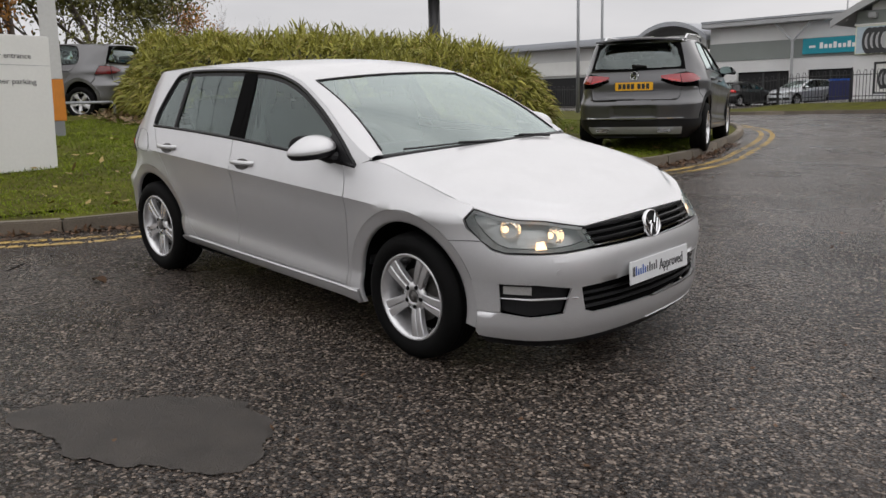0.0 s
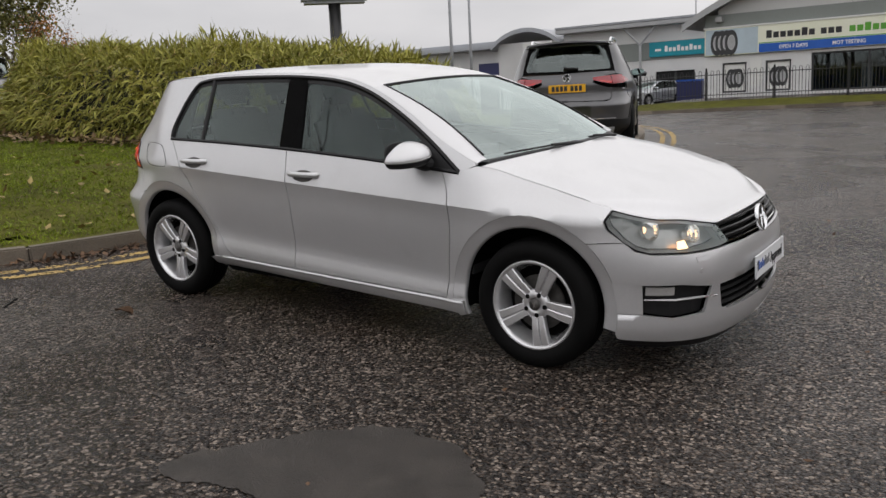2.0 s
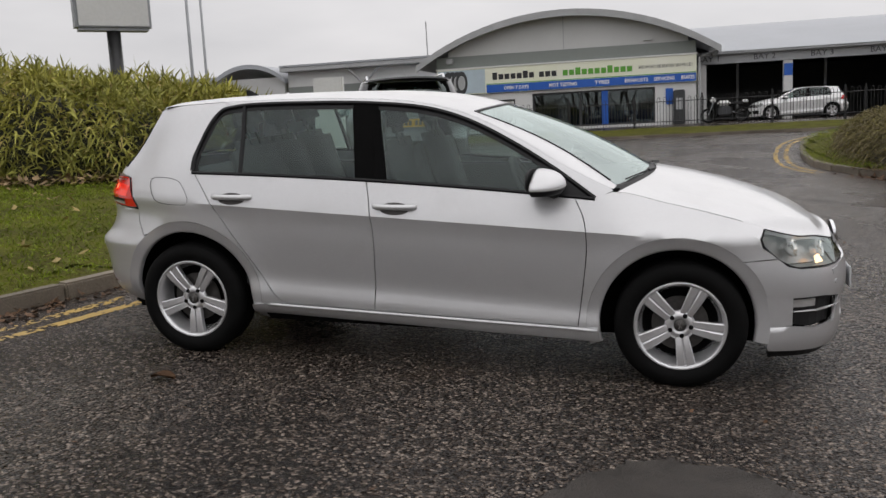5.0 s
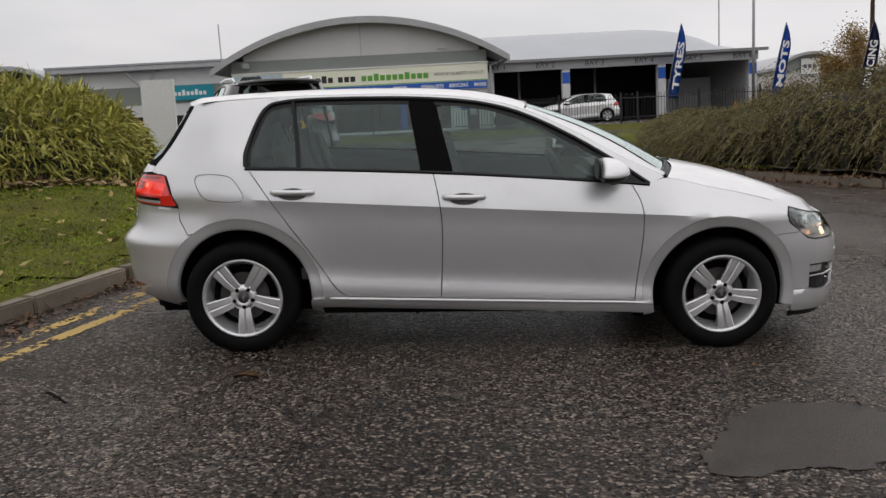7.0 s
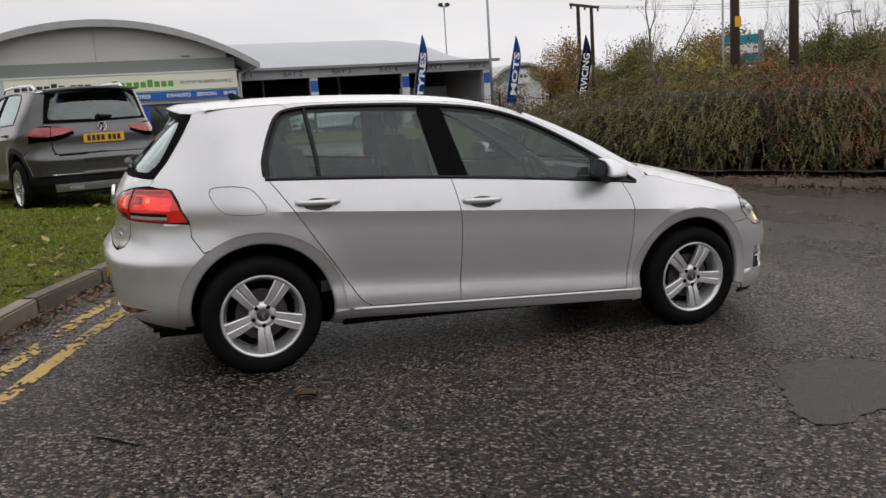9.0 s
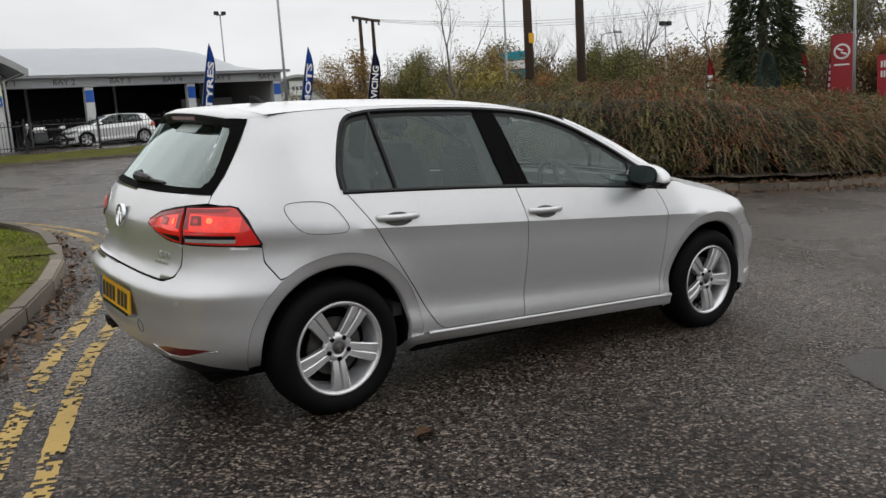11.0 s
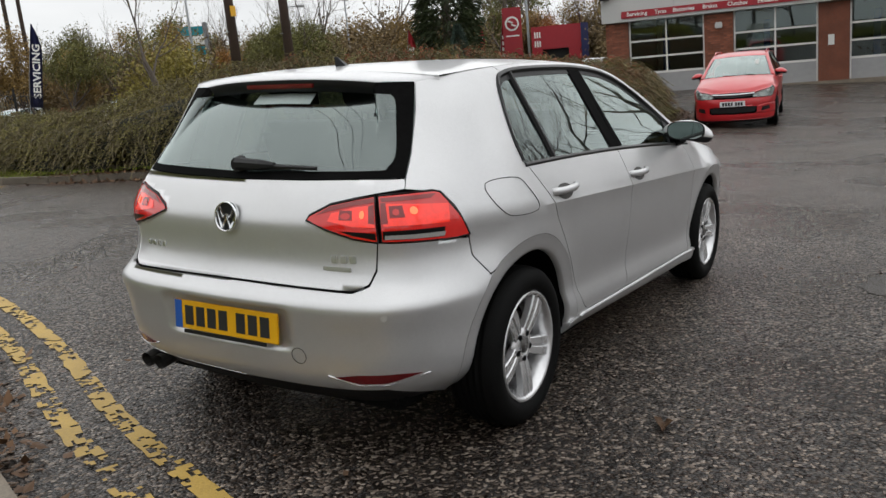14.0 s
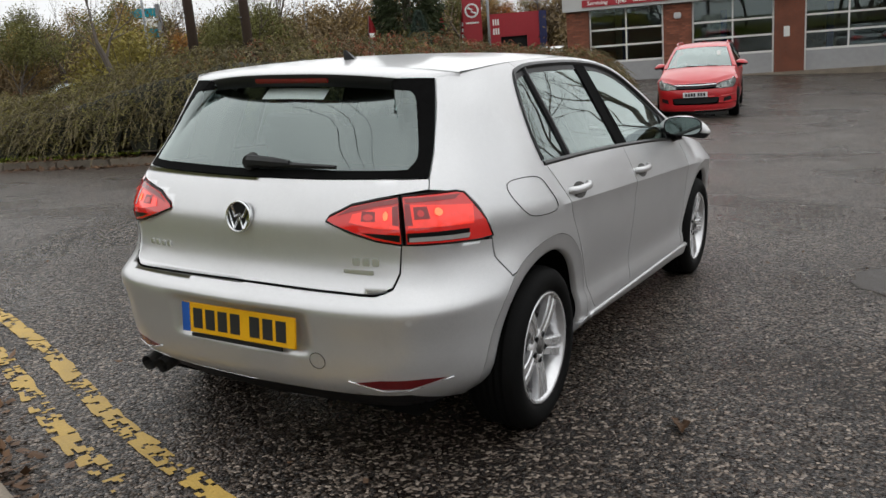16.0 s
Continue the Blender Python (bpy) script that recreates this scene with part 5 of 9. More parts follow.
    part("door_pillar", shell.panel(sx(bp_), side, deep=0.004), M["underbody"], golf, "black pillar between the side windows", smooth=True)
    part("pillar_backing", shell.panel(sx([(-0.338, belt(-0.338)), (-0.158, belt(-0.158)), (-0.256, 1.372), (-0.412, 1.374)]), side, deep=0.0085, flange=0), M["underbody"], golf)
    tri_ = [(0.60, belt(0.60)), (0.90, belt(0.90)), (0.70, 1.044), (0.635, 1.082)]
    part("mirror_panel", shell.panel(sx(tri_), side, deep=0.003), M["car_black"], golf)
    # window surround and the narrow bar of the rear quarter light
    for nm, ln, rad in (("window_surround", [shell.pos(S(x), z, side, 0.006) for x, z in sample(DLO_TOP, 6)], 0.0135), ("belt_moulding", [shell.pos(S(x), belt(x) + 0.002, side, 0.002) for x in np.linspace(-1.278, 0.90, 30)], 0.0105), ("quarter_light_bar", [shell.pos(S(x), z, side, 0.007) for x, z in ((-0.990, belt(-0.99)), (-1.005, 1.15), (-1.035, 1.37))], 0.013)):
        part(nm, tube(ln, rad, 6), M["gloss_black"], golf)
    ring_ = sample(DLO_TOP, 6)
    b = bmesh.new()
    rows = []
    for k, (x, z) in enumerate(ring_):
        (xa_, za_), (xb_, zb_) = ring_[max(0, k - 1)], ring_[min(len(ring_) - 1, k + 1)]
        q = math.hypot(xb_ - xa_, zb_ - za_)
        nx, nz = (zb_ - za_) / q, -(xb_ - xa_) / q
        if nx * (-0.35 - x) + nz * (1.12 - z) < 0:
            nx, nz = -nx, -nz
        rows.append([b.verts.new(shell.pos(S(x + nx * w_), z + nz * w_, side, 0.0075)) for w_ in (0.0, 0.030)])
    for r0, r1 in zip(rows, rows[1:]):
        b.faces.new((r0[0], r0[1], r1[1], r1[0]))
    bmesh.ops.recalc_face_normals(b, faces=b.faces)
    part("window_seal", b, M["car_black"], golf, smooth=True)
    part("pillar_edge", tube([shell.pos(S(x), z, side, 0.006) for x, z in ((-0.232, belt(-0.23)), (-0.25, 1.15), (-0.30, 1.372))], 0.004, 5), M["underbody"], golf)
    # door handles
    for xc, zc_ in ((-1.02, 0.893), (-0.105, 0.860)):
        b = bmesh.new()
        s0 = [S(xc + dx) for dx in (-0.118, -0.096, -0.055, 0.0, 0.055, 0.096, 0.118)]
        base = [shell.pos(q, zc_, side, -o) for q, o in zip(s0, (0.002, 0.020, 0.032, 0.035, 0.032, 0.020, 0.002))]
        for dz, rad in ((0.0, 0.0),):
            rows = []
            for q, hgt in zip(base, (0.012, 0.016, 0.015, 0.0145, 0.015, 0.016, 0.012)):
                rows.append([b.verts.new(q + Vector((0, side * oy, oz))) for oy, oz in ((-0.012, hgt), (0.0, hgt * 0.95), (0.008, hgt * 0.4), (0.008, -hgt * 0.3), (0.0, -hgt * 0.9), (-0.012, -hgt))])
            for r0, r1 in zip(rows, rows[1:]):
                for k in range(6):
                    b.faces.new((r0[k], r0[(k + 1) % 6], r1[(k + 1) % 6], r1[k]))
            b.faces.new(rows[0]), b.faces.new(list(reversed(rows[-1])))
        bmesh.ops.recalc_face_normals(b, faces=b.faces)
        part("door_handle", b, M["silver"], front_door if xc > -0.5 else rear_door, smooth=True)
        # flat dark patch on the door stands for shade behind the handle
        cup = [(xc + 0.082 * math.cos(a), zc_ - 0.010 + 0.034 * math.sin(a)) for a in np.linspace(0, 2 * math.pi, 20)[:-1]]
        part("handle_recess", shell.panel(sx(cup), side, deep=-0.0015, flange=0), M["disc"], front_door if xc > -0.5 else rear_door)
    # door mirror: a domed cap over a dark lower shell, split by a slim indicator
    def mirror_half(top, low, grow_):
        b = bmesh.new()
        bmesh.ops.create_uvsphere(b, u_segments=32, v_segments=20, radius=1)
        for v in b.verts:
            x, y, z = v.co
            out_ = side * y
            q = (1 - 0.30 * max(0.0, out_) ** 2 - 0.05 * max(0.0, -out_))
            rad = math.hypot(x, y)
            k = (1 - (1 - rad) ** 2.0) if rad < 1 else 1.0
            v.co = Vector(((0.112 if x > 0 else 0.032) * (x + 0.15 * math.copysign(abs(x) ** 0.5, x)) * grow_ - 0.018 * out_ * out_, 0.142 * y * grow_, (top * q * z if z > 0 else low * max(z, -0.55) / 0.55)))
        bmesh.ops.recalc_face_normals(b, faces=b.faces)
        return b

    cap_at = pose(0.640, side * 0.915, 0.990, 0, 0, 0) @ pose(0, 0, 0, side * -6, 0, 0)
    part("mirror_cap", mirror_half(0.076, 0.006, 1.0), M["silver"], golf, "silver door mirror cap", smooth=True).matrix_local = cap_at
    part("mirror_indicator", mirror_half(0.002, 0.012, 1.012), M["tail_clear"], golf, "clear indicator strip", smooth=True).matrix_local = cap_at
    part("mirror_base", mirror_half(0.0, 0.036, 0.985), M["car_black"], golf, "black lower mirror shell", smooth=True).matrix_local = cap_at
    part("mirror_arm", tube([(0.715, side * 0.79, 0.938), (0.70, side * 0.83, 0.944), (0.66, side * 0.88, 0.956)], [0.040, 0.034, 0.022], 10), M["car_black"], golf)
    b = bmesh.new()
    bmesh.ops.create_circle(b, cap_ends=True, segments=32, radius=1)
    rim_ = bmesh.new()
    bmesh.ops.create_cone(rim_, cap_ends=True, segments=32, radius1=1, radius2=1, depth=0.010)
    for bm_, wd_, hg_ in ((b, 0.100, 0.047), (rim_, 0.107, 0.053)):
        for v in bm_.verts:
            k = (abs(v.co.x) ** 3 + abs(v.co.y) ** 3) ** (-1 / 3) if v.co.x or v.co.y else 1.0
            v.co.x, v.co.y = v.co.x * k * wd_, v.co.y * k * hg_
    part("mirror_rim", rim_, M["car_black"], golf, "black rim of the mirror glass").matrix_local = pose(0.600, side * 0.912, 1.010, 90, 0, -90 + side * 4)
    o = part("mirror_glass", b, M["mirror"], golf, "mirror glass")
    o.matrix_local = pose(0.5935, side * 0.912, 1.011, 90, 0, -90 + side * 4)
    # headlamp
    top_l = [(S(x), WING_TOP(x) - 0.012) for x in np.linspace(1.70, 1.90, 7)] + [(SF(y), z) for y, z in ((0.66, 0.724), (0.56, 0.707), (0.455, 0.688))]
    low_l = [(SF(0.425), 0.610), (SF(0.50), 0.599), (SF(0.60), 0.595), (SF(0.68), 0.594), (S(1.86), 0.598), (S(1.81), 0.612), (S(1.755), 0.645), (S(1.688), 0.704), (S(1.674), 0.738)]
    lamp_o = top_l + low_l
    b = shell.panel(lamp_o, side, deep=0.085, gap=0.004, flange=0)
    front_, back_ = [[b.verts.new(shell.pos(a, z, side, d)) for a, z in lamp_o] for d in (0.004, 0.086)]
    for k in range(len(lamp_o)):
        q = (k + 1) % len(lamp_o)
        b.faces.new((front_[k], front_[q], back_[q], back_[k]))
    hl = part("headlamp", b, M["lamp_grey"], golf, "clear headlamp with chrome reflectors")
    part("lamp_lens", shell.panel(lamp_o, side, deep=0.002, gap=0.004, flange=0), M["lens"], hl, smooth=True).visible_shadow = False
    ring_l = [shell.pos(a, z, side, 0.003) for a, z in lamp_o]
    part("lamp_edge", tube(ring_l + ring_l[:1], 0.0032, 6), M["gloss_black"], hl)
    for yy, zz, rad in ((0.795, 0.684, 0.053), (0.615, 0.652, 0.043)):
        b = bmesh.new()
        prof_ = [(rad, 0.035), (rad * 0.92, 0.012), (rad * 0.7, -0.010), (rad * 0.4, -0.024), (rad * 0.12, -0.030)]
        rows = [[b.verts.new((h, r_ * math.cos(a), r_ * math.sin(a))) for a in np.linspace(0, 2 * math.pi, 25)[:-1]] for r_, h in prof_]
        for r0, r1 in zip(rows, rows[1:]):
            for k in range(24):
                b.faces.new((r0[k], r0[(k + 1) % 24], r1[(k + 1) % 24], r1[k]))
        b.faces.new(rows[-1])
        c_ = shell.pos(SF(yy), zz, side, 0.070)
        o = part("reflector", b, M["bright_reflector"], hl)
        o.matrix_local = Matrix.Translation(c_) @ pose(0, 0, 0, 0, 0, side * 18) @ pose(0, 0, 0, 0, -14, 0)
        b = bmesh.new()
        bmesh.ops.create_uvsphere(b, u_segments=12, v_segments=8, radius=0.016)
        part("bulb", b, M["amber_glow"], hl, smooth=True).matrix_local = Matrix.Translation(c_ + Vector((-0.01, 0, 0)))
    tri_r = [(SF(0.655), 0.606), (SF(0.700), 0.604), (SF(0.696), 0.634), (SF(0.665), 0.638)]
    part("daytime_lamp", shell.panel(tri_r, side, deep=0.028, gap=0, flange=0.01), M["amber_glow"], hl, "lit daytime lamp")
    # tail lamps: one on the quarter, one on the tailgate
    lo_ = [(S(-1.668), 0.812), (S(-1.74), 0.808), (S(-1.84), 0.811), (SR(0.665), 0.817), (SR(0.655), 0.969)] + [(S(-1.80), 0.975), (S(-1.772), 0.969), (S(-1.73), 0.908), (S(-1.695), 0.854)]
    tl = part("tail_lamp", shell.panel(lo_, side, deep=-0.004, gap=0.003), M["red_lens"], golf, "lit red tail lamp", smooth=True)
    li_ = [(SR(0.648), 0.817), (SR(0.55), 0.831), (SR(0.45), 0.858), (SR(0.362), 0.888), (SR(0.372), 0.903), (SR(0.45), 0.940), (SR(0.55), 0.959), (SR(0.638), 0.969)]
    ti = part("tailgate_lamp", shell.panel(li_, side, deep=-0.004, gap=0.003), M["red_lens"], golf, "lit red tail lamp on the tailgate", smooth=True)
    for holder, loop in ((tl, lo_), (ti, li_)):
        pts_ = [shell.pos(a, z, side, -0.002) for a, z in loop]
        part("lamp_edge", tube(pts_ + pts_[:1], 0.0045, 6), M["gloss_black"], holder)
    # inside the lamps: shaded bands, red light guides, lit elements, a clear foot
    part("shade_band", shell.panel([(SR(0.668), 0.950), (S(-1.815), 0.953), (S(-1.79), 0.966), (SR(0.664), 0.963)], side, deep=-0.0062, gap=0, flange=0), M["red_shade"], tl)
    part("shade_band", shell.panel([(SR(0.640), 0.949), (SR(0.55), 0.940), (SR(0.45), 0.920), (SR(0.40), 0.906), (SR(0.45), 0.935), (SR(0.55), 0.955), (SR(0.636), 0.964)], side, deep=-0.0062, gap=0, flange=0), M["red_shade"], ti)
    part("shade_band", shell.panel([(SR(0.640), 0.880), (SR(0.615), 0.883), (SR(0.612), 0.938), (SR(0.636), 0.943)], side, deep=-0.0062, gap=0, flange=0), M["red_shade"], ti)
    part("shade_band", shell.panel([(SR(0.688), 0.880), (SR(0.662), 0.880), (SR(0.664), 0.947), (SR(0.684), 0.947)], side, deep=-0.0062, gap=0, flange=0), M["red_shade"], tl)
    for ho, ya, yb, za, zb in ((ti, 0.545, 0.495, 0.893, 0.924), (tl, 0.735, 0.695, 0.898, 0.936)):
        part("dark_cell", shell.panel([(SR(ya + 0.004), za), (SR(yb), za), (SR(yb), zb), (SR(ya), zb)], side, deep=-0.0062, gap=0, flange=0), M["red_shade"], ho)
    for ho, ya, yb, za, zb, mm in ((ti, 0.596, 0.578, 0.898, 0.924, "red_glow"), (ti, 0.538, 0.503, 0.896, 0.916, "red_lens"), (tl, 0.772, 0.754, 0.906, 0.930, "red_glow"), (tl, 0.724, 0.706, 0.906, 0.926, "red_lens")):
        part("lit_element", shell.panel([(SR((ya + yb) / 2 + (ya - yb) * 0.56 * math.cos(radians(22.5 + 30 * q))), (za + zb) / 2 + (zb - za) * 0.54 * math.sin(radians(22.5 + 30 * q))) for q in range(12)], side, deep=-0.0075, gap=0, flange=0), M[mm], ho, "glowing lamp element")
    part("lamp_foot", shell.panel([(S(-1.785), 0.820), (SR(0.668), 0.826), (SR(0.668), 0.856), (S(-1.782), 0.854)], side, deep=-0.006, gap=0, flange=0), M["gloss_black"], tl)
    part("reversing_lens", shell.panel([(S(-1.785), 0.822), (SR(0.675), 0.827), (SR(0.675), 0.841), (S(-1.78), 0.838)], side, deep=-0.0075, gap=0, flange=0), M["tail_clear"], tl, "narrow clear reversing lens")
    part("lamp_foot", shell.panel([(SR(0.642), 0.826), (SR(0.55), 0.842), (SR(0.50), 0.856), (SR(0.55), 0.855), (SR(0.642), 0.850)], side, deep=-0.006, gap=0, flange=0), M["gloss_black"], ti)
    for ho, loop in ((tl, [(SR(0.672), 0.872), (S(-1.765), 0.868), (S(-1.752), 0.930), (SR(0.70), 0.944), (SR(0.672), 0.944)]), (ti, [(SR(0.640), 0.868), (SR(0.55), 0.872), (SR(0.45), 0.888), (SR(0.46), 0.914), (SR(0.55), 0.934), (SR(0.636), 0.942)])):
        part("light_guide", shell.panel(loop, side, deep=-0.0052, gap=0, flange=0), M["red_guide"], ho, "glowing red light guide", smooth=True)
    # rear reflector in the bumper
    rf = [(SR(0.46), 0.345), (SR(0.56), 0.326), (SR(0.66), 0.330), (SR(0.76), 0.362), (SR(0.70), 0.366), (SR(0.56), 0.362)]
    part("rear_reflector", shell.panel(rf, side, deep=-0.003, gap=0), M["red_dark"], golf, "dark red rear reflector", smooth=True)
    part("reflector_trim", tube([shell.pos(SR(y), z, side, -0.004) for y, z in ((0.44, 0.350), (0.56, 0.320), (0.66, 0.323), (0.775, 0.358))], 0.003, 6), M["alloy"], golf)
    # fog lamp recess
    fo = [(SF(0.565), 0.420), (SF(0.60), 0.318), (SF(0.72), 0.305), (SF(0.80), 0.325), (SF(0.805), 0.448), (SF(0.70), 0.448)]
    fog = part("fog_lamp_recess", shell.panel(fo, side, deep=0.035, gap=-0.008, flange=0), M["car_black"], golf, "black fog lamp recess")
    part("fog_blade", tube([shell.pos(SF(y), z, side, d) for y, z, d in ((0.80, 0.386, 0.004), (0.72, 0.382, 0.008), (0.62, 0.384, 0.006), (0.53, 0.380, 0.0))], [0.003, 0.006, 0.006, 0.004], 8), M["alloy"], fog)
    part("fog_lamp", shell.panel([(SF(0.795), 0.402), (SF(0.715), 0.400), (SF(0.715), 0.438), (SF(0.795), 0.440)], side, deep=0.022, gap=0, flange=0.01), M["tail_clear"], fog, "clear rectangular fog lamp")

# bumpers, in pieces that leave the openings free
ZT = [(0.0, 0.590), (SF(0.40), 0.595), (SF(0.47), 0.596), (SF(0.60), 0.591), (SF(0.70), 0.590), (S(1.87), 0.593), (S(1.805), 0.608), (S(1.760), SEAM_Z + 0.013), (S(1.66), SEAM_Z + 0.008), (S(1.592), SEAM_Z + 0.004)]
A_END = [(S(x), z) for x, z in arc(*AFO, 48, -17, 16)]
bump_f = [(0.0, 0.452)] + ZT + A_END[:8] + [(S(1.709), 0.452), (SF(0.805), 0.452), (SF(0.70), 0.452), (SF(0.56), 0.428), (SF(0.5), 0.427), (SF(0.3), 0.433)]
bf = part("front_bumper", shell.both_sides(bump_f), M["silver"], golf, "silver front bumper", smooth=True)
zl = [(0.0, 0.176), (SF(0.5), 0.176), (SF(0.7), 0.180), (S(1.77), 0.19), (S(1.735), 0.196)]
bump_l = zl + [A_END[-2], A_END[-4], (S(1.734), 0.318), (SF(0.805), 0.318), (SF(0.72), 0.300), (SF(0.60), 0.312), (SF(0.49), 0.318), (SF(0.44), 0.300), (0.0, 0.292)]
part("bumper_lip", shell.both_sides(bump_l), M["silver"], golf, "silver lower lip of the bumper", smooth=True)
part("chin_spoiler", shell.both_sides([(0.0, 0.135), (SF(0.5), 0.135), (S(1.76), 0.15), (S(1.74), 0.190), (SF(0.7), 0.180), (SF(0.5), 0.177), (0.0, 0.177)], deep=0.015), M["car_black"], golf, "black chin below the bumper")
for side in (-1, 1):
    part("bumper_post", shell.panel([(SF(0.49), 0.312), (SF(0.598), 0.306), (SF(0.562), 0.434), (SF(0.515), 0.434)], side, gap=0), M["silver"], golf, smooth=True)
    part("bumper_corner", shell.panel([(SF(0.80), 0.3195), (S(1.734), 0.3195), (S(1.732), 0.36), (S(1.709), 0.458), (SF(0.803), 0.458)], side, gap=0), M["silver"], golf, smooth=True)
    part("parking_sensor", tube([shell.pos(SF(0.62), 0.51, side, 0.004), shell.pos(SF(0.62), 0.51, side, -0.003)], 0.012, 14), M["silver"], golf)
    part("washer_cap", shell.panel([(SF(0.58), 0.556), (SF(0.64), 0.548), (SF(0.645), 0.572), (SF(0.585), 0.58)], side, deep=-0.002, gap=0), M["silver"], golf)
lg = part("lower_grille", shell.both_sides([(0.0, 0.270), (SF(0.56), 0.290), (SF(0.60), 0.45), (0.0, 0.45)], deep=0.045, flange=0), M["underbody"], golf, "black lower grille")
for zz in (0.325, 0.358, 0.391):
    part("grille_slat", tube([shell.pos(SF(abs(y)), zz, -1 if y < 0 else 1, 0.022) for y in np.linspace(-0.50, 0.50, 25)], 0.008, 6), M["car_black"], lg)
# black sheet added behind the nose keeps the lamp and bumper gaps dark
part("nose_frame", shell.both_sides([(0.0, 0.54), (SF(0.70), 0.54), (S(1.80), 0.57), (S(1.73), 0.66), (S(1.71), 0.73), (SF(0.60), 0.69), (0.0, 0.69)], deep=0.10, flange=0), M["underbody"], golf)
ug = part("upper_grille", shell.both_sides([(0.0, 0.582), (SF(0.43), 0.592), (SF(0.46), 0.694), (0.0, 0.700)], deep=0.040, flange=0), M["underbody"], golf, "black upper grille with chrome strips")
for zz, mm, rad, wd in ((0.606, "chrome", 0.0045, 0.435), (0.628, "gloss_black", 0.009, 0.442), (0.655, "gloss_black", 0.009, 0.450), (0.681, "gloss_black", 0.008, 0.455)):
    part("grille_slat", tube([shell.pos(SF(abs(y)), zz, -1 if y < 0 else 1, 0.014) for y in np.linspace(-wd, wd, 31)], rad, 6), M[mm], ug)


def badge(parent, at, r):
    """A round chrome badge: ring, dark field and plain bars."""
    b = bmesh.new()
    prof_ = [(r * 0.86, 0.0), (r * 0.88, 0.010), (r * 0.94, 0.014), (r, 0.008), (r, -0.004)]
    rows = [[b.verts.new((q * math.cos(a), q * math.sin(a), h)) for a in np.linspace(0, 2 * math.pi, 33)[:-1]] for q, h in prof_]
    for r0, r1 in zip(rows, rows[1:]):
        for k in range(32):
            b.faces.new((r0[k], r1[k], r1[(k + 1) % 32], r0[(k + 1) % 32]))
    ring_ = part("badge", b, M["chrome"], parent, "round chrome badge", smooth=True)
    ring_.matrix_local = at
    b = bmesh.new()
    bmesh.ops.create_cone(b, cap_ends=True, segments=32, radius1=r * 0.9, radius2=r * 0.9, depth=0.006)
    part("badge_field", b, M["gloss_black"], ring_)
    for x0, y0, x1, y1 in ((-0.62, 0.62, -0.30, -0.05), (-0.30, -0.05, 0.0, -0.72 + 0.9), (0.62, 0.62, 0.30, -0.05), (0.30, -0.05, 0.0, 0.18), (-0.82, 0.25, -0.38, -0.74), (-0.38, -0.74, 0.0, -0.02), (0.82, 0.25, 0.38, -0.74), (0.38, -0.74, 0.0, -0.02)):
        part("badge_bar", tube([(x0 * r, y0 * r, 0.004), (x1 * r, y1 * r, 0.004)], r * 0.075, 4), M["chrome"], ring_)
    return ring_


badge(golf, Matrix.Translation((2.120, 0, 0.646)) @ pose(0, 0, 0, 90, 0, 90) @ pose(0, 0, 0, -14), 0.068)
# dealer plate in front
fp = part("front_plate", box(-0.26, 0.26, -0.056, 0.056, -0.004, 0.004, 0.003), M["plate_white"], golf, "white dealer plate with the word Approved")
fp.matrix_local = Matrix.Translation((2.176, 0.0, 0.452)) @ pose(0, 0, 0, 90, 0, 90) @ pose(0, 0, 0, -4)
words("Approved", 0.075, pose(0.10, -0.004, 0.0055), M["letter_dark"], fp, width=0.215, depth=0.001)
for k in range(10):
    part("lettering_bar", box(-0.215 + 0.0195 * k, -0.206 + 0.0195 * k, -0.016, 0.014 if k % 3 else 0.028, 0.0042, 0.0058), M["plate_blue"] if k < 5 else M["letter_grey"], fp)
for k in range(3):
    part("lettering_bar", box(-0.240 + 0.007 * k, -0.236 + 0.007 * k, -0.018, 0.028, 0.0042, 0.0058), M["letter_grey"], fp)

# rear bumper and tailgate
ar_end = [(S(x), z) for x, z in arc(*ARO, 127, 191, 14)]
rb_out = [(S(-1.668), 0.800), (S(-1.662), 0.735), (S(-1.60), 0.658)] + ar_end + [(S(-1.760), 0.234), (S(-1.80), 0.245), (SR(0.66), 0.300), (SR(0.45), 0.290), (SEND, 0.285), (SEND, 0.660), (SR(0.40), 0.655), (SR(0.55), 0.652), (SR(0.612), 0.672), (SR(0.640), 0.720), (SR(0.648), 0.815), (SR(0.70), 0.812), (S(-1.80), 0.808)]
rbp = part("rear_bumper", shell.both_sides(rb_out, du=0.03, dv=0.015, flange=0.005), M["silver"], golf, "silver rear bumper", smooth=True)
part("diffuser", shell.both_sides([(S(-1.72), 0.232), (SEND, 0.205), (SEND, 0.290), (SR(0.45), 0.294), (SR(0.66), 0.304), (S(-1.82), 0.26)], deep=0.020), M["car_black"], golf, "black lower edge of the bumper")
for side in (-1, 1):
    part("parking_sensor", tube([shell.pos(SR(0.66), 0.575, side, 0.004), shell.pos(SR(0.66), 0.575, side, -0.002)], 0.011, 14), M["silver"], golf)
b = bmesh.new()
loop = [shell.pos(SR(0.33 + 0.03 * math.cos(a)), 0.415 + 0.03 * math.sin(a), -1, -0.001) for a in np.linspace(0, 2 * math.pi, 20)]
part("tow_cap_seam", tube(loop, 0.0015, 5, b), M["disc"], golf)
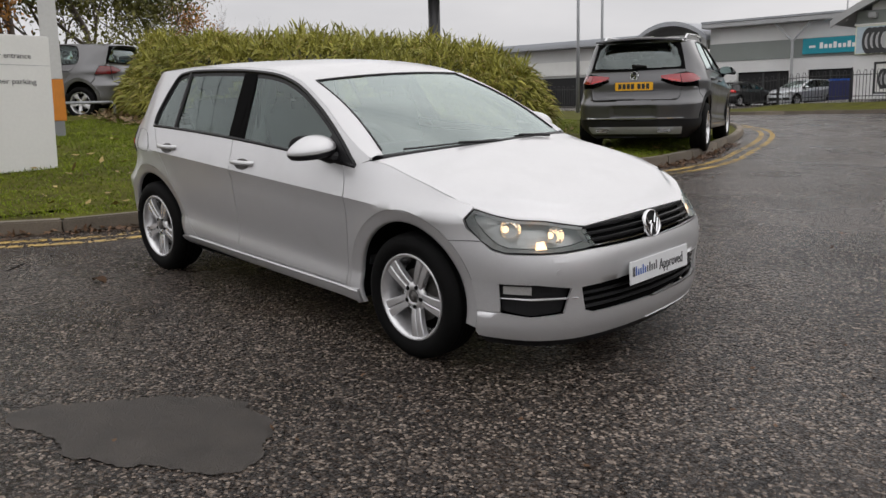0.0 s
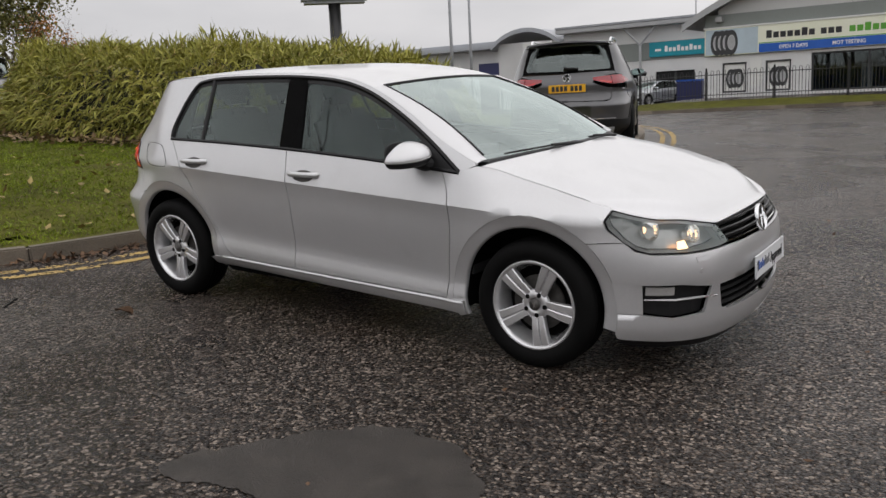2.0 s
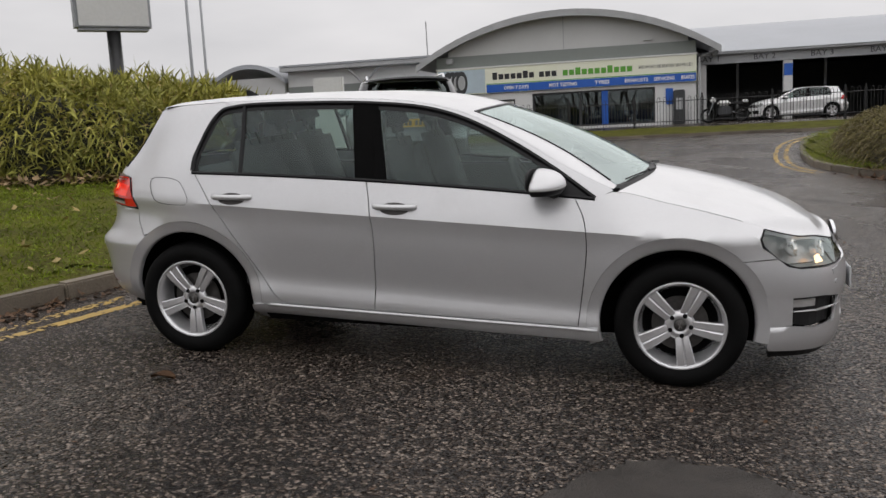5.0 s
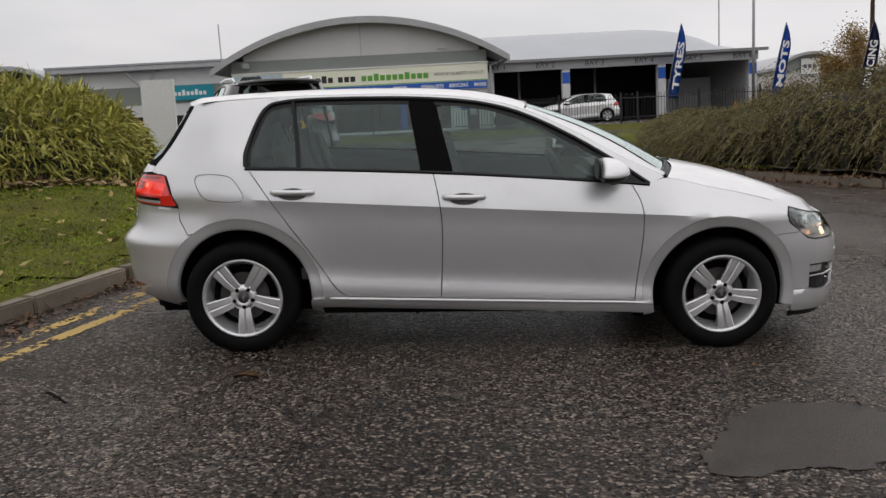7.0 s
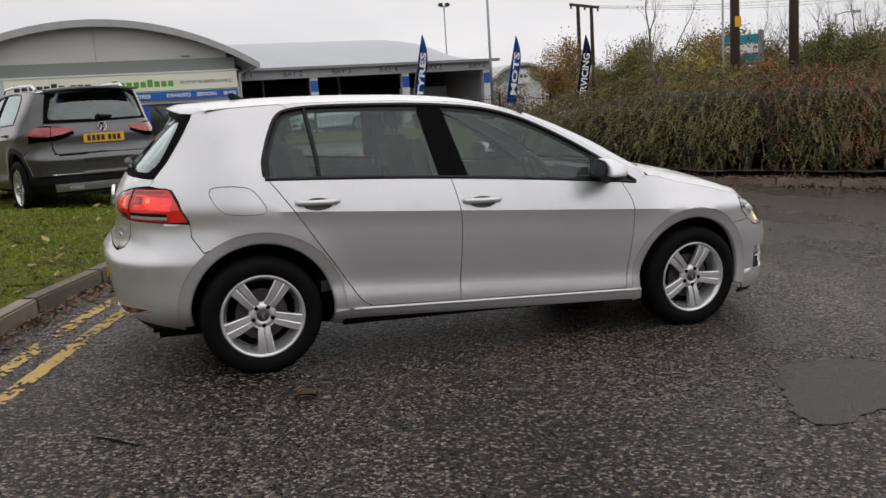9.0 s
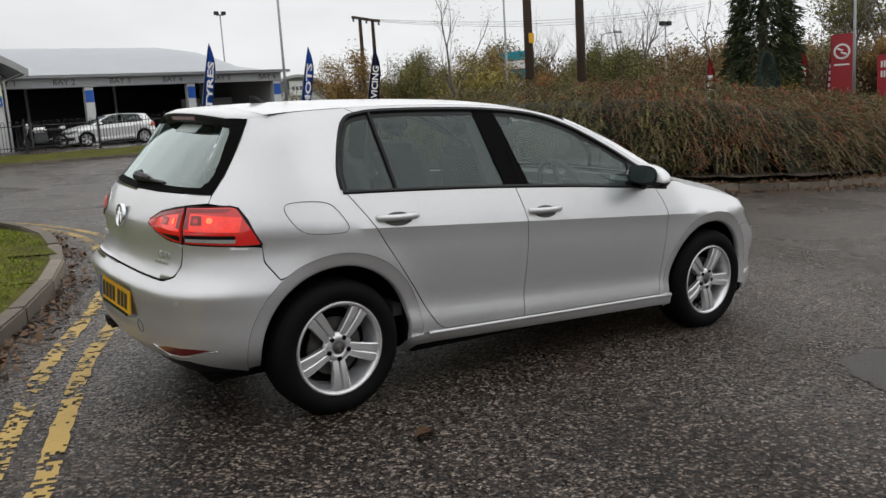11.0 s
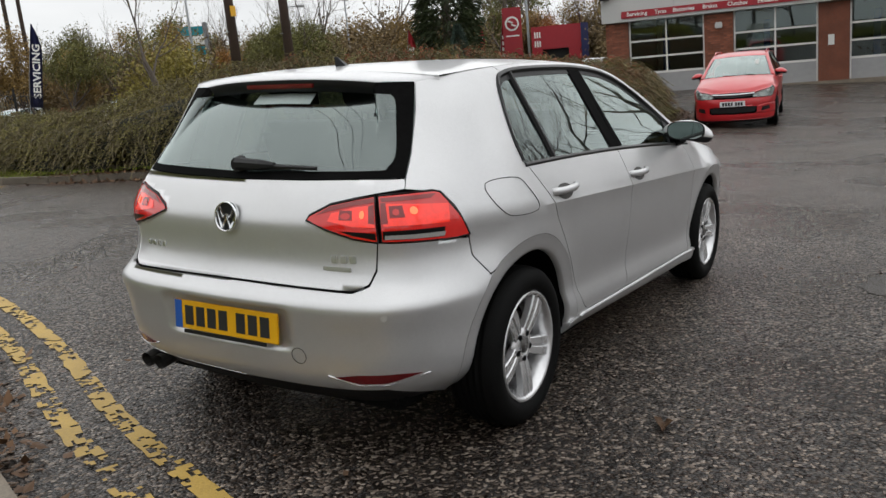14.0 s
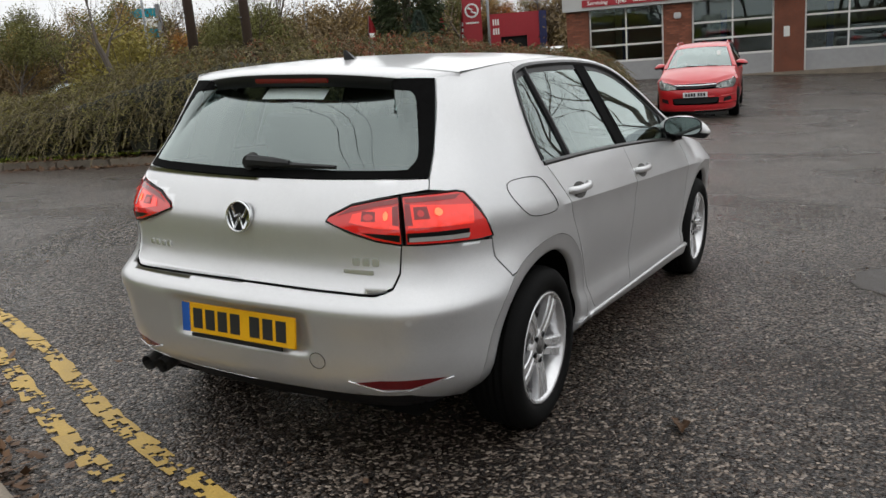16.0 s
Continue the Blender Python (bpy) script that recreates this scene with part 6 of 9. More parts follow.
tg = [(SEND, 0.664), (SR(0.40), 0.659), (SR(0.55), 0.656), (SR(0.610), 0.676), (SR(0.637), 0.722), (SR(0.646), 0.813), (SR(0.55), 0.827), (SR(0.45), 0.854), (SR(0.359), 0.888), (SR(0.372), 0.907), (SR(0.45), 0.944), (SR(0.55), 0.963), (SR(0.64), 0.974), (s_rear(0.652, 0.985), 0.985), (s_rear(0.640, 1.018), 1.018), (SR(0.55), 1.022), (SR(0.3), 1.016), (SEND, 1.012)]
# black sheet added behind the tail so gaps between panels look dark
part("tail_frame", shell.both_sides([(SEND, 0.60), (SR(0.66), 0.60), (S(-1.82), 0.70), (S(-1.74), 0.79), (S(-1.76), 0.97), (s_rear(0.630, 1.0), 1.0), (SEND, 1.0)], deep=0.022, flange=0), M["underbody"], golf)
part("bumper_shelf", shell.both_sides([(SEND, 0.635), (SR(0.55), 0.630), (SR(0.600), 0.644), (SR(0.585), 0.684), (SEND, 0.690)], deep=0.015, flange=0), M["silver"], golf, smooth=True)
gate = part("tailgate", shell.both_sides(tg, du=0.05, dv=0.02, flange=0.005), M["silver"], golf, "silver tailgate", smooth=True)
TOPW = 1.345
gl_ = [(SEND, 1.016), (SR(0.3), 1.020), (SR(0.55), 1.026)] + [(s_rear(TAIL_Y(z), z) + 0.003, z) for z in (1.022, 1.1, 1.2, 1.3, 1.340)] + [(SR(0.3), 1.352), (SEND, 1.356)]
part("rear_window", shell.both_sides(gl_, deep=0.004, flange=0), M["rear_glass"], gate, "dark tinted rear window", smooth=True).visible_shadow = False
for nm, ln in (("tailgate_seam", [(0.0, 0.662), (0.20, 0.660), (0.40, 0.657), (0.55, 0.654), (0.608, 0.673), (0.637, 0.720), (0.646, 0.806)]), ("window_seal", [(0.0, 1.014), (0.15, 1.016), (0.30, 1.018), (0.45, 1.021), (0.55, 1.023)])):
    ln = sample(ln, 5)
    for side in (-1, 1):
        part(nm, tube([shell.pos(SR(max(y, 0.001)) if y > 0.001 else SEND, z, side, 0.004) for y, z in ln], 0.0045 if nm == "tailgate_seam" else 0.006, 6), M["underbody"], gate)
# black printed border of the rear window
edge_l = [(s_rear(TAIL_Y(z), z) + 0.003, z) for z in np.linspace(1.022, 1.340, 13)]
for side in (-1, 1):
    brd = edge_l + [(a + 0.082 + 0.10 * max(0.0, (1.10 - z) / 0.08) ** 2 + 0.10 * max(0.0, (z - 1.26) / 0.08) ** 2, z) for a, z in reversed(edge_l)]
    part("window_border", shell.panel(brd, side, deep=0.002, gap=0, flange=0), M["underbody"], gate)
    part("window_foot", shell.panel([(SEND, 1.016), (s_rear(0.632, 1.022), 1.024), (s_rear(0.628, 1.050), 1.050), (SR(0.35), 1.044), (SEND, 1.038)], side, deep=0.0015, gap=0, flange=0), M["underbody"], gate)
# rear wiper
wz = shell.pos(SEND, 1.052, 1, -0.012)
part("wiper_hub", tube([shell.pos(SR(0.02), 1.062, 1, -0.004), shell.pos(SR(0.02), 1.062, 1, -0.035)], [0.034, 0.026], 14), M["car_black"], gate)
part("wiper_arm", tube([shell.pos(SR(0.02), 1.066, 1, -0.030), shell.pos(SR(0.10), 1.063, -1, -0.028), shell.pos(SR(0.16), 1.062, -1, -0.024)], [0.024, 0.020, 0.012], 8), M["car_black"], gate)
part("wiper_blade", tube([shell.pos(SR(0.10), 1.058, -1, -0.020), shell.pos(SR(0.36), 1.056, -1, -0.020)], [0.012, 0.007], 6), M["car_black"], gate)
badge(gate, Matrix.Translation(shell.pos(SEND, 0.884, 1, -0.004)) @ pose(0, 0, 0, 90, 0, -90) @ pose(0, 0, 0, -8), 0.056)
# model lettering as plain chrome shapes
for k in range(4):
    c_ = shell.pos(SR(0.50 - 0.036 * k), 0.750, 1, -0.002)
    part("badge_letter", box(-0.004, 0.004, -0.012, 0.012, -0.011, 0.011, 0.003), M["alloy"], gate).matrix_local = Matrix.Translation(c_) @ pose(0, 0, 0, 0, 0, -10)
for k in range(3):
    c_ = shell.pos(SR(0.47 + 0.037 * k), 0.757, -1, -0.002)
    part("badge_letter", box(-0.004, 0.004, -0.013, 0.013, -0.014, 0.014, 0.003), M["alloy"], gate).matrix_local = Matrix.Translation(c_) @ pose(0, 0, 0, 0, 0, 10)
c_ = shell.pos(SR(0.481), 0.724, -1, -0.002)
part("badge_plate", box(-0.003, 0.003, -0.055, 0.055, -0.008, 0.008, 0.002), M["alloy"], gate).matrix_local = Matrix.Translation(c_) @ pose(0, 0, 0, 0, 0, 8)
# rear plate: yellow with a blue band, characters as plain bars
rp = part("rear_plate", box(-0.26, 0.26, -0.0555, 0.0555, -0.004, 0.004, 0.003), M["plate_yellow"], golf, "yellow number plate with a blue band")
rp.matrix_local = Matrix.Translation((-2.074, 0.0, 0.507)) @ pose(0, 0, 0, 90, 0, -90) @ pose(0, 0, 0, -3)
part("plate_band", box(-0.259, -0.222, -0.054, 0.054, 0.0045, 0.0055), M["plate_blue"], rp)
for k in range(7):
    x0 = -0.205 + 0.0585 * k + (0.030 if k > 3 else 0)
    part("plate_bar", box(x0, x0 + 0.044, -0.037, 0.037, 0.0045, 0.0055), M["letter_dark"], rp)
part("plate_foot", box(-0.22, 0.20, -0.072, -0.058, -0.004, 0.003, 0.002), M["car_black"], rp)
# exhaust
for dy in (0.0, 0.075):
    part("exhaust_pipe", tube([(-1.80, 0.50 + dy, 0.255), (-1.92, 0.50 + dy, 0.252), (-1.985, 0.50 + dy, 0.242)], [0.030, 0.031, 0.032], 14, cap=False), M["disc"], golf)

# bonnet, between the wing tops
MIDB = smooth_fn((1.10, 1.20, 1.4, 1.6, 1.8, 1.95, 2.03, 2.07), (0.998, 0.983, 0.948, 0.903, 0.840, 0.772, 0.724, 0.696))
b = bmesh.new()
NV, NU = 48, 40
edge_ = [shell.pos(a, z) for a, z in reversed(top_l)]  # the lamp's upper edge, from the grille outwards
YE = -shell.pos(S(1.687), WING_TOP(1.687)).y - 0.003
LAMP_X, LAMP_Y, LAMP_Z = [q.x for q in edge_], [-q.y for q in edge_], [q.z for q in edge_]
rows = []
for i in range(NV + 1):
    v_ = -1 + 2 * i / NV
    row = []
    for j in range(NU + 1):
        u = j / NU
        xr = 1.175 - 0.17 * abs(v_) ** 2.2
        yf = abs(v_) * YE
        xf = 2.072 - (2.072 - LAMP_X[0]) * (yf / LAMP_Y[0]) ** 2 if yf < LAMP_Y[0] else float(np.interp(yf, LAMP_Y, LAMP_X))
        zf = 0.702 - (0.702 - LAMP_Z[0]) * (yf / LAMP_Y[0]) ** 2 if yf < LAMP_Y[0] else float(np.interp(yf, LAMP_Y, LAMP_Z))
        x = xr + (xf - xr) * u
        e_ = shell.pos(S(min(x, 2.02)), WING_TOP(x), -1)
        ye = abs(e_.y) - 0.003 if x < 1.687 else YE
        y = v_ * ye
        zz = WING_TOP(x) + (MIDB(x) - WING_TOP(x)) * (1 - abs(v_) ** 2.6) - 0.012 * ss(0.93, 1.0, u)
        zz += 0.006 * math.exp(-((abs(v_) - 0.80) / 0.09) ** 2) * ss(0.0, 0.3, u)
        zz += (zf + 0.004 - zz) * ss(0.78 + 0.14 * (1 - abs(v_) ** 1.5), 1.0, u)
        row.append(b.verts.new((x, y, zz)))
    rows.append(row)
for r0, r1 in zip(rows, rows[1:]):
    for j in range(NU):
        b.faces.new((r0[j], r0[j + 1], r1[j + 1], r1[j]))
bmesh.ops.recalc_face_normals(b, faces=b.faces)
rim = [e for e in b.edges if e.is_boundary]
res = bmesh.ops.extrude_edge_only(b, edges=rim)
for v in [g for g in res["geom"] if isinstance(g, bmesh.types.BMVert)]:
    v.co += Vector((-0.012 * (1 if v.co.x > 1.3 else -0.5), -0.008 * (1 if v.co.y > 0 else -1), -0.022))
for e in rim:
    e.smooth = False
part("bonnet", b, M["silver"], golf, "silver bonnet", smooth=True)

# roof and windscreen
MIDR = smooth_fn((-1.66, -1.5, -1.3, -1.0, -0.6, -0.3, 0.0, 0.2, 0.34), (1.384, 1.397, 1.411, 1.425, 1.433, 1.431, 1.410, 1.372, 1.330))
b = bmesh.new()
rows = []
for i in range(33):
    v_ = -1 + 2 * i / 32
    row = []
    for j in range(41):
        u = j / 40
        xa_, xb_ = -1.545 - 0.05 * (1 - v_ * v_), 0.285 - 0.045 * v_ * v_
        x = xa_ + (xb_ - xa_) * u
        e_ = shell.pos(S(x), RAIL(x), -1)
        f_ = 1 - abs(v_) ** 2.5
        row.append(b.verts.new((x, v_ * abs(e_.y), RAIL(x) + (MIDR(x) - RAIL(x)) * f_)))
    rows.append(row)
for r0, r1 in zip(rows, rows[1:]):
    for j in range(40):
        b.faces.new((r0[j], r0[j + 1], r1[j + 1], r1[j]))
bmesh.ops.recalc_face_normals(b, faces=b.faces)
part("roof", b, M["silver"], golf, "silver roof", smooth=True)


def screen_point(u, v):
    """The windscreen: u from the foot to the head, v across."""
    foot = Vector((1.150 - 0.155 * v * v, v * 0.722, 0.990 - 0.024 * v * v))
    head = Vector((0.295 - 0.045 * v * v, v * 0.572, 1.343 - 0.020 * v * v))
    p = foot.lerp(head, u)
    p.x += 0.026 * math.sin(math.pi * u)
    p.z += 0.026 * math.sin(math.pi * u)
    return p


b = bmesh.new()
rows = [[b.verts.new(screen_point(j / 16, -1 + 2 * i / 24)) for j in range(17)] for i in range(25)]
for r0, r1 in zip(rows, rows[1:]):
    for j in range(16):
        b.faces.new((r0[j], r0[j + 1], r1[j + 1], r1[j]))
bmesh.ops.recalc_face_normals(b, faces=b.faces)
part("windscreen", b, M["screen_glass"], golf, "clear windscreen", smooth=True).visible_shadow = False
for side in (-1, 1):
    b = bmesh.new()
    rows = []
    for j in range(25):
        u = j / 24
        a_ = screen_point(u, side)
        x_r = 0.985 + (0.24 - 0.985) * u
        o_ = shell.pos(S(x_r), RAIL(x_r), side)
        m_ = (a_ + o_) / 2 + Vector((0.008, side * 0.006, 0.010))
        rows.append([b.verts.new(a_ + Vector((-0.004, 0, 0.004))), b.verts.new(m_), b.verts.new(o_)])
    for r0, r1 in zip(rows, rows[1:]):
        for k in range(2):
            b.faces.new((r0[k], r0[k + 1], r1[k + 1], r1[k]))
    bmesh.ops.recalc_face_normals(b, faces=b.faces)
    part("windscreen_pillar", b, M["silver"], golf, smooth=True)
    part("screen_seal", tube([screen_point(u, side * 0.992) + Vector((0, 0, 0.003)) for u in np.linspace(0.05, 1, 20)], 0.005, 6), M["gloss_black"], golf)
part("screen_header", tube([screen_point(1.0, v) + Vector((0, 0, 0.002)) for v in np.linspace(-1, 1, 21)], 0.007, 6), M["gloss_black"], golf)
b = bmesh.new()
rows = []
for v_ in np.linspace(-1, 1, 25):
    a_, q_ = screen_point(0.02, v_), Vector((1.19 - 0.18 * abs(v_) ** 2.2, v_ * 0.80, 0.955 - 0.02 * v_ * v_))
    rows.append([b.verts.new(a_ + Vector((-0.02, 0, 0.0))), b.verts.new(a_ + Vector((0.03, 0, -0.008))), b.verts.new(q_)])
for r0, r1 in zip(rows, rows[1:]):
    for k in range(2):
        b.faces.new((r0[k], r0[k + 1], r1[k + 1], r1[k]))
part("scuttle", b, M["car_black"], golf, "black scuttle panel below the windscreen")
for y0, y1, xx in ((-0.62, -0.02, 1.09), (-0.05, 0.38, 1.10)):
    part("wiper_blade", tube([(xx - 0.055, y0, 0.990), (xx + 0.03, (y0 + y1) / 2, 0.998), (xx + 0.05, y1, 0.994)], 0.0045, 6), M["car_black"], golf)
    part("wiper_arm", tube([(xx + 0.08, y1 + 0.02, 0.985), (xx + 0.05, (y0 + y1) / 2, 1.006)], [0.009, 0.006], 6), M["car_black"], golf)
# spoiler over the rear window
b = bmesh.new()
rows = []
for v_ in np.linspace(-1, 1, 31):
    k = abs(v_)
    xt = -1.545 - 0.05 * (1 - k * k)
    yt, y = v_ * abs(shell.pos(S(xt), RAIL(xt), -1).y), v_ * 0.552
    tip = -1.704 + 0.110 * k**3
    zt = RAIL(xt) + (MIDR(xt) - RAIL(xt)) * (1 - k**2.5)
    rows.append([b.verts.new(p) for p in ((xt + 0.015, yt, zt + 0.0015), ((xt + tip) / 2, (yt + y) / 2, (zt + 1.366 - 0.036 * k**2.5) / 2 + 0.006), (tip, y, 1.366 - 0.036 * k**2.5), (tip - 0.002, y, 1.360 - 0.036 * k**2.5), (tip + 0.014, y, 1.317 - 0.030 * k * k), (xt + 0.02, yt, zt - 0.06))])
for r0, r1 in zip(rows, rows[1:]):
    for k in range(5):
        f = b.faces.new((r0[k], r0[k + 1], r1[k + 1], r1[k]))
        # rear face and underside lie in shade, put in as black colour
        f.material_index = 1 if k >= 3 else 0
b.faces.new(rows[0]), b.faces.new(list(reversed(rows[-1])))
bmesh.ops.recalc_face_normals(b, faces=b.faces)
part("roof_spoiler", b, [M["silver"], M["car_black"]], golf, "silver roof spoiler, its shaded underside coloured dark", smooth=True)
part("brake_lamp", box(-1.7025, -1.66, -0.17, 0.17, 1.328, 1.350, 0.005), M["red_dark"], golf, "high-level brake lamp")
b = bmesh.new()
rows = [[b.verts.new((-1.28 - 0.060 * h - 0.75 * w_ * (1 - 0.75 * h), s_ * 0.014 * (1 - h), 1.402 + 0.046 * h)) for w_, s_ in ((-0.06, 0), (0.0, 1), (0.09, 0), (0.0, -1))] for h in (0.0, 0.25, 0.6, 1.0)]
for r0, r1 in zip(rows, rows[1:]):
    for k in range(4):
        b.faces.new((r0[k], r0[(k + 1) % 4], r1[(k + 1) % 4], r1[k]))
bmesh.ops.recalc_face_normals(b, faces=b.faces)
part("aerial_fin", b, M["gloss_black"], golf, "black shark-fin aerial")
# added band, stands in for the dark underside of the spoiler
part("window_header", shell.both_sides([(SEND, 1.318), (SR(0.30), 1.313), (s_rear(0.50, 1.30), 1.300), (s_rear(TAIL_Y(1.335), 1.335) + 0.004, 1.335), (SR(0.3), 1.351), (SEND, 1.355)], deep=0.0012, gap=0, flange=0), M["underbody"], gate, "black printed band above the rear window")
part("window_sticker", shell.both_sides([(SR(0.158), 1.270), (SEND, 1.272), (SEND, 1.309), (SR(0.158), 1.307)], deep=0.002, gap=0, flange=0), M["sticker"], gate, "pale sticker in the rear window")

# underbody, arches and cabin
b = bmesh.new()
box(-1.86, 1.92, -0.62, 0.62, 0.175, 0.42, 0.03, b)
box(-0.90, 0.88, -0.80, 0.80, 0.20, 0.42, 0.02, b)
part("underbody", b, M["underbody"], golf)
part("engine_bay", box(0.95, 1.86, -0.60, 0.60, 0.42, 0.72, 0.05), M["underbody"], golf)
part("boot_well", box(-1.86, -1.00, -0.54, 0.54, 0.42, 0.90, 0.05), M["underbody"], golf)
part("cabin_floor", box(-1.0, 0.95, -0.80, 0.80, 0.40, 0.46), M["dash"], golf)
for side in (-1, 1):
    b = box(-0.925, 0.85, side * 0.765, side * 0.805, 0.42, 0.72, 0.012)
    box(-1.25, 0.85, side * 0.765, side * 0.803, 0.715, 0.935, 0.012, b)
    part("door_lining", b, M["dash"], golf)
    for ax_, az_, r_ in (AF, AR):
        b = bmesh.new()
        ro, ri = [], []
        for a in np.linspace(-12, 192, 30):
            x, z = ax_ + (r_ + 0.012) * math.cos(radians(a)), az_ + (r_ + 0.012) * math.sin(radians(a))
            ro.append(b.verts.new((x, side * min(0.862, abs(shell.pos(S(x), max(0.22, z), side).y) - 0.040), z)))
            ri.append(b.verts.new((x, side * 0.55, z)))
        for k in range(29):
            b.faces.new((ro[k], ro[k + 1], ri[k + 1], ri[k]))
        b.faces.new(ri)
        part("arch_liner", b, M["underbody"], golf)
    b = bmesh.new()
    box(-0.95, 0.85, side * 0.80, side * 0.835, 0.28, 0.9, 0.0, b)
    part("door_shell", b, M["underbody"], golf)
b = box(0.72, 1.12, -0.70, 0.70, 0.62, 0.945, 0.06)
part("dashboard", b, M["dash"], golf, smooth=False)
b = box(0.62, 0.80, -0.58, -0.16, 0.86, 0.985, 0.05)
part("instrument_hood", b, M["dash"], golf)
# steering wheel on the right
b = bmesh.new()
wheel_c = Matrix.Translation((0.50, -0.37, 0.90)) @ pose(0, 0, 0, 0, 62, 0)
tube([wheel_c @ Vector((0.185 * math.cos(a), 0.185 * math.sin(a), 0)) for a in np.linspace(0, 2 * math.pi, 33)], 0.017, 8, b, cap=False)
for a in (0, 90, 180):
    tube([wheel_c @ Vector((0.03, 0, -0.01)), wheel_c @ Vector((0.185 * math.cos(radians(a + 90)), 0.185 * math.sin(radians(a + 90)), 0))], 0.018, 6, b)
part("steering_wheel", b, M["dash"], golf, smooth=True)


def seat(xc, yc, wide=0.50):
    st = part("seat", box(xc - 0.06, xc + 0.46, yc - wide / 2, yc + wide / 2, 0.50, 0.66, 0.05), M["seat_cloth"], golf, "dark cloth car seat", smooth=True)
    tb_ = box(-0.075, 0.075, -wide / 2, wide / 2, 0.0, 0.60, 0.055)
    part("backrest", tb_, M["seat_cloth"], st, smooth=True).matrix_local = Matrix.Translation((xc - 0.06, yc, 0.60)) @ pose(0, 0, 0, 0, -18, 0)
    hb = bmesh.new()
    box(-0.05, 0.05, -0.135, 0.135, 0.63, 0.80, 0.045, hb)
    tube([(0, -0.05, 0.56), (0, -0.05, 0.66)], 0.008, 6, hb), tube([(0, 0.05, 0.56), (0, 0.05, 0.66)], 0.008, 6, hb)
    part("headrest", hb, M["seat_cloth"], st, smooth=True).matrix_local = Matrix.Translation((xc - 0.06, yc, 0.60)) @ pose(0, 0, 0, 0, -16, 0)


seat(0.0, -0.37), seat(0.0, 0.37)
seat(-0.88, -0.42, 0.46), seat(-0.88, 0.42, 0.46), seat(-0.88, 0.0, 0.36)
for side in (-1, 1):
    part("boot_lining", box(-1.78, -1.38, side * 0.575, side * 0.61, 0.70, 1.03, 0.01), M["dash"], golf)
part("parcel_shelf", box(-1.72, -1.12, -0.60, 0.60, 0.94, 0.96), M["dash"], golf)
part("roof_lining", box(-1.45, 0.15, -0.53, 0.53, 1.340, 1.350), M["cabin_light"], golf)
part("interior_mirror", box(0.28, 0.31, -0.12, 0.12, 1.27, 1.33, 0.015), M["dash"], golf)
for side in (-1, 1):
    part("seat_belt", tube([(-0.28, side * 0.62, 1.26), (-0.25, side * 0.66, 0.98), (-0.2, side * 0.66, 0.6)], 0.014, 5), M["dash"], golf)
    part("pillar_lining", tube([(-0.31, side * 0.50, 1.31), (-0.26, side * 0.66, 0.95)], 0.045, 8), M["cabin_light"], golf)
    part("pillar_lining", tube([(-1.42, side * 0.56, 1.30), (-1.50, side * 0.64, 0.98)], 0.09, 8), M["cabin_light"], golf)


def lathe(profile, n=48, bm=None):
    """A shape turned round the y axis from (radius, y)."""
    b = bm or bmesh.new()
    rows = [[b.verts.new((r * math.cos(a), y, r * math.sin(a))) for a in np.linspace(0, 2 * math.pi, n + 1)[:-1]] for r, y in profile]
    for r0, r1 in zip(rows, rows[1:]):
        for k in range(n):
            b.faces.new((r0[k], r0[(k + 1) % n], r1[(k + 1) % n], r1[k]))
    return b


